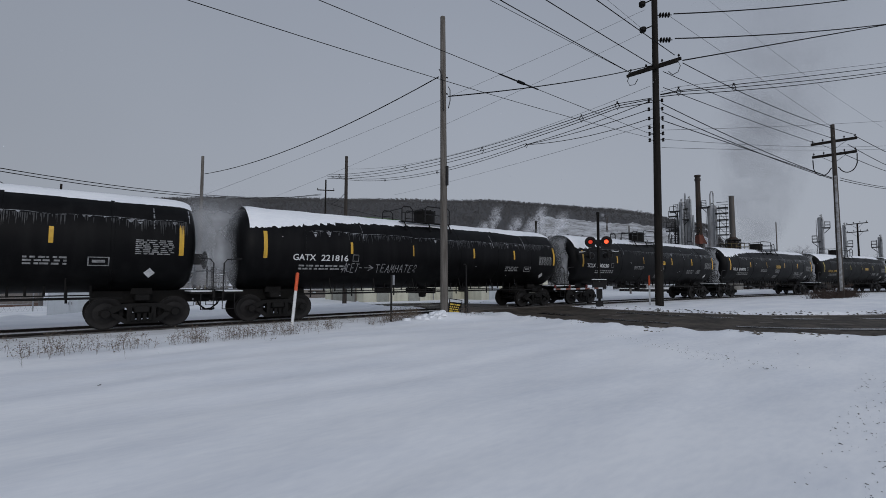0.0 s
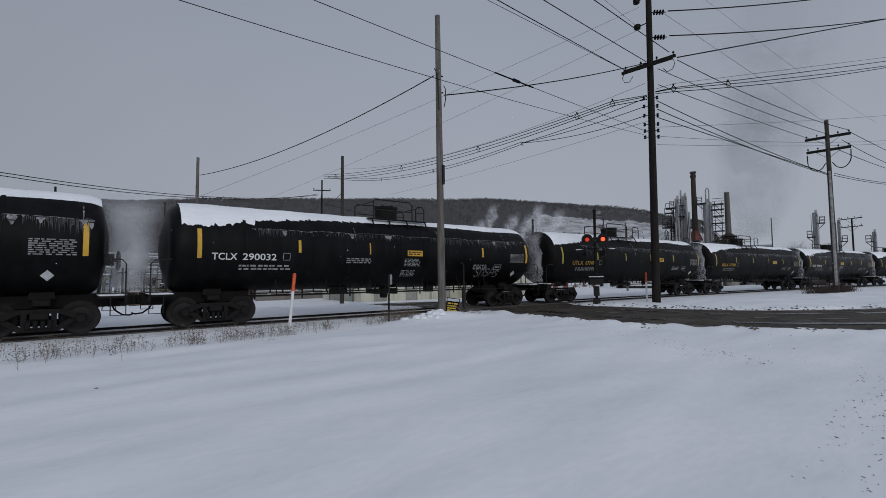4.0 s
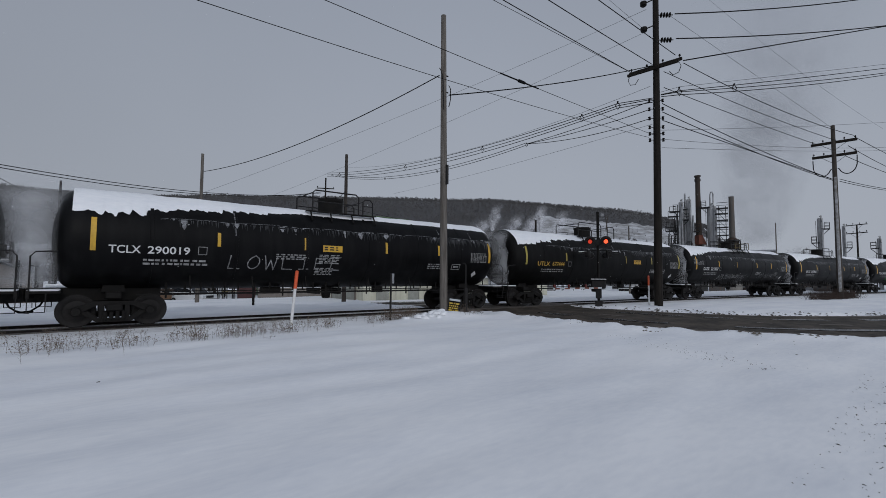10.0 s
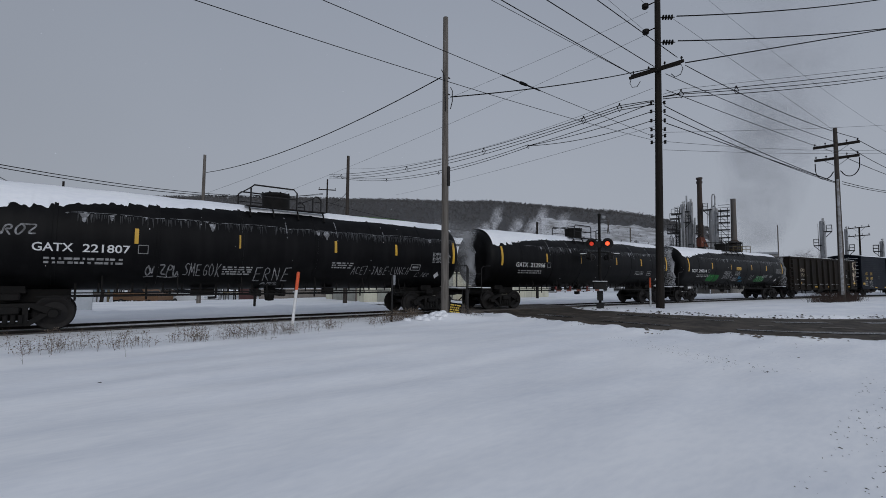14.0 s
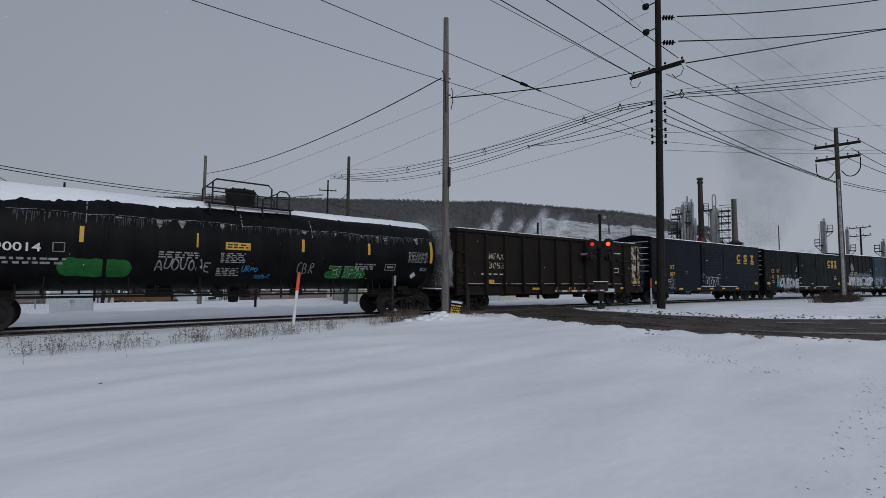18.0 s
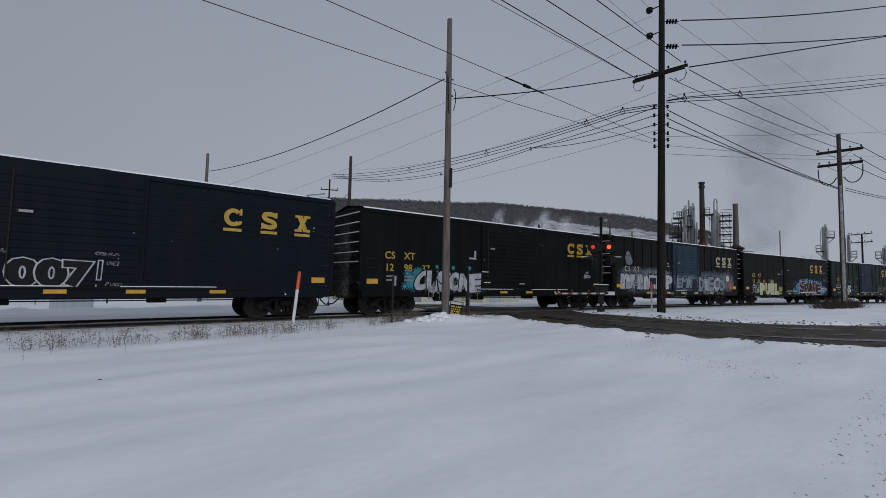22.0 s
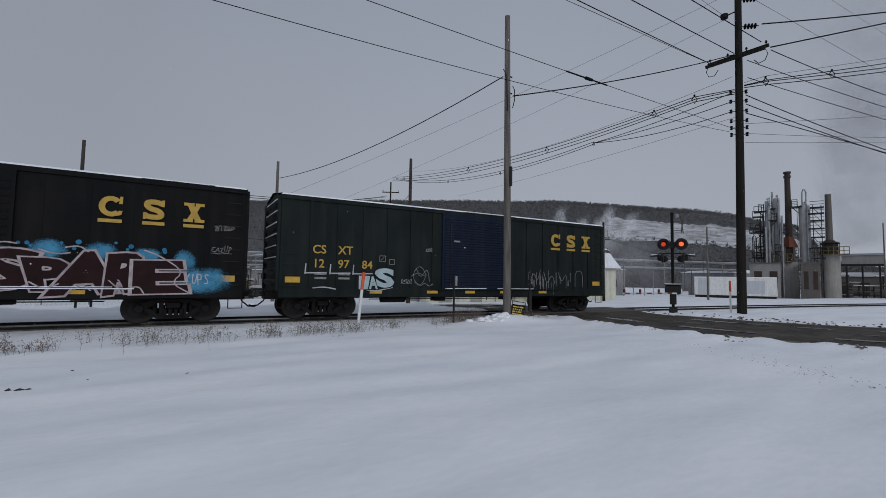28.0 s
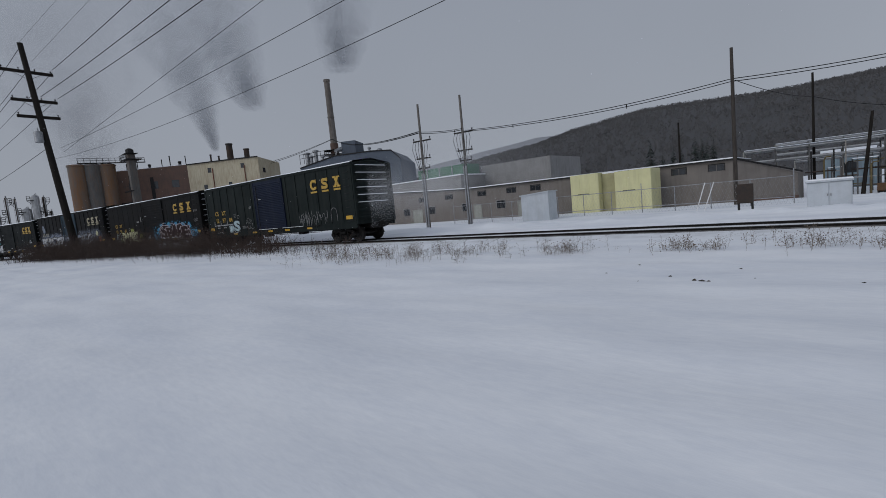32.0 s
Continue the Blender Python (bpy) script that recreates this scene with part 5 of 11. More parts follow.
# pen lines of plain capitals, in a unit box; the lines of one letter follow each other
CHALK_LETTERS = {"L": [[(0.1, 1), (0.1, 0.03), (0.9, 0)]], "O": [[(0.5, 1), (0.1, 0.75), (0.05, 0.3), (0.45, 0), (0.9, 0.25), (0.9, 0.75), (0.5, 1)]],
                 "W": [[(0, 1), (0.22, 0), (0.5, 0.7), (0.75, 0.02), (1, 1)]], "I": [[(0.2, 0.98), (0.8, 1)], [(0.5, 1), (0.5, 0)], [(0.1, 0), (0.9, 0.02)]],
                 "F": [[(0.1, 0), (0.12, 1), (0.9, 0.97)], [(0.12, 0.55), (0.7, 0.55)]], "E": [[(0.9, 1), (0.12, 0.97), (0.1, 0.02), (0.95, 0)], [(0.12, 0.52), (0.75, 0.52)]],
                 "G": [[(0.9, 0.8), (0.5, 1), (0.1, 0.6), (0.3, 0.05), (0.85, 0.1), (0.85, 0.45), (0.5, 0.45)]], "T": [[(0, 1), (1, 0.98)], [(0.5, 1), (0.48, 0)]],
                 "C": [[(0.9, 0.85), (0.5, 1), (0.08, 0.6), (0.25, 0.08), (0.9, 0.12)]], "B": [[(0.1, 0), (0.1, 1), (0.8, 0.85), (0.7, 0.55), (0.15, 0.52), (0.9, 0.35), (0.75, 0.03), (0.1, 0)]],
                 "R": [[(0.1, 0), (0.12, 1), (0.8, 0.9), (0.75, 0.55), (0.15, 0.5), (0.9, 0)]], "S": [[(0.9, 0.9), (0.4, 1), (0.1, 0.75), (0.8, 0.4), (0.75, 0.05), (0.1, 0.08)]],
                 "Y": [[(0, 1), (0.5, 0.5), (1, 1)], [(0.5, 0.5), (0.45, 0)]], "U": [[(0.05, 1), (0.15, 0.1), (0.8, 0.08), (0.95, 1)]], "P": [[(0.1, 0), (0.1, 1), (0.85, 0.9), (0.8, 0.5), (0.12, 0.45)]],
                 "H": [[(0.1, 0), (0.1, 1)], [(0.9, 0), (0.9, 1)], [(0.1, 0.5), (0.9, 0.52)]], "K": [[(0.1, 0), (0.1, 1)], [(0.9, 1), (0.12, 0.45), (0.95, 0)]],
                 "A": [[(0, 0), (0.5, 1), (1, 0)], [(0.2, 0.38), (0.85, 0.4)]], "J": [[(0.2, 1), (0.95, 1)], [(0.65, 1), (0.6, 0.1), (0.25, 0), (0.05, 0.25)]], "N": [[(0.08, 0), (0.1, 1), (0.88, 0.02), (0.9, 1)]],
                 "M": [[(0, 0), (0.15, 1), (0.5, 0.3), (0.85, 1), (1, 0)]], "7": [[(0.05, 1), (0.95, 1), (0.4, 0)]], "-": [[(0.25, 0.5), (0.75, 0.5)]]}


def chalk(parent, text, x0, x1, z0, z1, seed, material, width, y=-1.5, barrel=False):
    """Words written by hand in single lines."""
    rn, s = random.Random(seed), Shape()
    w = (x1 - x0) / len(text)
    for i, ch in enumerate(text):
        lo, hi, lean = z0 + rn.uniform(0, 0.08) * (z1 - z0), z1 - rn.uniform(0, 0.12) * (z1 - z0), rn.uniform(-0.03, 0.08)
        for k, line in enumerate(CHALK_LETTERS.get(ch, ())):
            pts = [(x0 + (i + 0.12 + 0.74 * px) * w + lean * pz + rn.uniform(-0.02, 0.02) * w, lo + pz * (hi - lo)) for px, pz in line]
            pts = rounded(pts, 2) if ch in "OCSGBUR" else pts
            pts = [(a[0] + (b[0] - a[0]) * q / 6, a[1] + (b[1] - a[1]) * q / 6) for a, b in zip(pts, pts[1:]) for q in range(6)] + [pts[-1]] if barrel else pts
            ribbon(s, pts, width, (0 if barrel else y) - 0.0003 * (i + k))
    if barrel:
        s.v = on_barrel(s.v)
    part("chalk_lettering", s, material, parent, smooth=0)["kind"] = "stuff"


def lowlife(car):
    chalk(car, "LOWLIFE", -4.05, 0.15, 1.72, 2.22, 5, CHALK, 0.035, barrel=True)


def tags_807(car):
    strokes(car, -7.9, -6.45, 2.5, 3.0, 11, CHALK, 0, 6, 0.02, barrel=True)
    strokes(car, -4.0, -3.08, 1.5, 1.86, 12, CHALK, 0, 5, 0.018, True)
    chalk(car, "SMEGOK", -3.0, -1.88, 1.5, 1.92, 15, CHALK, 0.026, barrel=True)
    chalk(car, "ERNE", -0.84, 0.44, 1.36, 1.86, 16, CHALK, 0.032, barrel=True)
    strokes(car, -0.5, 0.1, 1.24, 1.34, 18, CHALK, 0, 3, 0.014, True)
    chalk(car, "ACE7-JABE-LUNCH", 2.8, 5.5, 1.64, 1.98, 14, CHALK, 0.022, barrel=True)
    chalk(car, "LITER", 5.85, 6.6, 1.58, 1.76, 17, CHALK, 0.018, barrel=True)
    part("fine_print", fine_print(-1.84, 1.56, 0.95, 0.3, 4, 21), LETTER_GREY, car, "faded print too small to read", smooth=0)["kind"] = "stuff"


def sprayed_patch(car, x0, x1, z0, z1, seed, material, label):
    """A smooth-edged sprayed bar on the barrel."""
    rn, s, n = random.Random(seed), Shape(), 30
    for i in range(n):
        u0, u1 = i / n, (i + 1) / n
        q = []
        for u in (u0, u1):
            round_ = math.sqrt(max(0.02, 1 - max(0, abs(2 * u - 1) - 0.75) ** 2 * 16))
            mid, half_ = (z0 + z1) / 2 + 0.03 * noise.noise((u * 3, seed, 0)), (z1 - z0) / 2 * round_ * (1 + 0.1 * noise.noise((u * 9, seed, 1)))
            q.append((x0 + (x1 - x0) * u, mid - half_, mid + half_))
        m = 5
        for k in range(m):
            lo, hi = k / m, (k + 1) / m
            s.add(on_barrel([(q[0][0], 0, q[0][1] + (q[0][2] - q[0][1]) * lo), (q[1][0], 0, q[1][1] + (q[1][2] - q[1][1]) * lo), (q[1][0], 0, q[1][1] + (q[1][2] - q[1][1]) * hi), (q[0][0], 0, q[0][1] + (q[0][2] - q[0][1]) * hi)], 0.005), [(0, 1, 2, 3)])
    part("spray_cloud", s, material, car, label, smooth=0)["kind"] = "stuff"


def tags_014(car):
    sprayed_patch(car, -4.75, -3.05, 1.5, 2.0, 5, SPRAY_GREEN, "smooth bar of green spray paint")
    strokes(car, -2.5, -0.95, 1.66, 2.12, 21, CHALK, 0, 7, 0.02, True)
    strokes(car, 0.0, 0.55, 1.7, 1.92, 25, SPRAY_BLUE, 0, 4, 0.014, True)
    strokes(car, 0.45, 1.0, 1.5, 1.64, 27, SPRAY_BLUE, 0, 5, 0.011, True)
    chalk(car, "CBR", 1.85, 2.55, 1.66, 2.1, 28, CHALK, 0.03, barrel=True)
    sprayed_patch(car, 3.0, 4.75, 1.5, 1.8, 6, SPRAY_GREEN, "smooth bar of green spray paint")
    bubble(car, "ZOPH", 3.15, 4.65, 1.52, 1.98, 29, SPRAY_GREEN, SPRAY_PALE, 0.0, 0.05, 0.025, True, "green letters with a pale outline")
    strokes(car, 7.3, 7.7, 1.85, 2.05, 23, CHALK, 0, 2, 0.018, True)


def tags_032(car):
    strokes(car, 4.4, 6.0, 1.5, 2.0, 31, CHALK, 0, 5, 0.02, True)


cars.append((tank_car("TCLX", "290027", 1, extra=warn_plate(0.4)), 14.25, -3.80))
cars.append((tank_car("GATX", "221816", 2, 0.21, extra=acet), -3.80, -21.70))
cars.append((tank_car("TCLX", "290030", 3, 0.21, extra=warn_plate(0.4)), -21.70, -39.75))
cars.append((tank_car("TCLX", "290032", 4, extra=both(warn_plate(0.4), tags_032)), -39.75, -58.25))
cars.append((tank_car("UTLX", "677475", 5, -1.05, True, True, warn_plate(2.2)), -58.40, -76.35))
cars.append((tank_car("UTLX", "677509", 6, -1.05, True, True, warn_plate(2.2)), -76.50, -94.65))
cars.append((tank_car("TCLX", "290019", 7, extra=both(warn_plate(-0.7), lowlife)), -94.55, -112.45))
cars.append((tank_car("UTLX", "677444", 8, -1.05, True, True, warn_plate(2.2)), -112.55, -130.55))
cars.append((tank_car("GATX", "221807", 9, 0.23, extra=tags_807), -130.35, -148.45))
cars.append((tank_car("GATX", "212966", 10, -0.2), -148.60, -167.20))
cars.append((tank_car("TCLX", "290014", 11, extra=both(warn_plate(-0.55), tags_014), label="black tank car with white lettering and green spray paint"), -167.25, -185.35))


def ladder_shape(x, z0, z1, y, n):
    s = Shape()
    for i in range(n):
        z = z0 + (z1 - z0) * i / (n - 1)
        s.path([(x, y + 0.07, z), (x, y, z), (x + 0.42, y, z), (x + 0.42, y + 0.07, z)], 0.012, 5)
    return s


def yellow_mark(parent, x, z, h, gap, ink=LETTER_YELLOW):
    """Three bold slab-ended initials, each with a bar below it."""
    w, y0, y1 = 0.56, -1.545, -1.52
    zb, zt = z + h * 0.22, z + h
    zm, t = (zb + zt) / 2, 0.15
    for i in range(3):
        a, s, k = x + i * gap, Shape(), 0.0
        s.slab([(a, z), (a + w, z), (a + w, z + h * 0.13), (a, z + h * 0.13)], y0, y1)

        def bar(pts):
            nonlocal k
            k += 0.0006
            s.slab(pts, y0 - k, y1)

        if i == 0:
            for q in range(14):
                a0, a1 = 0.75 + q * 0.3424, 0.75 + (q + 1) * 0.3424 + 0.02
                ro, ri, ho, hi = w * 0.52, w * 0.52 - t, (zt - zb) / 2, (zt - zb) / 2 - t * 0.9
                cx = a + w * 0.52
                bar([(cx + ro * math.cos(a0), zm + ho * math.sin(a0)), (cx + ri * math.cos(a0), zm + hi * math.sin(a0)), (cx + ri * math.cos(a1), zm + hi * math.sin(a1)), (cx + ro * math.cos(a1), zm + ho * math.sin(a1))])
            bar([(a + w * 0.84, zt - h * 0.28), (a + w, zt - h * 0.28), (a + w, zt), (a + w * 0.88, zt)])
            bar([(a + w * 0.84, zb + h * 0.24), (a + w, zb + h * 0.24), (a + w * 0.97, zb + h * 0.1), (a + w * 0.8, zb + h * 0.04)])
        elif i == 1:
            line = rounded([(a + w * 0.86, zt - h * 0.15), (a + w * 0.62, zt - t * 0.45), (a + w * 0.25, zt - t * 0.5), (a + w * 0.13, zt - h * 0.2), (a + w * 0.3, zm + h * 0.03), (a + w * 0.72, zm - h * 0.04), (a + w * 0.87, zb + h * 0.2), (a + w * 0.75, zb + t * 0.5), (a + w * 0.38, zb + t * 0.45), (a + w * 0.12, zb + h * 0.14)], 1)
            for (ax, az), (bx, bz) in zip(line, line[1:]):
                d = Vector((bx - ax, bz - az)).normalized()
                nx_, nz_ = -d.y * t * 0.5, d.x * t * 0.5
                ax, az, bx, bz = ax - d.x * 0.02, az - d.y * 0.02, bx + d.x * 0.02, bz + d.y * 0.02
                bar([(ax - nx_, az - nz_), (bx - nx_, bz - nz_), (bx + nx_, bz + nz_), (ax + nx_, az + nz_)])
            bar([(a + w * 0.82, zt - h * 0.26), (a + w * 0.97, zt - h * 0.26), (a + w * 0.97, zt), (a + w * 0.85, zt)])
            bar([(a + w * 0.02, zb), (a + w * 0.14, zb), (a + w * 0.18, zb + h * 0.26), (a + w * 0.02, zb + h * 0.26)])
        else:
            bar([(a + w * 0.1, zt), (a + w * 0.42, zt), (a + w * 0.92, zb), (a + w * 0.6, zb)])
            bar([(a + w * 0.62, zt), (a + w * 0.88, zt), (a + w * 0.38, zb), (a + w * 0.1, zb)])
            for u0, u1, zz in ((0.0, 0.5, zt - 0.09), (0.56, 1.0, zt - 0.09), (0.0, 0.46, zb), (0.54, 1.02, zb)):
                bar([(a + w * u0, zz), (a + w * u1, zz), (a + w * u1, zz + 0.09), (a + w * u0, zz + 0.09)])
        part("initial", s, ink, parent, "bold initial with a bar below", smooth=0)


def box_car(number, paint, seed, label, door=None, ribs=True, half=7.85, mark=("CS", "XT"), door_at=(-1.15, 2.45), ink=LETTER_YELLOW, extra=None, top=4.3, ribbed_door=False, mark_at=4.93, rib=0.035, mark_gap=0.93, text_in=1.25, text_ink=None, text_gap=0.92):
    """A high-sided box car with corrugated ends, a sliding door and yellow marks."""
    rn = random.Random(seed)
    car = thing("box_car", label, "box car", group="box cars in the train")
    e = 1.5
    body = Shape().prism([(-e, 0.98), (e, 0.98), (e, top), (0, top + 0.22), (-e, top)], -half, half)
    part("body", body, paint, car, smooth=0)
    rs = Shape()
    if ribs:
        n = 16
        for i in range(n + 1):
            x = -half + 0.06 + i * (2 * half - 0.12) / n
            if door_at[0] - 0.1 < x < door_at[1] + 0.1:
                continue
            w = 0.045
            rs.slab([(x - w, 1.15), (x + w, 1.15), (x + w, top - 0.14), (x - w, top - 0.14)], -e - rib, -e + 0.01)
            rs.slab([(x - w, 1.15), (x + w, 1.15), (x + w, top - 0.14), (x - w, top - 0.14)], e - 0.01, e + 0.035)
    else:
        for sx in (-1, 1):
            rs.box(*sorted((sx * (half - 0.05), sx * half)), -e - 0.02, e + 0.02, 1.0, top - 0.05)
        for i in range(13):
            z = 1.35 + i * 0.215
            rs.prism([(-e - 0.012, z - 0.05), (-e - 0.012, z + 0.05), (-e + 0.02, z + 0.07), (-e + 0.02, z - 0.07)], -half + 0.1, door_at[0] - 0.05)
            rs.prism([(-e - 0.012, z - 0.05), (-e - 0.012, z + 0.05), (-e + 0.02, z + 0.07), (-e + 0.02, z - 0.07)], door_at[1] + 0.05, half - 0.1)
    parts("side_rib", rs, paint, car)
    sill = Shape().prism([(-e - 0.03, 0.79), (-e + 0.05, 0.79), (-e + 0.05, 1.12), (-e - 0.03, 1.12)], -half, half)
    sill.prism([(e - 0.05, 0.79), (e + 0.03, 0.79), (e + 0.03, 1.12), (e - 0.05, 1.12)], -half, half)
    sill.prism([(-e - 0.05, top - 0.12), (-e + 0.05, top - 0.12), (-e + 0.05, top + 0.04), (-e - 0.05, top + 0.02)], -half - 0.03, half + 0.03)
    sill.prism([(e + 0.05, top - 0.12), (e - 0.05, top - 0.12), (e - 0.05, top + 0.04), (e + 0.05, top + 0.02)], -half - 0.03, half + 0.03)
    parts("sill", sill, paint, car)
    roof = Shape()
    for i in range(17):
        x = -half + i * (2 * half) / 16
        roof.add([(x - 0.06, -e, top + 0.05), (x + 0.06, -e, top + 0.05), (x + 0.06, 0, top + 0.27), (x - 0.06, 0, top + 0.27), (x + 0.06, e, top + 0.05), (x - 0.06, e, top + 0.05)], [(0, 1, 2, 3), (3, 2, 4, 5)])
    parts("roof_rib", roof, paint, car)
    rsn = Shape()
    for i in range(61):
        x = -half + 0.05 + i * (2 * half - 0.1) / 60
        lip = -e + 0.02 + 0.22 * abs(noise.noise((x * 0.8, seed, 0))) + 0.08 * abs(noise.noise((x * 4, seed, 1)))
        rsn.v += [(x, lip, top + 0.045 + (lip + e) * 0.14), (x, lip + 0.15, top + 0.085 + (lip + 0.15 + e) * 0.147), (x, 0, top + 0.28), (x, e - 0.05, top + 0.08)]
    rsn.f = [(4 * i + k, 4 * i + k + 1, 4 * i + 5 + k, 4 * i + 4 + k) for i in range(60) for k in range(3)]
    part("roof_snow", rsn, SNOW, car, "thin blown snow on the roof", smooth=60)
    lipsnow = Shape()
    x = -half
    while x < half:
        ln = rn.uniform(0.4, 2.2)
        if rn.random() < 0.85:
            lipsnow.prism([(-e - 0.055, top + 0.02), (-e - 0.02, top + 0.055), (-e + 0.1, top + 0.07), (-e + 0.1, top + 0.03)], x, min(half, x + ln))
        x += ln
    part("eave_snow", lipsnow, SNOW, car, smooth=0)["kind"] = "stuff"
    ends, esn = Shape(), Shape()
    for sx in (-1, 1):
        for i in range(8):
            z = 1.3 + i * 0.4
            xs = sx * half
            ends.add([(xs, -e + 0.08, z - 0.14), (xs, e - 0.08, z - 0.14), (xs + sx * 0.08, e - 0.25, z - 0.03), (xs + sx * 0.08, -e + 0.25, z - 0.03), (xs + sx * 0.08, e - 0.25, z + 0.05), (xs + sx * 0.08, -e + 0.25, z + 0.05), (xs, e - 0.08, z + 0.12), (xs, -e + 0.08, z + 0.12)], [(0, 1, 2, 3), (3, 2, 4, 5), (5, 4, 6, 7)])
            if i > 1:
                esn.prism([(-e + 0.22, 0), (e - 0.4, 0), (e - 0.5, 0.035), (-e + 0.3, 0.035)], *sorted((xs + sx * 0.03, xs + sx * 0.105)))
                for q in range(len(esn.v) - 8, len(esn.v)):
                    esn.v[q] = (esn.v[q][0], esn.v[q][1], esn.v[q][2] + z + 0.055)
    parts("end_corrugation", ends, paint, car)
    for sx in (-1, 1):
        for sy in (-1, 1):
            part("corner_post", Shape().box(*sorted((sx * half, sx * (half + 0.1))), *sorted((sy * (e + 0.02), sy * (e - 0.14))), 1.0, top - 0.02, 0.01), paint, car)
    parts("ledge_snow", esn, SNOW, car)
    dr = Shape()
    d0, d1 = door_at
    dr.slab([(d0, 1.12), (d1, 1.12), (d1, top - 0.12), (d0, top - 0.12)], -e - 0.05, -e)
    dob = part("door", dr, door or paint, car, smooth=0)
    dr = Shape()
    nrib = 26 if ribbed_door else 14
    for i in range(nrib):
        z = 1.25 + i * (top - 1.5) / nrib
        dr.prism([(-e - 0.05, z), (-e - 0.068, z + 0.03), (-e - 0.068, z + 0.06), (-e - 0.05, z + 0.09)], d0 + 0.08, d1 - 0.08)
    for x in (d0, d1):
        dr.box(x - 0.04, x + 0.04, -e - 0.075, -e, 1.1, top - 0.1)
    parts("door_rib", dr, door or paint, dob)
    hw = Shape().tube((d0 + 0.35, -e - 0.09, 1.2), (d0 + 0.35, -e - 0.09, top - 0.3), 0.018).box(d0 + 0.45, d0 + 0.8, -e - 0.085, -e - 0.05, 3.02, 3.1)
    part("door_bar", hw, DARK_METAL, dob)
    part("latch_tag", Shape().box(d0 + 0.5, d0 + 0.78, -e - 0.092, -e - 0.085, 3.03, 3.1), GALV, dob, "bright worn metal tag")
    tr = Shape().box(d0 - 0.3, d1 + 3.2, -e - 0.09, -e - 0.02, 1.06, 1.11)
    part("door_track", tr, IRON, car)
    for xa, xb in ((d0 + rn.uniform(-0.2, 0.3), d0 + rn.uniform(1.2, 2.2)), (d1 + rn.uniform(-0.6, 0.2), d1 + rn.uniform(1.6, 3.0))):
        part("track_snow", Shape().box(xa, xb, -e - 0.088, -e - 0.03, 1.11, 1.135, 0.006), SNOW, car, "thin line of snow on the door track")
    for x in (-half + 0.2, half - 0.75):
        part("reflector", Shape().box(x, x + 0.5, -e - 0.035 - 0.006, -e - 0.03, 1.3, 1.5), YELLOW, car)
    for x in (-4.6, -2.2, -0.4, 1.4, 3.6):
        part("reflector", Shape().box(x, x + 0.48, -e - 0.042, -e - 0.034, 0.92, 1.03), YELLOW, car)
    for x in (-half + 0.15, half - 0.57):
        parts("ladder_rung", ladder_shape(x, 1.2, 1.2 + (3.0 if x > 0 else 1.1), -e - 0.13, 9 if x > 0 else 4), DARK_METAL, car, smooth=35)
    gear = Shape()
    for sx in (-1, 1):
        gear.box(*sorted((sx * 5.0, sx * (half + 0.25))), -0.4, 0.4, 0.68, 0.98)
        gear.path([(sx * (half + 0.02), -1.4, 0.98), (sx * (half + 0.02), -1.4, 0.45), (sx * (half - 0.4), -1.4, 0.45), (sx * (half - 0.4), -1.4, 0.98)], 0.02)
    gear.box(-5.0, 5.0, -0.3, 0.3, 0.7, 0.98).tube((-3.9, -0.9, 0.72), (-2.9, -0.9, 0.72), 0.17, n=12).box(-1.6, -1.1, -1.1, -0.7, 0.6, 0.95)
    gear.tube((-4.5, -1.2, 0.7), (4.5, -1.2, 0.7), 0.018).tube((1.0, -1.1, 0.62), (1.0, -1.1, 0.95), 0.02).box(2.0, 2.5, -1.0, -0.6, 0.62, 0.92)
    part("underframe", gear, IRON, car)
    x0 = -half + text_in
    if number:
        lettering(mark[0], 0.42, text_ink or ink, car, x0, -e - 0.042, 2.34)
        lettering(mark[1], 0.42, text_ink or ink, car, x0 + text_gap, -e - 0.042, 2.34)
        for i, two in enumerate(number):
            lettering(two, 0.42, ink, car, x0 + 0.02 + i * (text_gap - 0.02) * (0.5 if len(two) == 1 else 1), -e - 0.042, 1.84)
    fp, y = Shape(), -e - 0.04
    for r in range(2):
        for i in range(2):
            a = x0 + 0.1 + i * 0.85
            fp.box(a, a + 0.42, y - 0.002, y, 1.58 - r * 0.15, 1.65 - r * 0.15)
    for zz in (2.2, 2.02):
        fp.box(-half + 4.0, -half + 4.22, y - 0.002, y, zz, zz + 0.02)
    for a in (-half + 4.0, -half + 4.2):
        fp.box(a, a + 0.02, y - 0.002, y, 2.02, 2.22)
    part("stencil_print", fp, LETTER_GREY, car, "small faded print", smooth=0)["kind"] = "stuff"
    yellow_mark(car, mark_at, 2.96, 0.76, mark_gap, ink=ink)
    if extra:
        extra(car, -e - 0.04)
    running_gear(car, 6.22, half + 0.6)
    return car


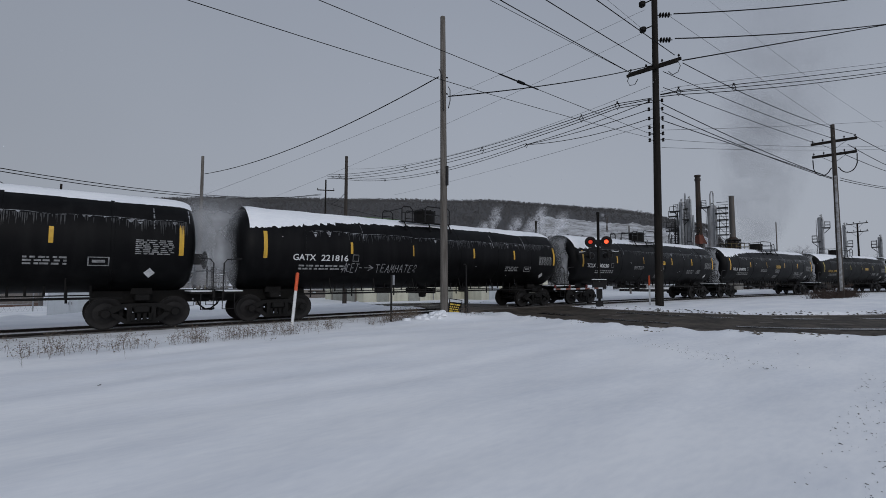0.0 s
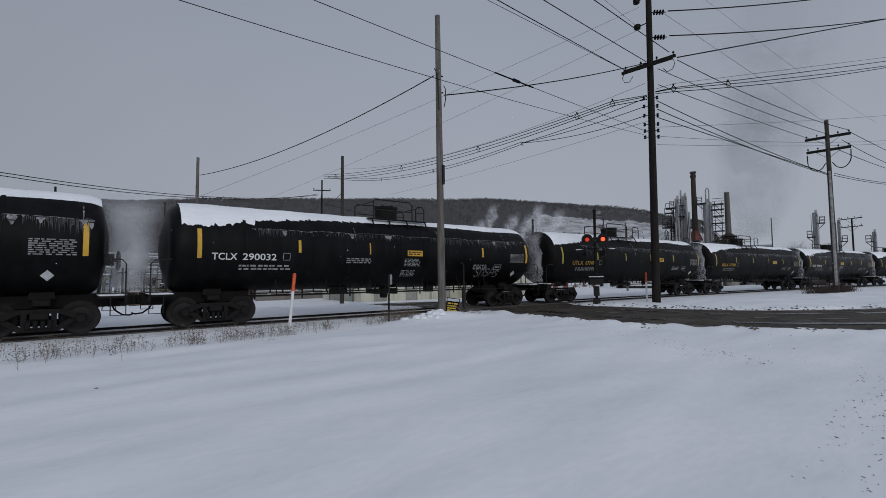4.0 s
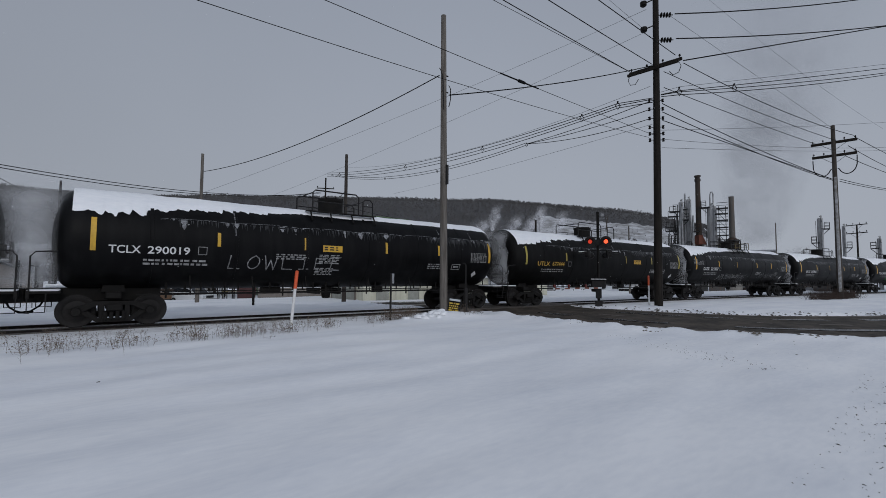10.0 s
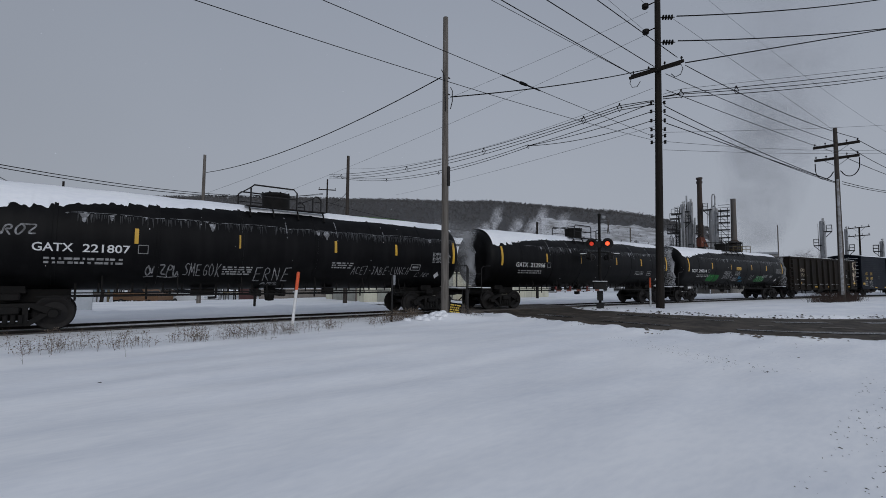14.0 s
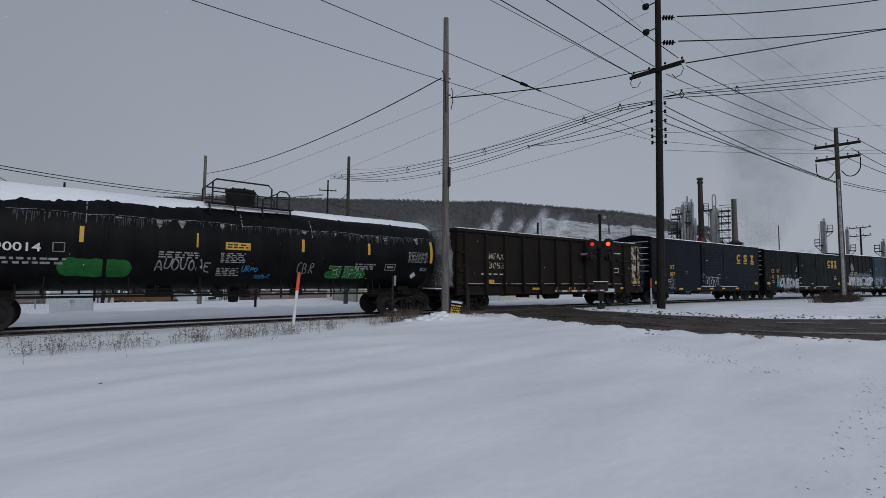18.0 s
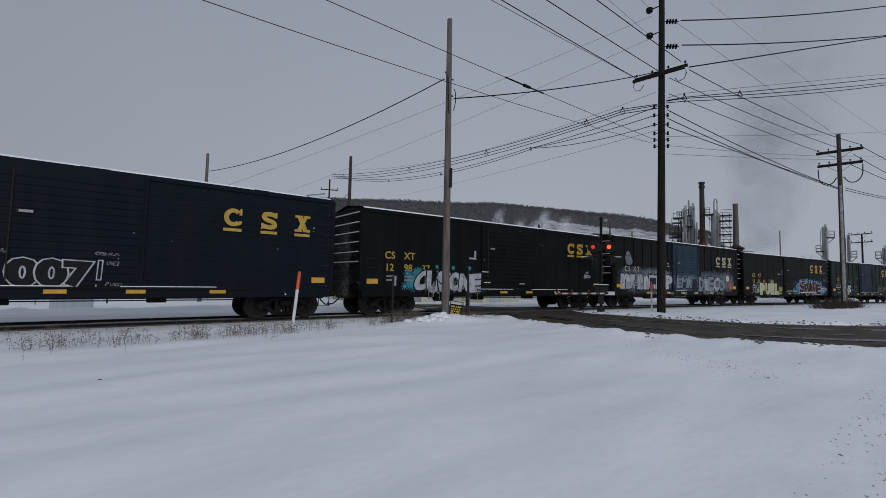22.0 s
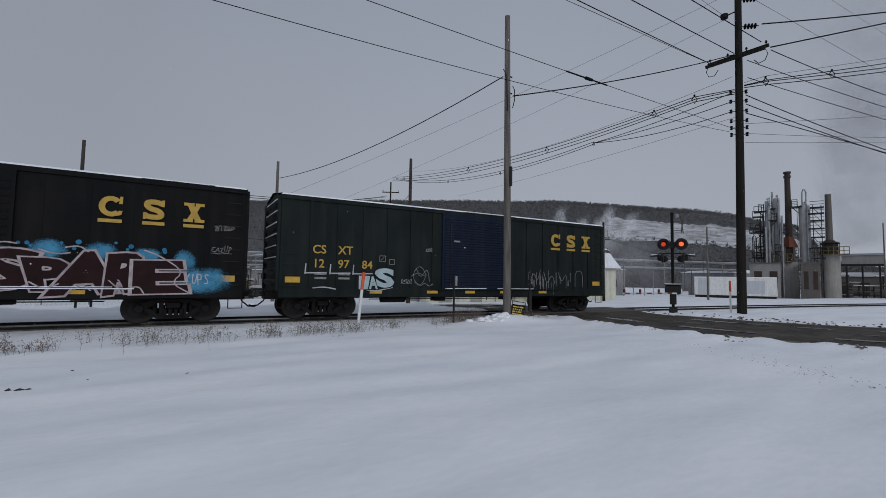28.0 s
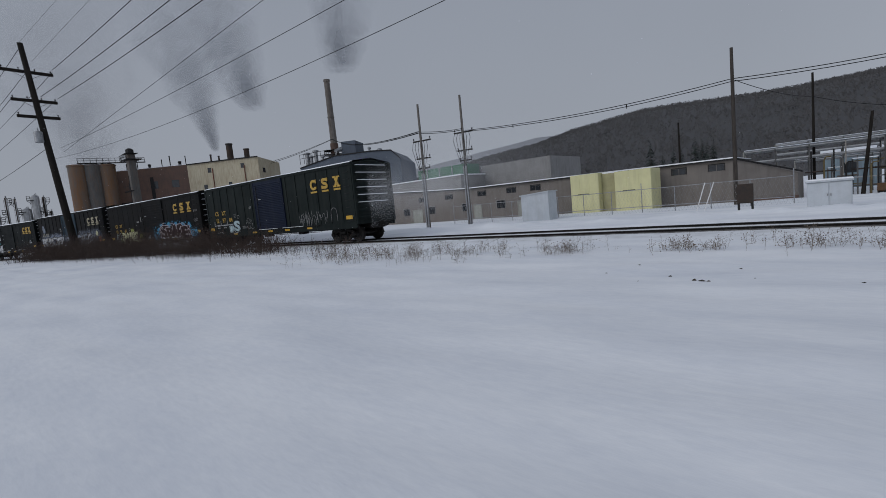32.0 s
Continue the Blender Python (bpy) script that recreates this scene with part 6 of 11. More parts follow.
def gondola():
    half, e, top = 7.5, 1.5, 3.8
    car = thing("gondola_car", "rusty brown open gondola car with chipped cream end panels", "gondola car")
    body = Shape().prism([(-e, 0.9), (e, 0.9), (e, top), (e - 0.08, top), (e - 0.08, 1.1), (-e + 0.08, 1.1), (-e + 0.08, top), (-e, top)], -half, half)
    body.box(-half, -half + 0.08, -e, e, 0.9, top).box(half - 0.08, half, -e, e, 0.9, top)
    part("body", body, BROWN_CAR, car, smooth=0)
    for i in range(11):
        x = -half + 0.5 + i * 1.265
        s = Shape()
        for sy in (-1, 1):
            s.add([(x - 0.1, sy * e, 0.8), (x + 0.1, sy * e, 0.8), (x + 0.1, sy * e, top - 0.05), (x - 0.1, sy * e, top - 0.05), (x - 0.07, sy * (e + 0.2), 0.85), (x + 0.07, sy * (e + 0.2), 0.85), (x + 0.07, sy * (e + 0.12), top - 0.1), (x - 0.07, sy * (e + 0.12), top - 0.1)], [(0, 1, 5, 4), (1, 2, 6, 5), (2, 3, 7, 6), (3, 0, 4, 7), (4, 5, 6, 7)])
        parts("side_post", s, BROWN_CAR, car)
    rim = Shape()
    for y in (-e, e):
        rim.box(-half - 0.05, half + 0.05, y - 0.11, y + 0.09, top - 0.08, top + 0.08, 0.02)
        rim.box(-half, half, y - 0.06, y + 0.06, 0.78, 1.0)
    for x in (-half, half):
        rim.box(x - 0.08, x + 0.08, -e, e, top - 0.08, top + 0.08, 0.02)
    parts("top_chord", rim, BROWN_CAR, car)
    ledge = Shape().prism([(-e, 1.22), (-e - 0.1, 1.26), (-e - 0.1, 1.3), (-e, 1.34)], -half, half)
    part("side_ledge", ledge, BROWN_CAR, car, smooth=0)
    for i in range(10):
        a = -half + 0.66 + i * 1.265
        part("ledge_snow", Shape().box(a + 0.1 * (i % 3), a + 0.95 - 0.12 * (i % 2), -e - 0.1, -e, 1.3, 1.318, 0.004), PACKED, car, "thin grimy snow on the ledge")
    sn = Shape()
    for i in range(50):
        if noise.noise((i * 0.3, 5, 2)) > -0.2:
            sn.box(-half + i * 0.3, -half + i * 0.3 + 0.31, -e - 0.08, -e + 0.09, top + 0.08, top + 0.11)
    part("rim_snow", sn, SNOW, car, smooth=0)["kind"] = "stuff"
    for i in range(3):
        part("end_panel", Shape().box(half - 0.95, half - 0.42, -e - 0.03, -e, 1.3 + i * 0.82, 1.98 + i * 0.82, 0.01), CHIPPED, car, "chipped cream and rust paint")
        part("end_panel", Shape().box(half - 0.36, half - 0.02, -e - 0.02, -e, 1.3 + i * 0.82, 2.0 + i * 0.82, 0.01), CHIPPED, car, "chipped cream and rust paint")
    for z in (1.2, 2.02, 2.84, 3.62):
        part("end_rail", Shape().box(half - 0.98, half - 0.02, -e - 0.06, -e - 0.03, z, z + 0.1, 0.01), CHIPPED, car, "chipped cream and rust rail")
    part("end_post", Shape().box(half - 0.42, half - 0.36, -e - 0.08, -e - 0.02, 1.0, top - 0.1, 0.01), BROWN_CAR, car)
    brace = Shape()
    for z in (1.9, 2.75):
        brace.prism([(-e, z - 0.08), (-e - 0.09, z - 0.05), (-e - 0.09, z + 0.05), (-e, z + 0.08)], half - 2.6, half - 1.0)
        brace.prism([(-e, z - 0.08), (-e - 0.09, z - 0.05), (-e - 0.09, z + 0.05), (-e, z + 0.08)], -half + 0.1, -half + 0.5)
    parts("side_brace", brace, BROWN_CAR, car)
    lettering("MEAX", 0.42, CHIPPED, car, -5.55, -e - 0.02, 2.5, width=1.02)
    lettering("3053", 0.42, CHIPPED, car, -5.55, -e - 0.02, 2.05, width=1.02)
    for x in (-5.75, 6.65):
        part("reflector", Shape().box(x, x + 0.55, -e - 0.05, -e - 0.035, 1.28, 1.5), YELLOW, car)
    for x in (-2.55, 0.35, 2.95, 5.25):
        part("reflector", Shape().box(x, x + 0.55, -e - 0.07, -e - 0.06, 1.0, 1.11), YELLOW, car)
    for x in (-half + 0.02, half - 0.44):
        parts("ladder_rung", ladder_shape(x, 1.0, 3.6, -e - 0.12, 8), DARK_METAL, car, smooth=35)
    pr = Shape()
    for a, b, c, d in ((4.6, 5.15, 2.0, 2.03), (4.6, 5.15, 2.25, 2.28), (4.6, 4.63, 2.0, 2.28), (5.12, 5.15, 2.0, 2.28)):
        pr.box(a, b, -e - 0.006, -e, c, d)
    for i in range(4):
        pr.box(-6.0 + i * 0.4, -5.75 + i * 0.4, -e - 0.004, -e, 1.75, 1.8)
    part("stencil_frame", pr, LETTER_WHITE, car, smooth=0)["kind"] = "stuff"
    gear = Shape().box(-half - 0.2, half + 0.2, -0.35, 0.35, 0.68, 0.92).tube((-1.0, -1.0, 0.68), (0.0, -1.0, 0.68), 0.2, n=12)
    gear.tube((-4.5, -1.2, 0.72), (4.5, -1.2, 0.72), 0.02).box(1.5, 1.9, -1.3, -0.9, 0.55, 0.9).box(-3.0, -2.4, -1.2, -0.8, 0.6, 0.9)
    part("underframe", gear, IRON, car)
    running_gear(car, 6.22, half + 0.45)
    return car


def airbrush(parent, x0, x1, z0, z1, y, material, label=""):
    """A thin coat of spray paint on a flat side whose edges fade out."""
    me = bpy.data.meshes.new("spray_cloud")
    me.from_pydata([(x0, y, z0), (x1, y, z0), (x1, y, z1), (x0, y, z1)], [], [(0, 1, 2, 3)])
    layer = me.uv_layers.new(name="spread")
    for lp, q in zip(layer.data, ((0, 0), (1, 0), (1, 1), (0, 1))):
        lp.uv = q
    me.materials.append(material)
    o = new("spray_cloud", me)
    o.parent = parent
    o["kind"] = "stuff"
    if label:
        o["label"] = label


def lines(parent, paths, width, material, y, name="spray_line", label="", curl=2):
    """Free painted lines of one width."""
    s = Shape()
    for k, pts in enumerate(paths):
        ribbon(s, rounded(list(pts), curl), width, y - 0.0003 * k)
    part(name, s, material, parent, label, smooth=0)["kind"] = "stuff"


def flat_patch(parent, x0, x1, z0, z1, y, material, label=""):
    part("paint_patch", Shape().box(x0, x1, y - 0.003, y, z0, z1), material, parent, label, smooth=0)


def tears(parent, x0, x1, z0, z1, n, seed, material, y, w=0.03):
    """Runs of paint below sprayed letters, and streaks inside them."""
    rn, s = random.Random(seed), Shape()
    for _ in range(n):
        x, top_ = rn.uniform(x0, x1), rn.uniform(z0 + 0.3 * (z1 - z0), z1)
        ribbon(s, [(x, top_), (x + rn.uniform(-0.01, 0.01), top_ - rn.uniform(0.2, 0.7) * (z1 - z0))], rn.uniform(0.4, 1) * w, y)
    part("paint_run", s, material, parent, smooth=0)["kind"] = "stuff"


def art_097(car, y):
    y -= 0.004
    chalk(car, "GET", -7.2, -6.62, 1.6, 1.86, 41, CHALK, 0.026, y)
    chalk(car, "WELL", -7.22, -6.5, 1.36, 1.58, 42, CHALK, 0.024, y)
    lines(car, [[(-7.2 + 0.17 * k, 1.22 + 0.02 * (k % 2)), (-7.08 + 0.17 * k, 1.22)] for k in range(5)], 0.1, LETTER_GREY, y, "worn_writing", curl=0)
    ball, rn = [], random.Random(43)
    for k in range(3):
        cx, cz, r = -5.55 + 0.04 * k, 1.42, 0.24 + 0.05 * k
        ball.append([(cx + r * 0.62 * math.cos(q * 0.7 + k), cz + r * math.sin(q * 0.7 + k) * 1.1) for q in range(10)])
    for k in range(6):
        a_ = 0.5 + k * 1.05
        ball.append([(-5.55 + 0.15 * math.cos(a_), 1.42 + 0.2 * math.sin(a_)), (-5.55 + 0.42 * math.cos(a_ + 0.2), 1.42 + 0.28 * math.sin(a_ + 0.2)), (-5.55 + 0.56 * math.cos(a_), 1.42 + 0.36 * math.sin(a_))])
    lines(car, ball, 0.024, CHALK, y, "scrawl", curl=3)
    strokes(car, -5.95, -5.0, 0.98, 1.14, 46, CHALK, y, 6, 0.011)
    d = y - 0.028
    bubble(car, "007", -1.12, 0.6, 1.08, 1.85, 7, SPRAY_BLACK, SPRAY_WHITE, d, 0.06, 0.035, label="black numerals with a white outline", wild=0.5, lap=0.08)
    lines(car, [[(0.72, 1.85), (0.7, 1.3)], [(0.7, 1.16), (0.7, 1.12)], [(0.82, 1.85), (0.8, 1.3)], [(0.72, 1.85), (0.82, 1.85)], [(0.7, 1.3), (0.8, 1.3)]], 0.028, SPRAY_WHITE, d, curl=0)
    for k, (a_, b_, z_) in enumerate(((-1.58, -1.15, 1.98), (-1.6, -1.3, 1.78), (-1.6, -1.35, 1.5), (-1.58, -1.3, 1.14), (0.62, 1.2, 1.98), (0.9, 1.2, 1.72), (0.9, 1.3, 1.12))):
        strokes(car, a_, b_, z_, z_ + 0.12, 60 + k, CHALK, d, 4, 0.009)


def art_837(car, y):
    airbrush(car, -5.95, -5.0, 0.9, 1.95, y + 0.001, FOG_CYAN, "soft cyan spray cloud")
    airbrush(car, -5.6, -4.9, 1.5, 2.1, y + 0.0005, FOG_CYAN)
    airbrush(car, -2.1, -1.05, 0.9, 1.75, y + 0.001, FOG_CYAN)
    for cx, cz, r in ((-5.78, 1.76, 0.17), (-5.88, 1.22, 0.17), (-1.1, 1.18, 0.16)):
        lines(car, [[(cx - r * math.cos(k * 0.785), cz - r * math.sin(k * 0.785)), (cx + r * math.cos(k * 0.785), cz + r * math.sin(k * 0.785))] for k in range(4)], 0.035, SPRAY_CYAN, y - 0.004, "spray_star", "light blue sprayed star", 0)
    for cx in (-4.24, -3.33, -2.39):
        airbrush(car, cx - 0.14, cx + 0.14, 1.93, 2.2, y + 0.001, FOG_CYAN)
    bubble(car, "CUSONE", -5.3, -1.72, 0.92, 1.94, 23, SPRAY_WHITE, SPRAY_BLACK, y - 0.004, 0.07, 0.06, label="silver-white spray-painted block letters", wild=1.3, lap=0.12)
    tears(car, -5.2, -1.8, 0.92, 1.9, 46, 24, LETTER_GREY, y - 0.012, 0.03)
    flat_patch(car, -2.1, -2.0, 2.6, 2.9, y - 0.001, SPRAY_WHITE, "white repair mark")
    flat_patch(car, -2.42, -1.98, 2.5, 2.58, y - 0.001, SPRAY_WHITE, "white repair mark")
    for x0, x1, z in ((-1.5, -1.1, 1.42), (0.9, 1.25, 1.38), (-1.65, -1.2, 1.92)):
        part("ledge_snow", Shape().box(x0, x1, y - 0.05, y + 0.02, z, z + 0.035, 0.012), SNOW, car)
    lines(car, [[(1.5, 2.0), (1.62, 1.68), (1.95, 1.66)], [(1.62, 1.68), (1.6, 1.3)]], 0.05, IRON, y - 0.01, "door_hook", curl=0)
    strokes(car, 6.15, 6.75, 1.78, 2.02, 52, SPRAY_WHITE, y - 0.006, 5, 0.02)
    strokes(car, 6.3, 6.6, 2.05, 2.18, 53, SPRAY_WHITE, y - 0.006, 3, 0.014)


def art_603(car, y):
    airbrush(car, -7.9, -1.35, 0.85, 2.75, y + 0.0035, FOG_PALE, "faded bluish-white spray ground")
    airbrush(car, -5.6, -1.45, 1.5, 2.65, y + 0.0032, FOG_PALE)
    airbrush(car, 1.8, 7.6, 0.9, 2.75, y + 0.0035, FOG_PALE, "faded bluish-white spray ground")
    airbrush(car, -1.5, 1.9, 1.0, 2.4, y - 0.03, FOG_PALE)
    flat_patch(car, -5.72, -4.86, 1.13, 1.6, y + 0.0028, NAVY_PATCH, "dark navy overpainted patch")
    flat_patch(car, -2.5, -1.6, 1.13, 1.5, y + 0.0028, NAVY_PATCH, "dark navy overpainted patch")
    for ch, x0, x1, seed in (("n", -7.35, -6.4, 1), ("R", -6.36, -5.78, 2), ("n", -5.6, -5.05, 3), ("n", -4.92, -4.38, 4), ("m", -4.3, -3.2, 5), ("S", -3.12, -2.42, 6), ("P", -2.4, -1.56, 7)):
        bubble(car, ch, x0, x1, 1.14 + 0.03 * (seed % 3), 2.14 + 0.05 * (seed % 2), seed + 60, SPRAY_WHITE, SPRAY_BLACK, y, 0.07, 0.06, label="dripping white spray-painted letter", wild=0.5, lap=0.03)
    tears(car, -7.2, -1.7, 1.12, 2.1, 60, 67, LETTER_GREY, y - 0.0016, 0.035)
    tears(car, -7.2, -1.7, 1.12, 1.7, 40, 68, SPRAY_BLACK, y - 0.0018, 0.03)
    flat_patch(car, -4.25, -3.52, 1.52, 1.96, y - 0.012, NAVY_PATCH, "dark navy overpainted patch")
    d = y - 0.03
    bubble(car, "EMR", -1.08, 0.98, 1.3, 2.06, 71, SPRAY_SLATE, SPRAY_BLACK, d - 0.004, 0.06, 0.05, wild=0.5, lap=0.04)
    lines(car, [[(-1.12, 1.25), (-1.1, 2.0), (-0.8, 2.12)], [(-0.3, 1.3), (-0.32, 2.05), (0.05, 2.14), (0.3, 2.0)], [(0.45, 2.1), (0.95, 2.05), (1.02, 1.7)]], 0.022, SPRAY_WHITE, d - 0.01)
    flat_patch(car, -0.3, 0.15, 1.32, 1.75, d - 0.01, STEEL_BLUE, "blue overpainted patch")
    flat_patch(car, 1.02, 1.62, 1.2, 1.95, d - 0.01, NAVY_PATCH, "dark navy overpainted patch")
    for ch, x0, x1, seed in (("D", 2.0, 2.72, 1), ("I", 2.8, 3.22, 2), ("E", 3.28, 4.15, 3), ("C", 4.2, 5.0, 4), ("O", 4.95, 5.85, 5)):
        bubble(car, ch, x0, x1, 1.14, 2.2 - 0.05 * (seed % 3), seed + 80, SPRAY_SLATE if seed % 2 else SPRAY_WHITE, SPRAY_BLACK, y - 0.008, 0.05, 0.055, label="dripping white spray-painted letter", wild=0.5, lap=0.03)
    tears(car, 2.1, 5.8, 1.12, 2.1, 60, 69, LETTER_GREY, y - 0.013, 0.035)
    lines(car, [[(6.33 + 0.3 * math.cos(q * 0.785), 2.1 + 0.3 * math.sin(q * 0.785)) for q in range(9)]], 0.05, SPRAY_BLACK, y - 0.006)
    part("spray_disc", Shape().slab([(6.33 + 0.28 * math.cos(q * 0.524), 2.1 + 0.28 * math.sin(q * 0.524)) for q in range(12)], y - 0.006, y - 0.003), SPRAY_CREAM, car, "cream sprayed disc", smooth=0)
    airbrush(car, 6.35, 7.35, 1.0, 2.0, y - 0.004, FOG_ORANGE, "soft orange sprayed patch")
    # a pale angular sketch above the initials
    part("spray_sketch", Shape().slab([(-6.75, 2.75), (-6.3, 2.72), (-6.12, 2.95), (-6.3, 3.3), (-6.45, 3.55), (-6.7, 3.6), (-6.9, 3.2)], y - 0.004, y), SPRAY_SLATE, car, "slate-blue angular sketch", smooth=0)
    lines(car, [[(-6.75, 2.78), (-6.5, 3.1), (-6.62, 3.5)], [(-6.5, 3.1), (-6.2, 2.95)], [(-6.8, 3.3), (-6.4, 3.35), (-6.25, 3.2)], [(-6.6, 2.8), (-6.4, 2.95), (-6.3, 2.76)]], 0.025, SPRAY_BLACK, y - 0.006, curl=1)
    flat_patch(car, -2.2, -2.02, 2.92, 3.02, y - 0.002, SPRAY_WHITE, "white repair mark")
    flat_patch(car, -2.2, -1.85, 2.74, 2.82, y - 0.002, LETTER_GREY)
    for word, x0, x1, m in (("RSE", -1.8, -1.4, SPRAY_TEAL), ("PELL", -1.1, -0.45, SPRAY_GREEN), ("SHURK", -0.3, 0.36, SPRAY_TEAL), ("FRIS", 1.25, 1.72, SPRAY_TEAL)):
        chalk(car, word, x0, x1, 0.88, 1.02, len(word), m, 0.026, y - 0.006)
    strokes(car, -4.1, -2.6, 0.88, 1.04, 92, SPRAY_WHITE, y - 0.006, 6, 0.016)
    strokes(car, 2.6, 4.2, 0.88, 1.04, 93, SPRAY_TEAL, y - 0.006, 7, 0.011)
    strokes(car, 4.6, 5.7, 0.86, 1.06, 94, LETTER_GREY, y - 0.006, 4, 0.014)


def art_puel(car, y):
    for ch, x0, x1 in (("P", -5.62, -4.72), ("U", -4.66, -3.86), ("E", -3.8, -3.06), ("L", -3.0, -2.15)):
        bubble(car, ch, x0, x1, 0.84, 1.88, 71, SPRAY_CREAM, SPRAY_BLACK, y - 0.004, 0.11, 0.03, label="cream spray-painted block letter", wild=0.25, lap=0.01)
    tears(car, -5.5, -2.3, 0.9, 1.8, 26, 72, LETTER_GREY, y - 0.01, 0.025)
    for x0, x1, z0, z1 in ((-3.95, -3.0, 1.65, 2.25), (-2.35, -1.45, 0.95, 1.75), (-6.3, -5.5, 0.95, 1.5), (-5.7, -5.2, 1.6, 2.05)):
        airbrush(car, x0, x1, z0, z1, y - 0.0035, FOG_LIME, "soft lime-yellow spray cloud")
    strokes(car, -6.9, -5.9, 1.1, 1.9, 75, SPRAY_TEAL, y - 0.004, 3, 0.02)
    flat_patch(car, -1.62, -1.52, 2.62, 3.05, y - 0.002, LETTER_GREY, "worn white repair mark")
    flat_patch(car, -2.4, -1.95, 2.62, 2.72, y - 0.002, LETTER_GREY)
    for x0, x1, z0, z1 in ((0.2, 1.9, 0.85, 1.4), (0.4, 1.0, 1.15, 1.6), (0.9, 1.9, 1.2, 1.8), (1.1, 2.0, 1.5, 2.1), (1.6, 2.4, 1.9, 2.35), (2.75, 3.7, 1.8, 2.45), (3.9, 4.8, 1.8, 2.42), (5.0, 5.9, 1.8, 2.3), (6.1, 6.8, 1.5, 2.3), (6.0, 7.9, 0.85, 1.8), (6.2, 7.6, 0.9, 1.5)):
        airbrush(car, x0, x1, z0, z1, y - 0.0305 - 0.0004 * x0, FOG_BLUE, "soft light blue spray cloud")
    rn = random.Random(76)
    for _ in range(26):
        x, z, r = rn.choice((rn.uniform(0.5, 1.6), rn.uniform(2.6, 6.8))), 0, rn.uniform(0.03, 0.07)
        z = rn.uniform(1.6, 2.2) if x < 1.7 else rn.uniform(2.15, 2.4)
        part("spray_dot", Shape().slab([(x + r * math.cos(q * 0.785), z + r * math.sin(q * 0.785)) for q in range(8)], y - 0.0355, y - 0.034), SPRAY_BLUE, car, smooth=0)
    d = y - 0.036
    part("spray_arrow", Shape().slab([(1.4, 1.62), (1.75, 1.78), (2.1, 1.7), (2.1, 1.0), (1.55, 0.95), (1.8, 1.25), (1.42, 1.3), (1.65, 1.47)], d - 0.001, d), SPRAY_MAROON, car, "maroon spray-painted arrow", smooth=0)
    for i, (ch, x0, x1, z0, z1) in enumerate((("S", 1.78, 2.98, 0.95, 2.2), ("P", 2.85, 3.68, 0.92, 2.1), ("A", 3.4, 4.75, 0.9, 2.2), ("R", 4.55, 5.5, 0.92, 2.12), ("E", 5.2, 6.45, 0.92, 2.1))):
        bubble(car, ch, x0, x1, z0, z1, 81 + i, SPRAY_MAROON, SPRAY_PINK, d - 0.002 * (i + 1), 0.055, 0.035, label="maroon letter outlined in pale pink", wild=1.3, lap=0.04)
    lines(car, [[(1.42, 1.62), (1.8, 1.82), (2.2, 2.15)], [(1.42, 1.62), (1.65, 1.47), (1.42, 1.3), (1.8, 1.25), (1.5, 0.93)], [(1.9, 2.1), (2.3, 2.3), (2.6, 2.25)], [(3.6, 2.2), (3.9, 2.26), (4.1, 2.1)], [(3.05, 2.12), (3.4, 2.0), (3.7, 2.05)], [(5.4, 2.2), (5.8, 2.05), (6.45, 1.6), (6.1, 1.25), (6.6, 0.95)], [(2.9, 1.25), (3.2, 1.05), (3.5, 1.2)], [(4.6, 1.3), (4.9, 1.0), (5.3, 1.18), (5.45, 0.92)], [(2.0, 1.9), (2.25, 2.0), (2.2, 1.8), (2.05, 1.85)], [(3.85, 1.05), (4.0, 1.2), (4.2, 1.02)]], 0.036, SPRAY_PINK, d - 0.016, "spray_outline")
    chalk(car, "YUPS", 6.45, 7.15, 1.2, 1.55, 85, SPRAY_WHITE, 0.03, y - 0.04)
    for x0, x1, z in ((-0.6, 1.35, 1.2), (1.7, 5.2, 1.06)):
        part("ledge_snow", Shape().box(x0, x1, y - 0.06, y + 0.01, z, z + 0.03, 0.01), SNOW, car, "thin line of snow on a ledge")
    strokes(car, 7.2, 7.8, 2.9, 3.12, 74, LETTER_GREY, y - 0.004, 5, 0.009)
    strokes(car, 7.15, 7.75, 2.2, 2.45, 77, CHALK, y - 0.004, 5, 0.01)


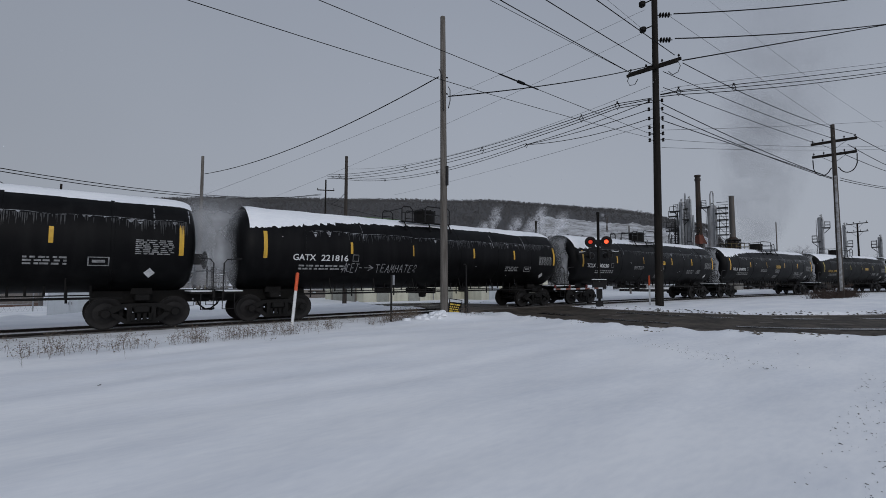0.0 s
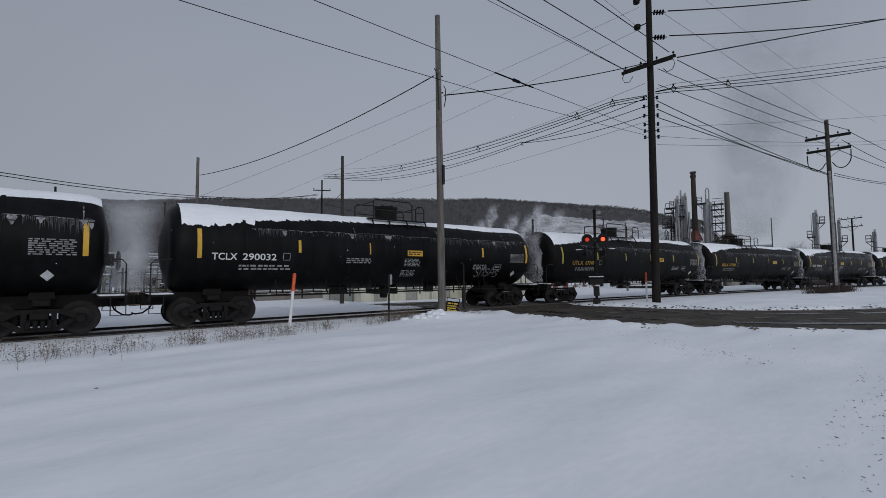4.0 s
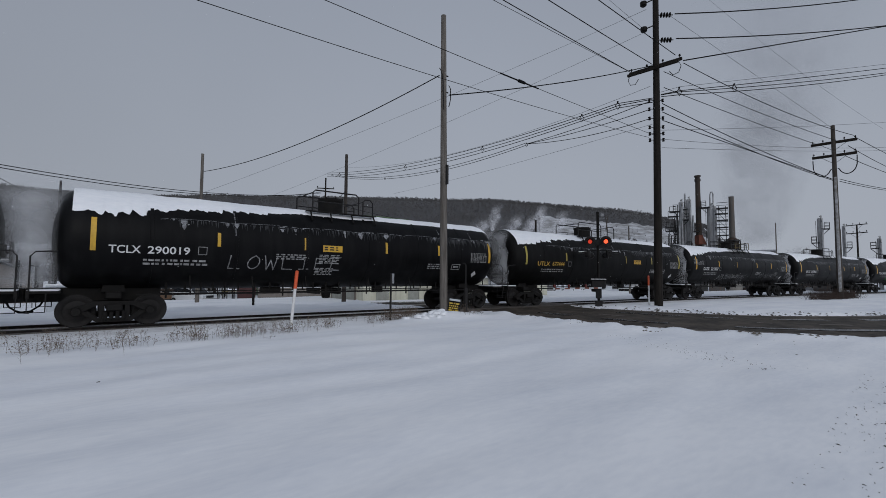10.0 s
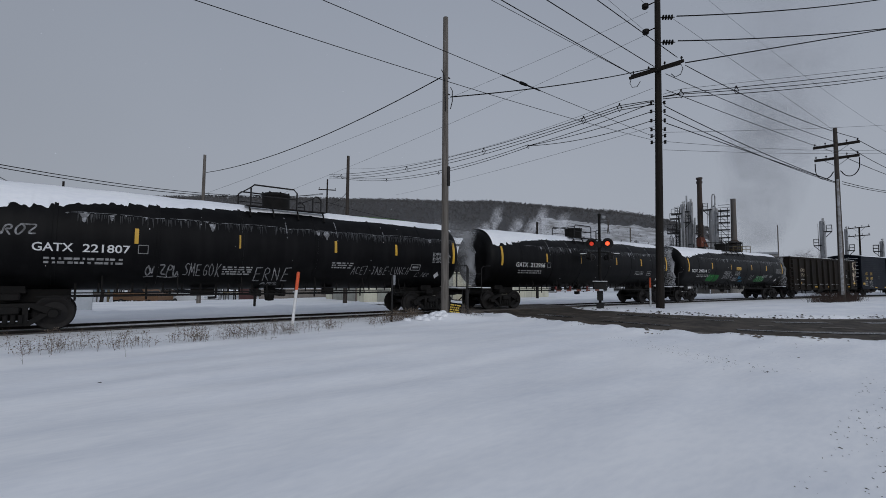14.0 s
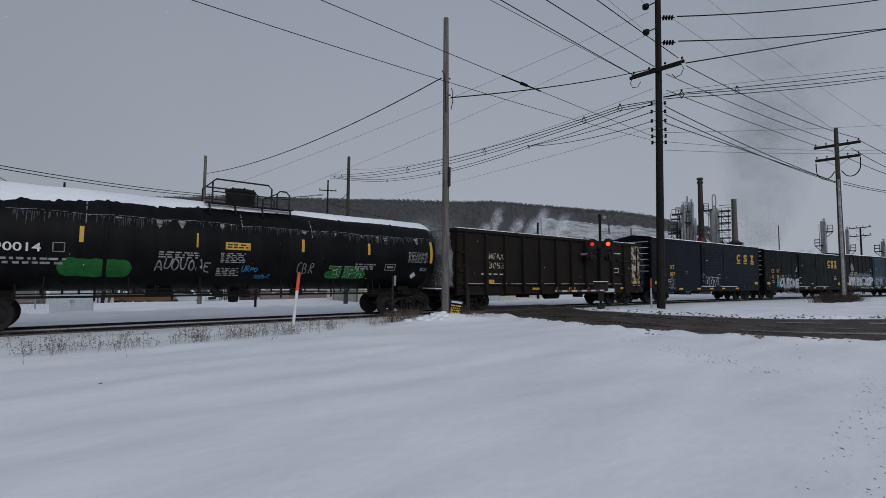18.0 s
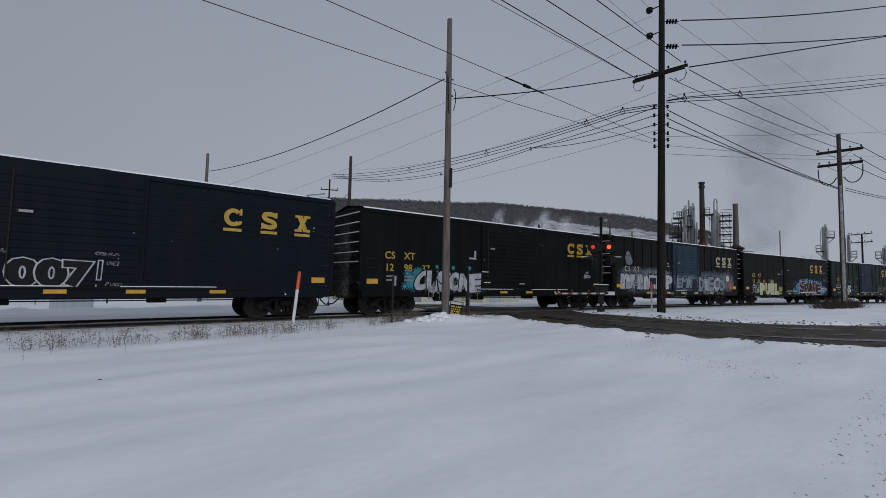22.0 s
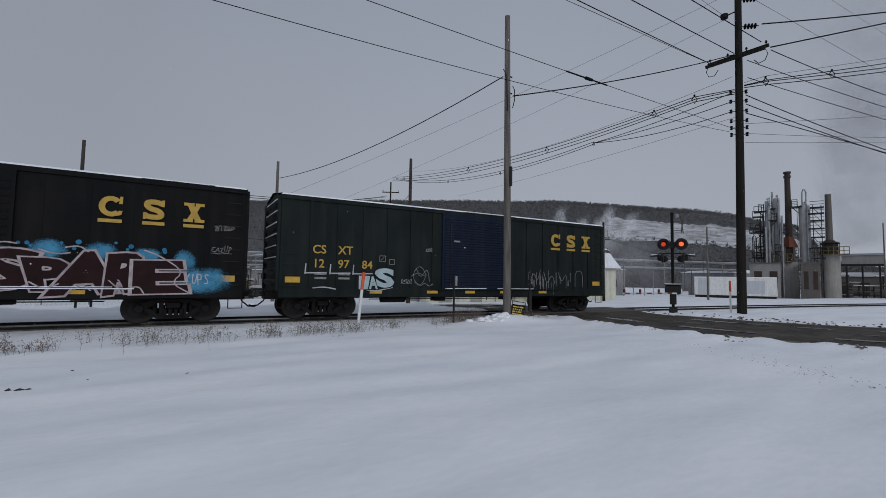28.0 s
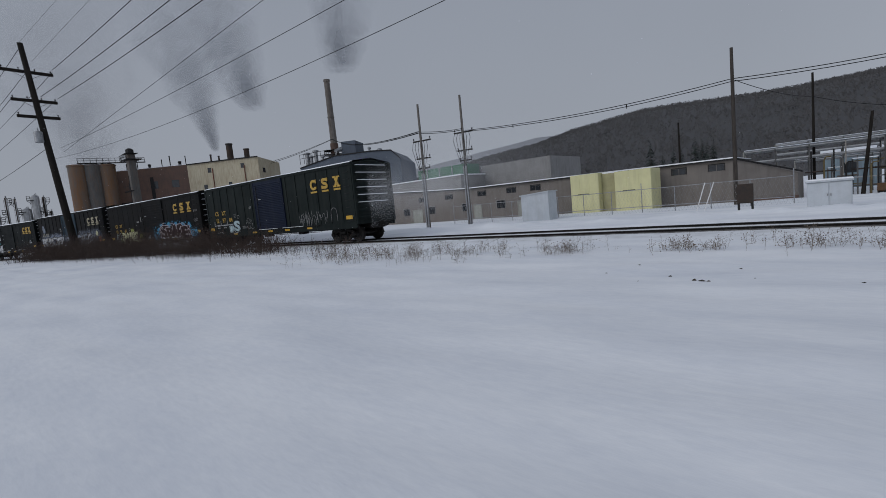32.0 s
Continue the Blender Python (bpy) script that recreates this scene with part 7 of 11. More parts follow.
def art_784(car, y):
    bubble(car, "IA", -5.02, -4.3, 1.05, 1.6, 81, SPRAY_TEAL, SPRAY_BLACK, y - 0.004, 0.04, 0.05, label="pale teal spray-painted letters", wild=0.9, lap=0.05)
    bubble(car, "S", -4.38, -3.64, 1.1, 1.98, 82, SPRAY_TEAL, SPRAY_BLACK, y - 0.004, 0.05, 0.04, label="pale teal spray-painted letter", wild=0.9, lap=0.02)
    for x in (-6.97, -6.1, -5.25):
        lines(car, [[(x, 1.95), (x - 0.02, 1.62)], [(x, 1.64), (x + 0.72, 1.66)]], 0.045, SPRAY_WHITE, y - 0.003, "spray_underline", curl=0)
    lines(car, [[(-6.7, 1.12), (-6.3, 1.16), (-5.9, 1.08)], [(-4.95, 1.1), (-4.4, 1.0), (-3.7, 1.15)]], 0.04, SPRAY_WHITE, y - 0.003)
    lines(car, [[(-4.24, 2.12), (-4.24, 2.34), (-4.0, 2.34), (-4.0, 2.12), (-4.24, 2.12)], [(-4.17, 2.18), (-4.07, 2.28)]], 0.02, LETTER_GREY, y - 0.003, "doodle", curl=0)
    strokes(car, -3.35, -2.88, 1.32, 1.5, 83, CHALK, y - 0.004, 5, 0.013)
    lines(car, [[(-2.55 + 0.3 * math.cos(q * 0.8) * (1 - 0.2 * (q % 2)), 1.62 + 0.38 * math.sin(q * 0.8)) for q in range(9)], [(-2.7, 1.9), (-2.5, 1.5), (-2.2, 1.95), (-2.1, 1.4)], [(-2.75, 1.35), (-2.5, 1.2), (-2.3, 1.35), (-2.1, 1.18), (-1.95, 1.3)], [(-2.9, 1.6), (-2.6, 1.75), (-2.3, 1.6)]], 0.022, CHALK, y - 0.004, "scrawl")
    strokes(car, -2.3, -2.0, 2.6, 2.75, 84, LETTER_GREY, y - 0.004, 3, 0.01)
    tears(car, 2.9, 5.6, 1.15, 2.05, 34, 85, FOG_PALE, y - 0.003, 0.09)
    tears(car, 2.9, 5.6, 1.15, 2.0, 26, 87, LETTER_GREY, y - 0.004, 0.03)
    lines(car, [[(3.0, 1.3), (3.3, 1.95), (3.5, 1.4), (3.7, 2.0)], [(3.9, 1.9), (4.1, 1.3), (4.4, 1.85), (4.6, 1.35)], [(4.8, 1.9), (5.0, 1.4), (5.3, 1.9), (5.4, 1.3)], [(5.9, 1.25), (5.9, 2.0), (6.4, 2.0), (6.4, 1.25)]], 0.022, LETTER_GREY, y - 0.005, "scrawl")


cars.append((gondola(), -185.15, -201.05))
cars.append((box_car(("136", "097"), NAVY_BOX, 12, "dark navy box car with yellow initials and white scrawls", ribs=False, extra=art_097, top=4.41, door_at=(-1.5, 1.75), mark_at=3.9, mark_gap=1.18, text_in=0.78, text_gap=1.2, half=7.72), -201.70, -218.10))
cars.append((box_car(("12", "98", "37"), SOOT_GREEN, 13, "near-black green box car with silver and blue spray paint", rib=0.012, extra=art_837, mark_at=4.7, mark_gap=0.81, text_in=0.98, door_at=(-1.62, 2.0)), -218.40, -235.30))
cars.append((box_car(tuple("142603"), GREY_BOX, 14, "sooty box car with dripping white spray paint", door=STEEL_BLUE, ribbed_door=True, extra=art_603, mark=("C S", "X T"), top=4.46, half=7.95, door_at=(-1.43, 1.87), mark_at=4.57, text_in=0.97, ink=INK_CREAM, text_ink=INK_CREAM), -235.35, -252.75))
cars.append((box_car(("12", "91", "55"), GREY_BOX, 15, "dark box car with cream, maroon and blue spray paint", extra=art_puel, rib=0.012, mark_at=4.25, half=8.12, mark_gap=1.05), -252.70, -270.20))
cars.append((box_car(("12", "97", "84"), GREEN_BOX, 16, "dark green ribbed box car with a blue sliding door", door=BLUE_BOX, ribbed_door=True, extra=art_784, mark_at=4.35, mark_gap=1.0, door_at=(-1.5, 1.6), text_in=1.09), -270.15, -287.05))
SPEED = 9.55


# ---- poles and wires ----
def pole(name, label, x, y, h, r, material, lean=(0.0, 0.0), z0=None, group="utility poles"):
    z = height(x, y) if z0 is None else z0
    p = thing(name, label, "utility pole", (x, y, z), group)
    s, n = Shape(), 9
    pts = []
    for i in range(n + 1):
        u = i / n
        pts.append((h - z) * u)
    k = 12
    for i, hz in enumerate(pts):
        u = i / n
        rr = r * (1 - 0.35 * u) * (1 + 0.03 * noise.noise((x, hz, 0)))
        s.v += [(lean[0] * u + rr * math.cos(6.283 * q / k), lean[1] * u + rr * math.sin(6.283 * q / k), hz - (0.3 if i == 0 else 0)) for q in range(k)]
    s.f = [(i * k + q, i * k + (q + 1) % k, i * k + k + (q + 1) % k, i * k + k + q) for i in range(n) for q in range(k)] + [tuple(range(n * k, n * k + k))]
    part("shaft", s, material, p)
    return p


def crossarm(p, z, length, heading, material=WOOD_DARK, pins=4, off=0.0, braces=True, size=0.06):
    """An arm with its braces and insulators on a pole; heading is the arm's own direction in degrees."""
    d = Vector((math.cos(radians(heading)), math.sin(radians(heading)), 0))
    q = Vector((-d.y, d.x, 0)) * off
    a, b = d * (-length / 2) + q, d * (length / 2) + q
    s = Shape()
    sd_ = Vector((-d.y, d.x, 0)) * size
    v = [a - sd_, b - sd_, b + sd_, a + sd_]
    s.add([(w.x, w.y, z - size) for w in v] + [(w.x, w.y, z + size) for w in v], [(0, 3, 2, 1), (4, 5, 6, 7), (0, 1, 5, 4), (1, 2, 6, 5), (2, 3, 7, 6), (3, 0, 4, 7)])
    arm = part("crossarm", s, material, p, smooth=0)
    if braces:
        br = Shape()
        for t in (-0.55, 0.55):
            e = d * (length / 2 * t) + q
            br.tube((e.x, e.y, z - size), (0, 0, z - 0.75), 0.016)
        part("brace", br, DARK_METAL, arm)
    for i in range(pins):
        t = (i / max(1, pins - 1) * 2 - 1) * 0.92
        e = d * (length / 2 * t) + q
        part("insulator", Shape().lathe([(z + size, 0.02), (z + size + 0.1, 0.025), (z + size + 0.11, 0.06), (z + size + 0.15, 0.07), (z + size + 0.17, 0.045), (z + size + 0.21, 0.05), (z + size + 0.24, 0.02)], 10, "z", (e.x, e.y, 0)), PORCELAIN, arm)


def wire(a, b, sag, r=0.012, material=CABLE, n=18, label="black overhead cable sagging between poles"):
    a, b, r = Vector(a), Vector(b), r * (1.28 if r > 0.013 else 0.95)
    pts = []
    for i in range(n + 1):
        t = i / n
        p = a.lerp(b, t)
        p.z -= sag * 4 * t * (1 - t)
        pts.append(p)
    w = part("overhead_wire", Shape().path(pts, r, 5), material)
    tagged(w, label, "overhead wire", "overhead wires", "structure")
    return pts


def spacers(pts, at, size=0.3):
    """Diamond spacers that hold a bundle of cables apart."""
    for i in at:
        p = pts[i]
        s = Shape().path([(p.x, p.y, p.z + size * 0.6), (p.x + size * 0.3, p.y - size * 0.3, p.z), (p.x, p.y, p.z - size * 0.7), (p.x - size * 0.3, p.y + size * 0.3, p.z), (p.x, p.y, p.z + size * 0.6)], 0.03, 5)
        s.lathe([(p.z + size * 0.6, 0.03), (p.z + size * 0.7, 0.07), (p.z + size * 0.85, 0.03)], 8, "z", (p.x, p.y, 0))
        sp = part("cable_spacer", s, PORCELAIN)
        tagged(sp, "dark insulating spacer clamped on a cable bundle", "cable spacer", "cable spacers")


NP = (11.74, 14.31)
near_pole = pole("utility_pole", "weathered grey wooden pole beside the crossing", *NP, 12.55, 0.165, WOOD_GREY, (-0.06, 0.05))
hard = Shape().path([(-0.28, 0.02, 10.15), (-0.22, -0.02, 10.0), (-0.17, -0.08, 9.6), (-0.14, -0.1, 8.4)], 0.02)
hard.path([(0.16, -0.05, 9.5), (0.28, -0.02, 9.4), (0.3, 0.0, 8.95), (0.19, -0.02, 8.6)], 0.02)
hard.tube((-0.16, 0, 9.2), (0.16, 0, 9.2), 0.03).tube((-0.16, 0, 9.9), (0.16, 0, 9.9), 0.03).box(-0.04, 0.06, -0.19, -0.12, 5.3, 6.1)
parts("pole_bracket", hard, DARK_METAL, near_pole)
DP = (27.08, 12.92)
dark_pole = pole("utility_pole", "tall dark creosoted pole carrying many cables", *DP, 21.5, 0.24, WOOD_DARK, (0.1, -0.2))
crossarm(dark_pole, 14.62, 3.1, -84, pins=4, off=0.22, braces=False, size=0.075)
crossarm(dark_pole, 14.34, 3.0, -84, pins=0, off=-0.22, braces=False, size=0.075)
jumpers = Shape()
for sy, sx in ((1.42, -0.2), (-1.42, 0.2)):
    jumpers.path([(sx, sy, 14.4), (sx, sy * 1.08, 14.1), (sx, sy * 0.98, 13.78), (sx, sy * 0.75, 13.72), (sx, sy * 0.6, 14.0)], 0.022, 5)
parts("jumper_cable", jumpers, CABLE, dark_pole, smooth=35)
for z in (12.39, 11.87, 11.3, 10.75, 10.35, 9.96):
    bolt = part("spool_bolt", Shape().tube((-0.3, 0.2, z), (0.3, -0.4, z), 0.022), DARK_METAL, dark_pole)
    for t in (-1, 1):
        part("spool_insulator", Shape().lathe([(-0.11, 0.04), (-0.08, 0.085), (0, 0.045), (0.08, 0.085), (0.11, 0.04)], 8, "z", (t * 0.27, -0.1 - t * 0.28, z)), PORCELAIN, bolt)
for z in (17.75, 16.17):
    b = Shape()
    for i in range(4):
        b.lathe([(0.3 + i * 0.17, 0.04), (0.34 + i * 0.17, 0.15), (0.38 + i * 0.17, 0.16), (0.42 + i * 0.17, 0.05)], 10, "x")
    b.tube((0.1, 0, 0), (1.05, 0, 0), 0.03)
    part("strain_insulator", b, PORCELAIN, dark_pole, at=pose(0.05, -0.15, z, 0, 0, -42))
for z in (18.7, 17.05):
    b = Shape().lathe([(-0.17, 0.1), (-0.1, 0.19), (0.12, 0.2), (0.17, 0.12)], 12, "z", (-0.1, 0.5, z)).tube((0.05, -0.1, z + 0.1), (-0.1, 0.5, z), 0.035)
    part("post_insulator", b, PORCELAIN, dark_pole)
FP = (49.47, 8.5)
far_pole = pole("utility_pole", "worn grey-brown wooden pole with two crossarms", *FP, 14.6, 0.22, WOOD_WORN)
crossarm(far_pole, 13.2, 3.0, -84, WOOD_DARK, 5, 0.15, size=0.1)
crossarm(far_pole, 12.08, 2.9, -84, WOOD_DARK, 5, 0.15, size=0.1)
loops = Shape()
for sgn in (-1, 1):
    loops.path([(0.1, sgn * (0.82 + 0.62 * math.cos(a * 0.2618)), 11.35 - 0.95 * math.sin(a * 0.2618) + (0.5 if a == 0 else 0)) for a in range(0, 11)] + [(0.1, sgn * 0.2, 10.95)], 0.04)
part("jumper_cable", loops, CABLE, far_pole)
rime = Shape()
for i in range(31):
    z = 0.6 + i * 0.32
    rr = 0.22 * (1 - 0.35 * z / 14.6) + 0.012
    for k in range(5):
        a = radians(168 + 14 * k + 7 * noise.noise((i * 0.7, k, 3)))
        rime.v.append((rr * math.cos(a), rr * math.sin(a), z))
rime.f = [(i * 5 + k, i * 5 + k + 1, i * 5 + k + 6, i * 5 + k + 5) for i in range(30) for k in range(4)]
part("wind_snow", rime, WIND_SNOW, far_pole, "snow blown onto one side of the shaft")
LP = (-55.2, 10.5)
lean_pole = pole("utility_pole", "leaning dark pole with three crossarms above brush", *LP, 19.8, 0.33, WOOD_DARK, (-0.2, -1.45))
for z, ln, k in ((17.33, 3.75, 4), (14.76, 3.3, 4), (13.3, 3.1, 2)):
    crossarm(lean_pole, z, ln, 95, WOOD_DARK, k, 0.2, z > 14, size=0.12)
for ch in lean_pole.children:
    if ch.name.startswith("crossarm"):
        zc = sum(v.co.z for v in ch.data.vertices) / len(ch.data.vertices)
        ch.location = (-0.2 * zc / 19.8, -1.45 * zc / 19.8, 0)
can = Shape().lathe([(0.0, 0.3), (0.05, 0.34), (0.95, 0.34), (1.02, 0.2)], 14, "z", (0.1, -1.35, 10.9)).lathe([(1.0, 0.05), (1.2, 0.07), (1.35, 0.03)], 8, "z", (0.1, -1.35, 10.9)).tube((0, -0.8, 11.4), (0.1, -1.35, 11.4), 0.06)
part("transformer", can, GALV, lean_pole, "grey can transformer")
B1 = [("utility_pole", "grey wooden pole behind the railway", 7.13, 36.57, 10.46), ("utility_pole", "grey wooden pole behind the railway", -4.99, 38.04, 10.4),
      ("utility_pole", "grey wooden pole in front of the cream building", 14.46, 28.32, 10.0), ("utility_pole", "slim pole with cable risers", -28.5, 31.61, 10.94), ("utility_pole", "slim pole with cable risers", -25.0, 33.4, 11.2),
      ("utility_pole", "dark wooden pole at the end of the cream building", 37.0, 30.2, 7.5), ("utility_pole", "distant dark wooden utility pole", 26.35, 57.55, 14.9), ("utility_pole", "distant dark wooden utility pole", -1.17, 62.0, 11.4), ("utility_pole", "distant dark wooden utility pole", -13.4, 60.0, 8.5), ("utility_pole", "leaning dark pole in the yard", 2.05, 50.0, 5.7), ("utility_pole", "dark wooden pole among the pipe racks", 8.3, 59.0, 10.3), ("utility_pole", "short dark pole among the pipe racks", 12.2, 54.0, 5.6),
      ("utility_pole", "distant pole with a crossarm", 12.5, 58.0, 9.0), ("utility_pole", "distant pole with a crossarm", 89.0, 13.1, 9.6)]
backs = []
for nm, lb, x, y, h in B1:
    p = pole(nm, lb, x, y, h, 0.15, WOOD_GREY if "slim" in lb or x == 7.13 else WOOD_WORN if "grey" in lb else WOOD_DARK, (0.62, 0.0) if "leaning" in lb else (0.0, 0.0))
    backs.append(p)
for p, z0 in ((backs[3], 8.0), (backs[4], 8.3)):
    crossarm(p, z0, 1.9, 10, WOOD_DARK, 3, 0.15, False)
    crossarm(p, z0 - 1.6, 1.5, 10, WOOD_DARK, 3, 0.15, False)
    crossarm(p, z0 - 2.5, 1.2, 10, WOOD_DARK, 2, 0.15, False)
    lp = Shape()
    for k in range(6):
        o = -0.75 + k * 0.3
        lp.path([(o, -0.15, z0), (o * 1.3, -0.25, z0 - 0.6), (o * 0.9, -0.25, z0 - 1.7), (o * 0.4, -0.18, z0 - 2.8), (0.1 * (k % 3) - 0.1, -0.18, z0 - 3.2)], 0.02, 5)
    part("cable_tails", lp, CABLE, p)
    part("riser_pipe", Shape().tube((-0.12, -0.17, 0), (-0.12, -0.17, z0 - 3.0), 0.07).tube((0.12, -0.17, 0), (0.12, -0.17, z0 - 3.0), 0.07), GALV, p, "galvanised cable risers")
crossarm(backs[6], 14.6, 2.3, -25, WOOD_DARK, 3, 0.1, False)
crossarm(backs[12], 9.4, 4.5, 0, WOOD_DARK, 0, 0.1, False)
crossarm(backs[13], 9.6, 3.0, 60, WOOD_DARK, 4, 0.1)
crossarm(backs[13], 8.4, 3.0, 60, WOOD_DARK, 4, 0.1)
crossarm(backs[5], 6.1, 2.0, 0, WOOD_DARK, 3, 0.1, False)
crossarm(backs[5], 5.0, 1.6, 0, WOOD_DARK, 3, 0.1, False)

def top(p, z):
    return (p.location.x, p.location.y, z)


# from the leaning pole past the near pole to the tall dark pole
wire((-55.05, 10.0, 9.43), (26.92, 13.23, 10.16), 1.86, 0.012, n=60)
wire((-54.94, 10.57, 10.44), (27.07, 12.92, 10.23), 0.7, 0.013, n=60)
wire((-54.91, 10.74, 10.06), (26.5, 14.06, 14.37), 0.0, 0.013, n=60)
wire((-54.86, 10.97, 14.97), (26.49, 14.09, 14.41), 0.92, 0.018, n=60)
wire((-55.08, 9.8, 15.09), (27.05, 12.97, 14.67), 1.02, 0.018, n=60)
wire((-54.87, 10.95, 17.61), (26.9, 11.53, 14.66), 0.73, 0.018, n=60)
wire((-55.11, 9.65, 18.27), (26.86, 13.35, 16.98), 0.0, 0.01, THIN_WIRE, n=60)
wire((-55.24, 8.9, 19.7), (26.83, 13.43, 18.87), 0.37, 0.01, THIN_WIRE, n=60)
# beyond the leaning pole
for y0, z0 in ((7.5, 17.5), (9.3, 17.5), (11.0, 17.5), (9.1, 19.6), (7.9, 14.95), (10.9, 14.95), (9.6, 10.4)):
    wire((-55.4, y0, z0), (-190, 4 + y0 - 9, z0 + 3), 1.5, 0.018)
wire((11.55, 14.45, 9.97), (7.28, 36.58, 9.18), 0.64, 0.017)
wire((11.86, 14.2, 9.13), (27.05, 12.97, 14.6), 0.2, 0.02)
sleeve_line = [(-54.94 + 82.01 * u, 10.57 + 2.35 * u, 10.44 - 0.21 * u - 2.8 * u * (1 - u)) for u in (0.8305, 0.838, 0.846, 0.853, 0.861)]
sleeve = part("cable_sleeve", Shape().path(sleeve_line, 0.03, 6), CABLE)
tagged(sleeve, "thick black splice sleeve on an overhead wire", "cable sleeve", kind="structure")
a, b = Vector(sleeve_line[2]), Vector(sleeve_line[3])
part("splice", Shape().tube(a.lerp(b, -0.2), a.lerp(b, 0.5), 0.07, 0.06, n=8), CABLE, sleeve)
# cable bundle from the tall pole to the distant pole behind the railway
for z0, z1, z2, sg in ((12.57, 12.74, 15.59, 1.11), (12.5, 12.59, 15.34, 1.2), (12.31, 12.44, 15.09, 1.29)):
    wire((27.04, 13.0, z0), (26.64, 15.05, z1), 0.0, 0.02, n=4)
    pts = wire((26.64, 15.05, z1), (26.54, 57.4, z2), sg, 0.02, n=48)
    if z1 == 12.59:
        spacers(pts, (0, 3, 14, 27, 44), 0.36)
wire((27.0, 13.07, 13.33), (28.49, 56.53, 16.56), 1.49, 0.012, THIN_WIRE, n=40)
JOIN = (27.0, 22.89, 11.94)
for z0, sg in ((12.39, 0.13), (11.89, 0.16), (11.32, 0.31)):
    wire((26.97, 13.12, z0), JOIN, sg, 0.018)
for z0, z1, sg in ((12.03, 15.45, 1.34), (11.85, 15.3, 1.41)):
    pts = wire((27.0, 22.89, z0), (27.02, 57.24, z1), sg, 0.018, n=40)
spacers(pts, (0, 13, 24), 0.2)
wire((27.04, 13.0, 10.96), (40.81, 62.92, 15.28), 0.26, 0.012, THIN_WIRE)
# on the other side of the tall pole
wire((28.0, 11.97, 17.78), (57.98, 1.34, 27.16), 0.49, 0.03)
wire((28.0, 11.93, 16.2), (57.98, 1.45, 24.28), 0.39, 0.03)
wire((27.3, 11.25, 14.35), (57.98, 1.43, 24.4), 0.0, 0.03)
for z0, z1, z2, sg, r in ((12.86, 13.31, 20.73, 0.0, 0.012), (12.71, 13.06, 20.5, 0.09, 0.02), (12.68, 12.99, 20.17, 0.24, 0.02), (12.57, 12.81, 20.25, 0.41, 0.02)):
    wire((27.24, 12.57, z0), (28.37, 11.99, z1), 0.0, r, n=4)
    pts = wire((28.37, 11.99, z1), (57.98, 1.58, z2), sg, r, n=40)
    if z1 == 12.99:
        spacers(pts, (0, 6), 0.36)
for z0, p1, sg in ((12.14, (49.45, 8.62, 10.02), 0.24), (11.62, (49.45, 8.63, 9.93), 0.22), (11.1, (49.44, 8.7, 10.05), 0.0)):
    wire((27.26, 12.52, z0), p1, sg, 0.02)
for a, b, sg, r in (((27.45, 12.1, 17.57), (49.45, 8.64, 14.52), 0.01, 0.011), ((27.3, 11.25, 14.2), (49.68, 7.21, 13.5), 0.43, 0.018), ((27.31, 12.41, 14.1), (49.5, 8.33, 13.3), 0.21, 0.016), ((27.31, 12.42, 13.11), (49.26, 9.67, 13.25), 0.08, 0.016)):
    wire(a, b, sg, r, THIN_WIRE if r < 0.012 else CABLE)
for a, b, sg in (((49.53, 8.2, 9.99), (79.81, 5.47, 12.48), 0.36), ((49.52, 8.21, 9.8), (79.81, 5.48, 12.22), 0.3), ((49.69, 7.2, 13.4), (79.82, 5.38, 14.72), 0.09), ((49.62, 7.6, 12.72), (79.82, 5.43, 13.58), 0.32), ((49.59, 7.81, 11.9), (79.81, 5.44, 13.2), 0.22)):
    wire(a, b, sg, 0.02)
for z0, p1, sg in ((10.51, (74.97, 2.28, 19.58), 0.22), (9.96, (74.96, 2.42, 16.84), 0.63), (9.44, (74.96, 2.42, 16.19), 0.31)):
    wire((27.23, 12.59, z0), p1, sg, 0.013, THIN_WIRE)
wire((32.82, 12.17, 21.1), (59.64, 6.54, 15.99), 0.4, 0.008, THIN_WIRE)
for a, b in (((26.9, 13.2, 18.2), (8, 45, 8.5)), ((26.9, 13.2, 16.8), (16, 55, 10.0))):
    wire(a, b, 0.4, 0.01, THIN_WIRE)
# cables along the yard
for dz in (0.0, -0.12):
    wire((-102.6, 78.1, 22.2 + dz), (-109.1, 63.0, 16.8 + dz * 3), 0.3, 0.04)
    wire((-28.6, 31.5, 8.5 + dz), (-102.6, 78.1, 22.2 + dz), 1.3, 0.035)
    wire((-28.35, 31.57, 8.43 + dz), (-24.96, 33.31, 8.25 + dz), 0.1, 0.02)
for a, b, sg in (((-24.8, 33.43, 8.06), (-5.05, 37.98, 8.32), 0.43), ((-24.8, 33.43, 7.97), (-5.05, 37.98, 8.14), 0.46)):
    pts = wire(a, b, sg, 0.02)
    wire(b, (25.8, 57.7, 12.78 + (b[2] < 8.2) * 0.14), 1.03 + (b[2] < 8.2) * 0.15, 0.022)
spacers(pts, (4, 12), 0.2)
wire((-4.85, 38.03, 8.2), (-1.17, 62.0, 9.0), 0.3, 0.018)
wire((-1.17, 62.0, 9.0), (12.5, 58.0, 6.0), 1.0, 0.018)
wire((26.2, 57.6, 12.0), (14.46, 28.32, 7.5), 0.6, 0.016)
wire((26.2, 57.6, 11.8), (37, 30.2, 6.0), 0.8, 0.016)
wire((37, 30.2, 6.0), (90, 40, 6.5), 1.6, 0.03)


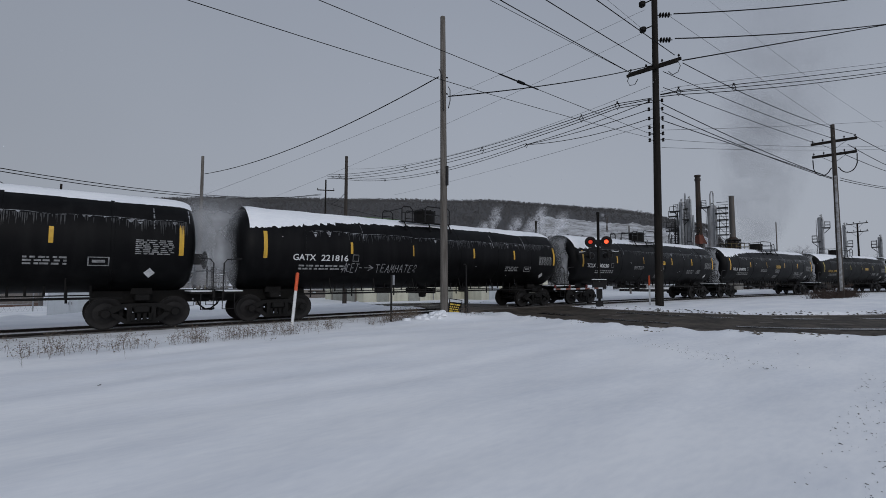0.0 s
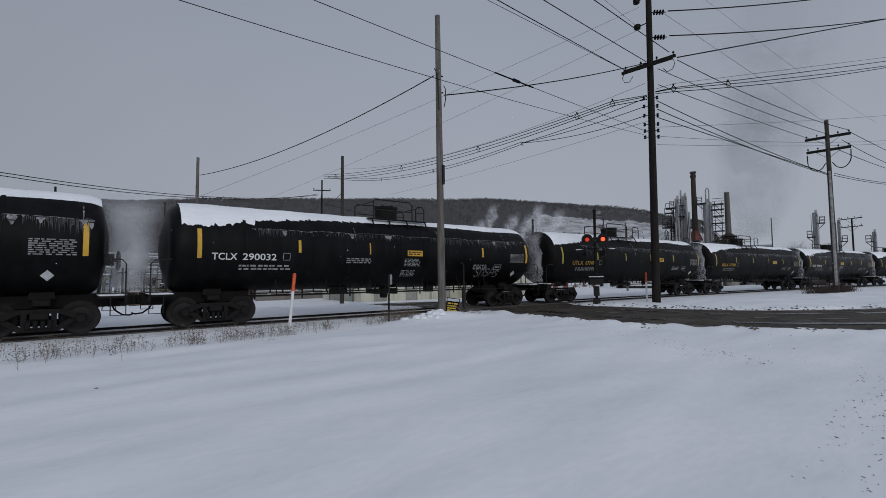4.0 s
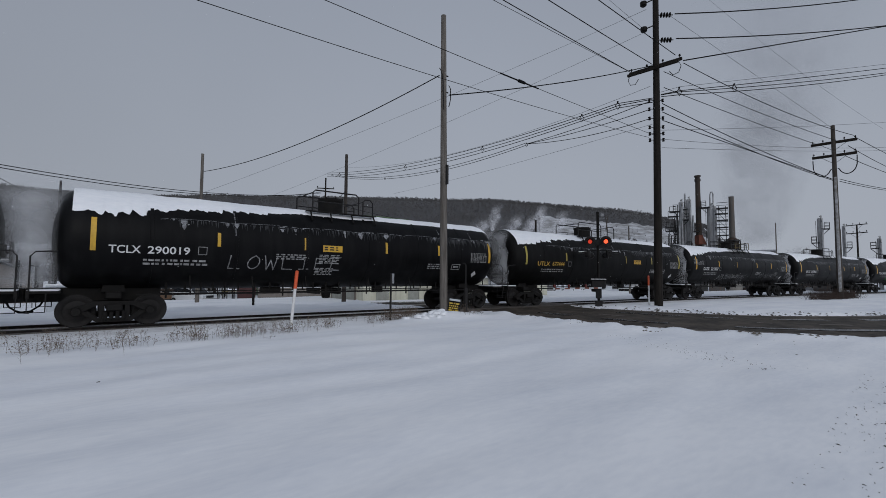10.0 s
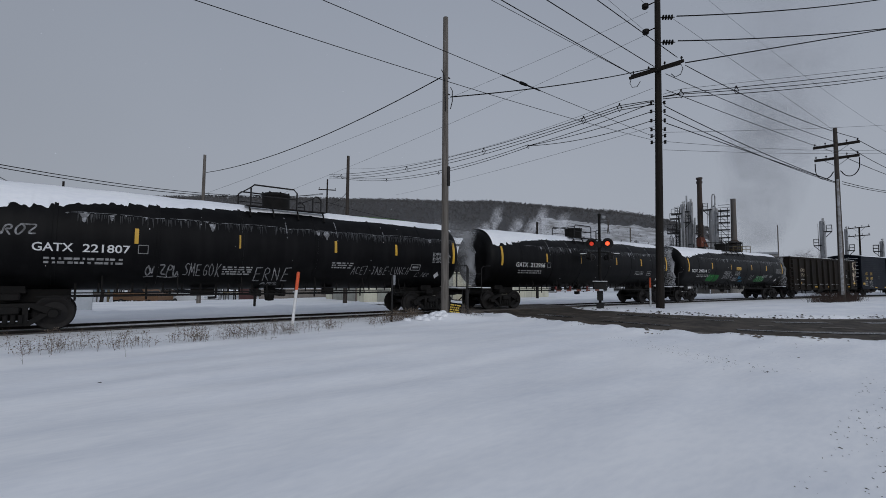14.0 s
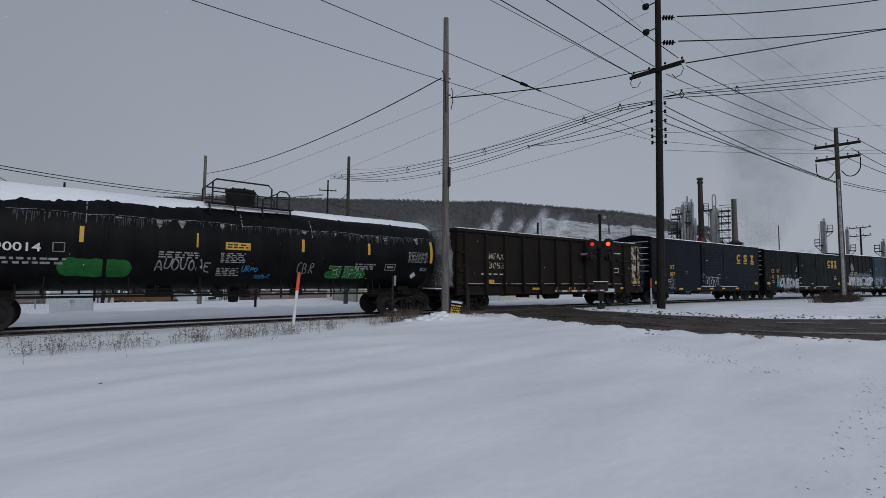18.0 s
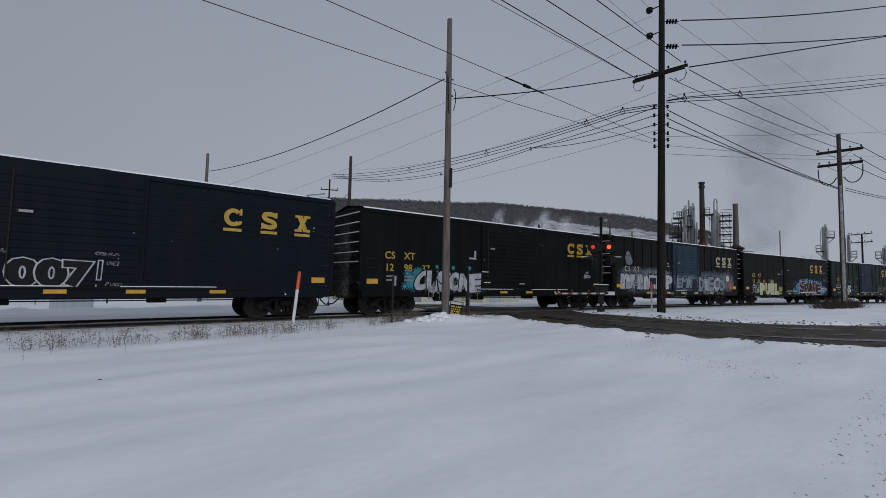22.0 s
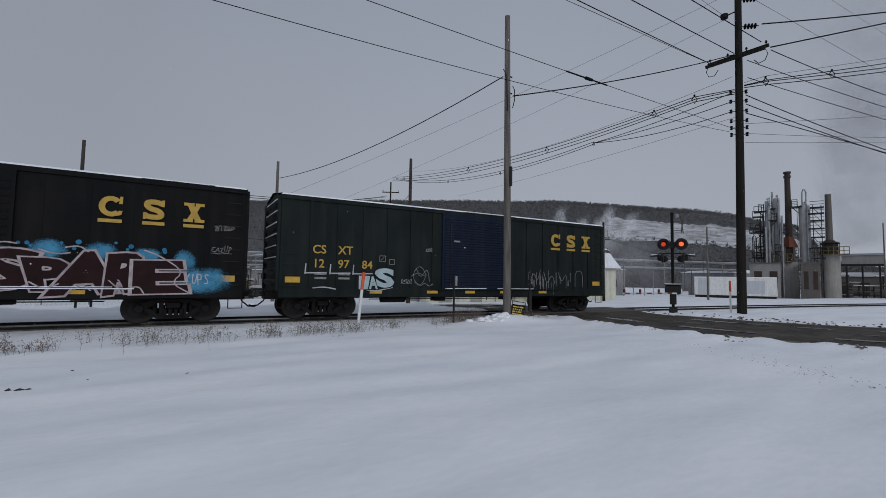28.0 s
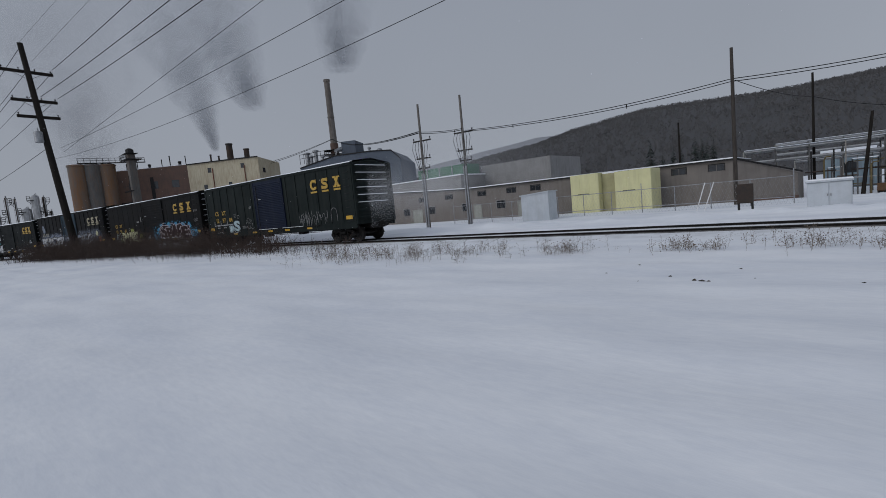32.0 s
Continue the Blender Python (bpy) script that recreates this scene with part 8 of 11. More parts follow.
# ---- crossing furniture ----
def crossing_signal(x, y, heading, label, lit, arm, sunk=0.0):
    g = thing("crossing_signal", label, "crossing signal", pose(x, y, height(x, y) - sunk, 0, 0, heading), "crossing signals")
    part("mast", Shape().tube((0, 0, 0), (0, 0, 5.2), 0.075, n=12).lathe([(5.18, 0.09), (5.3, 0.09), (5.34, 0.04)], 10, "z"), IRON, g)
    part("base_box", Shape().box(-0.2, 0.2, -0.2, 0.2, -0.15, 0.32, 0.03), DARK_METAL, g)
    lamp_arm = part("lamp_arm", Shape().tube((-0.55, -0.05, 3.62), (0.55, -0.05, 3.62), 0.035).tube((-0.62, 0.06, 3.14), (0.62, 0.06, 3.14), 0.035).box(-0.13, 0.13, -0.1, 0.12, 3.4, 3.75, 0.02), DARK_METAL, g)
    for sx in (-1, 1):
        lamp = part("signal_lamp", Shape().lathe([(-0.1, 0.3), (-0.09, 0.31), (-0.06, 0.31), (-0.05, 0.17), (0.14, 0.15), (0.2, 0.08)], 24, "y", (sx * 0.42, -0.1, 3.62)), DARK_METAL, g)
        hood = Shape()
        for i in range(14):
            a0, a1 = 3.3 + i * 0.42 * 0.85 - 0.4, 3.3 + (i + 1) * 0.42 * 0.85 - 0.4
            a0, a1 = -0.5 + i * 4.2 / 14, -0.5 + (i + 1) * 4.2 / 14
            c = (sx * 0.42, 3.62)
            hood.add([(c[0] + 0.19 * math.cos(a0), -0.2, c[1] + 0.19 * math.sin(a0)), (c[0] + 0.19 * math.cos(a1), -0.2, c[1] + 0.19 * math.sin(a1)), (c[0] + 0.19 * math.cos(a1), -0.42, c[1] + 0.19 * math.sin(a1)), (c[0] + 0.19 * math.cos(a0), -0.42, c[1] + 0.19 * math.sin(a0))], [(0, 1, 2, 3)])
        part("hood", hood, DARK_METAL, lamp)
        part("lens", Shape().lathe([(-0.2, 0.02), (-0.19, 0.1), (-0.16, 0.15), (-0.1, 0.15)], 20, "y", (sx * 0.42, -0.02, 3.62)), (RED_LIT if sx > 0 else RED_DIM) if lit else RED_LENS, lamp, "red glass lens")
        rear = part("rear_lamp", Shape().lathe([(sx * 0.3, 0.1), (sx * 0.36, 0.26), (sx * 0.42, 0.27), (sx * 0.46, 0.17), (sx * 0.62, 0.15), (sx * 0.64, 0.05)][::sx], 18, "x", (sx * 0.1, 0.06, 2.9)), DARK_METAL, g)
        part("hood", Shape().slab([(sx * 0.62, 2.98), (sx * 1.08, 2.95), (sx * 1.08, 2.99), (sx * 0.62, 3.1)][::sx], -0.14, 0.2), DARK_METAL, rear)
        part("snow_ledge", Shape().box(*sorted((sx * 0.62, sx * 1.05)), -0.12, 0.18, 3.05, 3.09, 0.012), SNOW, g)
        back_lamp = part("rear_lamp", Shape().lathe([(0.02, 0.08), (0.1, 0.17), (0.34, 0.2)], 16, "y", (sx * 0.4, 0, 2.86)), DARK_METAL, g)
        part("lens", Shape().lathe([(0.3, 0.16), (0.33, 0.15), (0.34, 0.02)], 16, "y", (sx * 0.4, 0, 2.86)), RED_LENS, back_lamp)
    if arm:
        part("gate_mechanism", Shape().box(-0.38, 0.38, -0.22, 0.22, 1.0, 1.45, 0.04).box(-0.16, 0.16, -0.16, 0.16, 0.45, 1.0, 0.02).box(-0.42, 0.42, -0.25, 0.25, 1.45, 1.5, 0.015), DARK_METAL, g, "dark gate motor box")
        part("snow_ledge", Shape().box(-0.4, 0.4, -0.24, 0.24, 1.5, 1.54, 0.015), SNOW, g)
    for sx in (-1, 1):
        for a in (-48, 48):
            v = pose(0.48, -0.1, 4.62, 0, 0, 80) @ pose(0, 0.012 if a > 0 else 0, 0, 0, a, 0)
            part("crossbuck", Shape().box(-0.55, 0.55, -0.006, 0.006, -0.1, 0.1), WOOD_WORN if lit else WHITE_PAINT, g, "crossed white boards", at=v) if sx > 0 and lit else None
    part("sign_bracket", Shape().tube((0, 0, 4.9), (0.46, -0.1, 4.9), 0.025, n=6).tube((0, 0, 4.35), (0.46, -0.1, 4.35), 0.025, n=6), GALV, g)
    part("bell", Shape().lathe([(5.0, 0.03), (5.05, 0.13), (5.2, 0.15), (5.22, 0.05)], 16, "z", (0.2, 0.05, 0)).tube((0, 0, 5.05), (0.2, 0.05, 5.05), 0.02), GALV, g)
    if arm:
        b = part("gate_arm", Shape().box(-4.4, 0.0, -0.26, -0.22, 1.0, 1.08).box(0, 0.9, -0.3, -0.22, 0.94, 1.14), CABINET, g, "lowered gate arm with red and white bands", at=pose(0, 0, 0, 0, 0, -heading))
        for i in range(5):
            part("arm_band", Shape().box(-4.3 + i * 0.85, -3.9 + i * 0.85, -0.266, -0.26, 0.998, 1.082), RUST_RED, b)
        for x in (-4.3, -3.1, -1.6):
            part("arm_lamp", Shape().lathe([(1.08, 0.035), (1.11, 0.06), (1.22, 0.06), (1.25, 0.035)], 10, "z", (x, -0.24, 0)), RED_LENS, b)
    return g


crossing_signal(22.95, 14.3, -58, "crossing signal with two red lamps and a lowered gate arm", True, True)
crossing_signal(8.95, 29.7, 190, "crossing signal seen from behind beyond the railway", False, False, 0.45)


def marker(x, y, lean):
    g = thing("marker_post", "slim white marker post with an orange top", "marker post", pose(x, y, height(x, y), 0, lean, 0), "orange-topped marker posts")
    part("post", Shape().tube((0, 0, -0.1), (0, 0, 1.18), 0.05, n=14), WHITE_PAINT, g)
    part("sleeve", Shape().tube((0, 0, 1.18), (0, 0, 1.74), 0.056, n=14).lathe([(1.74, 0.056), (1.77, 0.045), (1.785, 0.01)], 14, "z"), ORANGE, g, "orange plastic sleeve")


marker(5.7, 14.85, 5)
marker(27.3, 13.6, -1)
g = thing("thin_post", "thin dark steel post with a small box", "steel post", (9.2, 14.3, height(9.2, 14.3)))
part("post", Shape().box(-0.03, 0.03, -0.03, 0.03, -0.1, 1.72, 0.006), DARK_METAL, g)
part("tag", Shape().box(0.03, 0.12, -0.05, 0.05, 1.35, 1.72, 0.01), GALV, g)
g = thing("bollard", "dark steel bollard with a hooked pipe", "bollard", (13.2, 14.6, height(13.2, 14.6)))
part("sleeve", Shape().tube((0, 0, -0.1), (0, 0, 1.1), 0.085, n=14), DARK_METAL, g)
part("pipe", Shape().path([(0, 0, 1.1), (0, 0, 2.1), (-0.05, 0, 2.16), (-0.16, 0, 2.16)], 0.035), DARK_METAL, g)
g = thing("yard_sign", "tilted black notice board with yellow print in the snow", "yard sign", pose(12.02, 14.1, height(12.02, 14.1) - 0.1, 0, 8, -32))
part("board", Shape().box(-0.22, 0.26, -0.015, 0.015, 0.06, 0.6, 0.006), CABLE, g)
part("sign_frame", Shape().box(-0.25, -0.22, -0.02, 0.02, -0.12, 0.72).box(0.26, 0.29, -0.02, 0.02, -0.12, 0.72).box(-0.25, 0.29, -0.02, 0.02, 0.7, 0.73), DARK_METAL, g)
part("header", Shape().box(-0.2, 0.24, -0.02, 0.015, 0.61, 0.69, 0.004), CABINET, g, "pale header strip")
bars = Shape()
for k, z in enumerate((0.48, 0.38, 0.29, 0.2, 0.11)):
    x = -0.19
    while x < 0.2:
        w = 0.05 + 0.05 * ((k * 7 + int(x * 40)) % 3)
        bars.box(x, min(x + w, 0.23), -0.019, -0.015, z, z + 0.055)
        x += w + 0.03
part("print_bars", bars, SIGN_YELLOW, g, "yellow print too small to read")["kind"] = "stuff"


# ---- yard and buildings beyond the railway ----
def opening(b, name, x0, x1, z0, z1, y, material, frame_material=None, depth=0.08, parts=1):
    """A door or window set into a wall that faces -y: a frame standing proud and a leaf or panes set back."""
    f = Shape()
    t = 0.07
    f.box(x0 - t, x0, y - 0.04, y + depth, z0, z1 + t).box(x1, x1 + t, y - 0.04, y + depth, z0, z1 + t).box(x0, x1, y - 0.04, y + depth, z1, z1 + t)
    o = part(name, f, frame_material or material, b, smooth=0)
    w = (x1 - x0) / parts
    for i in range(parts):
        part("leaf" if "door" in name else "pane", Shape().box(x0 + i * w + 0.02, x0 + (i + 1) * w - 0.02, y - 0.015, y + 0.02, z0 + 0.02, z1 - 0.02), material, o, smooth=0)
    return o


# cream building with a broken-pitch roof
X0, X1, Y0, Y1, E0 = 17.95, 41.0, 31.9, 38.9, 3.0
zb = -0.75
b = thing("cream_building", "cream block building with a snowy double-pitched roof", "building")
part("wall", Shape().prism([(Y0, zb), (Y1, zb), (Y1, E0), (Y1 - 1.3, E0 + 1.7), ((Y0 + Y1) / 2, 5.55), (Y0 + 1.3, E0 + 1.7), (Y0, E0)], X0, X1), CREAM_WALL, b, smooth=0)
rf = Shape()
rf.prism([(Y0 - 0.35, E0 - 0.12), (Y0 - 0.35, E0 + 0.0), (Y0 + 1.25, E0 + 1.8), (Y0 + 1.35, E0 + 1.66)], X0 - 0.15, X1 + 0.4)
part("roof", rf, WALL_GREY, b, "grey lower roof slope", smooth=0)
part("roof_snow", Shape().prism([(Y0 - 0.36, E0 + 0.0), (Y0 - 0.33, E0 + 0.1), (Y0 + 1.2, E0 + 1.82), (Y0 + 1.26, E0 + 1.75)], X0 - 0.17, X1 + 0.42), SNOW, b, "smooth snow on the lower slope", smooth=0)
part("roof_snow", Shape().prism([(Y0 + 1.1, E0 + 1.92), (Y0 + 1.1, E0 + 2.02), ((Y0 + Y1) / 2, 5.78), (Y1 - 1.2, E0 + 1.95), ((Y0 + Y1) / 2, 5.6)], X0 - 0.15, X1 + 0.4), SNOW, b, "smooth snow on the upper slope", smooth=0)
part("fascia", Shape().prism([(Y0 + 1.12, E0 + 1.7), (Y0 + 1.0, E0 + 1.72), (Y0 + 1.0, E0 + 1.9), (Y0 + 1.12, E0 + 1.92)], X0 - 0.15, X1 + 0.4), DARK_METAL, b, "dark band between the slopes", smooth=0)
for x in (19.2, 22.3, 26.0):
    opening(b, "door", x, x + 1.05, zb + 0.25, 2.0, Y0, DOOR_GREY)
gd = Shape().box(X0 - 0.08, X0, Y0 + 1.2, Y0 + 5.4, zb, 3.0)
gdo = part("gable_door", gd, DOOR_GREY, b, smooth=0)
for y in (Y0 + 1.2, Y0 + 3.3, Y0 + 5.4):
    part("door_frame", Shape().box(X0 - 0.13, X0 - 0.02, y - 0.06, y + 0.06, zb, 3.1), WALL_BROWN, gdo, smooth=0)
part("door_frame", Shape().box(X0 - 0.13, X0 - 0.02, Y0 + 1.14, Y0 + 5.46, 3.0, 3.12), WALL_BROWN, gdo, smooth=0)
part("conduit", Shape().tube((24.9, Y0 - 0.05, zb), (24.9, Y0 - 0.05, 2.9), 0.04).box(24.75, 25.05, Y0 - 0.2, Y0, 2.1, 2.35), GALV, b)
a = thing("lean_to", "small cream lean-to with a snowy roof", "lean-to")
part("wall", Shape().prism([(29.2, zb), (Y0 - 0.02, zb), (Y0 - 0.02, 2.3), (29.2, 1.55)], 28.2, 33.0), CREAM_WALL, a, smooth=0)
part("roof", Shape().prism([(28.9, 1.48), (Y0 - 0.02, 2.32), (Y0 - 0.02, 2.4), (28.9, 1.56)], 27.9, 33.3), WALL_GREY, a, smooth=0)
part("roof_snow", Shape().prism([(28.88, 1.56), (Y0 - 0.03, 2.4), (Y0 - 0.03, 2.5), (28.9, 1.66)], 27.88, 33.32), SNOW, a, smooth=0)
opening(a, "door", 29.2, 30.3, zb, 1.3, 29.2, CABINET)

# large green storage tank
CX, CY, CR, CT = 34.0, 66.8, 13.0, 9.6
t = thing("storage_tank", "large faded grey-green storage tank", "storage tank", (CX, CY, 0))
part("shell", Shape().lathe([(-1.6, CR), (CT, CR), (CT + 0.12, CR + 0.1), (CT + 0.25, CR + 0.1), (CT + 0.25, CR - 0.1), (CT + 1.0, 1.0)], 72, "z"), TANK_GREEN, t)
for i in range(22):
    an = -2.7 + i * 0.13
    part("vertical_seam", Shape().tube((CR * 1.003 * math.cos(an), CR * 1.003 * math.sin(an), -1.4), (CR * 1.003 * math.cos(an), CR * 1.003 * math.sin(an), CT), 0.09, n=6), TANK_GREEN, t)
for z in (1.2, 3.4, 5.6, 7.8):
    part("hoop", Shape().lathe([(z, CR), (z, CR + 0.03), (z + 0.1, CR + 0.03), (z + 0.1, CR)], 72, "z"), TANK_GREEN, t)

w = thing("yard_wall", "low pale concrete wall before the storage tank", "wall", kind="structure")
part("wall", Shape().box(16.2, 32.0, 52.0, 52.25, -1.3, 0.2), WALL_BROWN, w, smooth=0)
part("snow_cap", Shape().box(16.2, 32.0, 51.98, 52.27, 0.2, 0.28, 0.03), SNOW, w)
for k in range(6):
    part("notice", Shape().box(17.4 + 2.5 * k, 17.8 + 2.5 * k, 51.96, 52.0, -0.3, 0.0), CABINET, w)

# taupe shed with yellow enclosures, and the long grey works behind
s = thing("taupe_building", "long taupe block building with a snow-edged roof", "building")
part("wall", Shape().slab([(-48.0, -1.1), (-5.85, -1.1), (-5.85, 3.0), (-33.0, 3.15), (-48.0, 3.9)], 44.0, 54.0), WALL_BROWN, s, smooth=0)
part("end_wall", Shape().add([(-5.85, 44.0, -1.1), (-1.9, 46.9, -1.1), (-1.9, 46.9, 1.5), (-5.85, 44.0, 3.05), (-5.85, 54.0, -1.1), (-1.9, 56.9, -1.1), (-1.9, 56.9, 1.5), (-5.85, 54, 3.05)], [(0, 1, 2, 3), (1, 5, 6, 2), (3, 2, 6, 7), (4, 7, 6, 5)]), WALL_BROWN, s, smooth=0)
part("brick_plinth", Shape().add([(-5.83, 43.97, -1.1), (-1.88, 46.87, -1.1), (-1.88, 46.87, -0.35), (-5.83, 43.97, -0.35)], [(0, 1, 2, 3)]), BRICK_FAR, s, smooth=0)
part("roof_edge", Shape().slab([(-48.2, 3.9), (-33.0, 3.15), (-5.7, 3.0), (-5.7, 3.1), (-33.0, 3.25), (-48.2, 4.0)], 43.7, 54.0).add([(-5.85, 43.8, 3.0), (-1.6, 46.8, 1.46), (-1.6, 46.8, 1.6), (-5.85, 43.8, 3.16)], [(0, 1, 2, 3)]), DARK_METAL, s, smooth=0)
part("roof_snow", Shape().slab([(-48.2, 4.0), (-33.0, 3.25), (-5.75, 3.1), (-5.75, 3.2), (-33.0, 3.36), (-48.2, 4.11)], 43.72, 54.0), SNOW, s, smooth=0)
for x in (-7.65, -10.5, -24.5, -27.5, -31.5, -36.5, -41.0):
    opening(s, "window", x, x + 1.1, 2.2, 2.75, 44.0, GLASS, DARK_METAL, parts=2)
for x in (-23.5, -29.0, -34.0, -39.5, -44.0):
    opening(s, "window", x, x + 1.1, 0.6, 1.5, 44.0, GLASS, WALL_GREY, parts=2)
for x, w in ((-26.2, 1.2), (-32.2, 1.0), (-42.3, 1.6)):
    opening(s, "door", x, x + w, -1.0, 1.2, 44.0, DOOR_GREY)
for i, (x0, x1, zt) in enumerate(((-18.25, -15.62, 3.12), (-14.2, -11.2, 3.02))):
    y = thing("yellow_enclosure", "pale yellow sheet-metal enclosure", "metal enclosure", group="yellow enclosures")
    part("shell", Shape().box(x0, x1, 40.2, 43.0, -0.95, zt, 0.04), PANEL_YELLOW, y, smooth=0)
    for k in range(2):
        part("sheet_joint", Shape().box(x0 + (x1 - x0) * (k + 1) / 3 - 0.015, x0 + (x1 - x0) * (k + 1) / 3 + 0.015, 40.18, 40.2, -0.9, zt - 0.06), PANEL_YELLOW, y, smooth=0)
    part("hasp", Shape().box(x0 + 0.7, x0 + 1.7, 40.15, 40.2, 1.3, 1.37), DARK_METAL, y)
y = thing("yellow_enclosure", "olive yellow sheet-metal panel between two enclosures", "metal enclosure", group="yellow enclosures")
part("shell", Shape().box(-15.6, -14.22, 41.0, 43.0, -0.95, 3.0, 0.03), surface("olive_sheet_metal", (0.4, 0.37, 0.2), None, 0.6, scale=1, fine=20, bump=0.05), y, smooth=0)
part("snow_cap", Shape().box(-15.55, -14.25, 41.0, 43.0, 3.0, 3.07), SNOW, y, smooth=0)
w = thing("grey_works", "long low grey works with a lower taller block", "building")
part("wall", Shape().box(-70.0, -40.0, 52.0, 66.0, -1.3, 5.6), WALL_GREY, w, smooth=0)
part("roof_snow", Shape().box(-70.2, -39.8, 51.8, 66.0, 5.6, 5.75), SNOW, w, smooth=0)
part("upper_block", Shape().box(-40.5, -29.0, 58.0, 68.0, -1.3, 6.9), WALL_GREY, w, smooth=0)
for x in (-66, -62, -58, -54, -50, -46, -43):
    opening(w, "window", x, x + 1.6, 2.6, 3.8, 52.0, GLASS, WALL_GREY, parts=2)
v = thing("green_silo", "green rectangular metal hopper above the roofs", "hopper")
part("body", Shape().box(-50.0, -40.5, 54.0, 57.5, 3.0, 7.3, 0.05), surface("green_cladding", (0.07, 0.17, 0.11), None, 0.6, scale=0.7, fine=9, bump=0.05), v, smooth=0)
for x in (-48, -45.5, -43):
    part("stiffener", Shape().box(x - 0.08, x + 0.08, 53.9, 54.0, 3.0, 7.3), GALV, v, smooth=0)
part("leg", Shape().box(-49.8, -49.4, 54, 54.4, -1.4, 3).box(-41, -40.6, 54, 54.4, -1.4, 3), DARK_METAL, v)

# blue-grey boiler house with its chimney
c = thing("chimney", "tall slender concrete chimney with a rusty base", "chimney", (-103.7, 79.4, 0))
part("shaft", Shape().lathe([(-1.5, 1.05), (20, 0.92), (28, 0.86), (28.1, 0.94), (28.4, 0.94), (28.5, 0.84), (37.6, 0.76), (37.7, 0.86), (38.3, 0.86), (38.3, 0.68)], 24, "z"), surface("weathered_chimney", (0.16, 0.145, 0.13), (0.1, 0.085, 0.075), 0.9, scale=0.6, fine=8, amount=0.6, bump=0.15, grime=(0.07, 0.05, 0.04), grime_amount=0.5), c)
part("base_band", Shape().lathe([(14.0, 1.12), (21.0, 1.0), (21.2, 1.08), (14.0, 1.2)], 24, "z"), BRICK_FAR, c, "brown brick casing")
pl = Shape().lathe([(18.0, 1.7), (18.0, 3.0), (18.15, 3.0), (18.15, 1.7)], 20, "z")
for i in range(12):
    an = i * 0.5236
    pl.tube((2.9 * math.cos(an), 2.9 * math.sin(an), 18.1), (2.9 * math.cos(an), 2.9 * math.sin(an), 19.2), 0.05)
pl.lathe([(19.2, 2.87), (19.26, 2.93), (19.2, 2.93)], 20, "z")
part("gallery", pl, DARK_METAL, c)

# old factory: rusty silos, brick hall, cream hall
DF = 130.0
FAR_PLANT = []
CONCRETE_DARK = surface("grimy_concrete", (0.12, 0.115, 0.11), (0.07, 0.065, 0.06), 0.9, scale=0.4, fine=6, amount=0.6, bump=0.2, stretch=(1, 1, 0.2), grime=(0.16, 0.085, 0.04), grime_amount=0.4)


def at_bearing(deg, d):
    return d * math.sin(radians(deg)), d * math.cos(radians(deg))


for brg, mat in ((-78.2, SILO_RUST), (-76.95, CONCRETE_DARK), (-75.75, SILO_RUST)):
    x, y = at_bearing(brg, DF)
    q = thing("silo", "rust-streaked grimy storage silo", "silo", (x, y, 0), "rusty silos")
    part("shell", Shape().lathe([(-1.5, 1.62), (17.7, 1.62), (17.8, 1.75), (18.1, 1.75), (18.2, 1.6)], 28, "z"), mat, q)
    part("roof_snow", Shape().lathe([(18.2, 1.6), (18.35, 1.2), (18.4, 0.2)], 20, "z"), SNOW, q)
    for z in (3.5, 7.5, 11.5):
        part("hoop", Shape().lathe([(z, 1.62), (z, 1.67), (z + 0.12, 1.67), (z + 0.12, 1.62)], 28, "z"), mat, q)
x, y = at_bearing(-75.6, DF - 1)
q = thing("silo_walkway", "railed steel walkway across the silo tops", "walkway", pose(x, y, 1.65, 0, 0, 75.6))
wk = Shape().box(-5.6, 7.2, -0.6, 0.6, 16.75, 16.85)
part("deck", wk, DARK_METAL, q)
for i in range(12):
    part("rail_post", Shape().tube((-5.4 + i * 1.13, -0.6, 16.8), (-5.4 + i * 1.13, -0.6, 17.8), 0.05), DARK_METAL, q)
for z in (17.3, 17.8):
    part("rail", Shape().tube((-5.5, -0.6, z), (7.1, -0.6, z), 0.045), DARK_METAL, q)
# pipework towers of a farther plant
for brg, d_, z, r in ((-83.6, 150, 13.4, 0.25), (-83.0, 152, 13.2, 0.22), (-82.3, 150, 10.6, 0.9), (-81.6, 149, 13.6, 0.8), (-81.0, 151, 13.2, 0.35), (-80.6, 150, 9.6, 0.3), (-84.4, 150, 11.0, 0.7)):
    FAR_PLANT.append((brg, d_, z, r))


def hall(name, label, b0, b1, z, d0, d1, material, roofline):
    """A hall whose long face spans two bearings from the viewer's side."""
    (xa, ya), (xb, yb) = at_bearing(b0, d0), at_bearing(b1, d1)
    ang = math.degrees(math.atan2(yb - ya, xb - xa))
    ln = math.hypot(xb - xa, yb - ya)
    q = thing(name, label, "building", pose(xa, ya, 0, 0, 0, ang))
    part("wall", Shape().slab([(0, -1.6), (ln, -1.6), *[(u * ln, zz) for u, zz in reversed(roofline)]], 0.0, 16.0), material, q, smooth=0)
    return q, ln


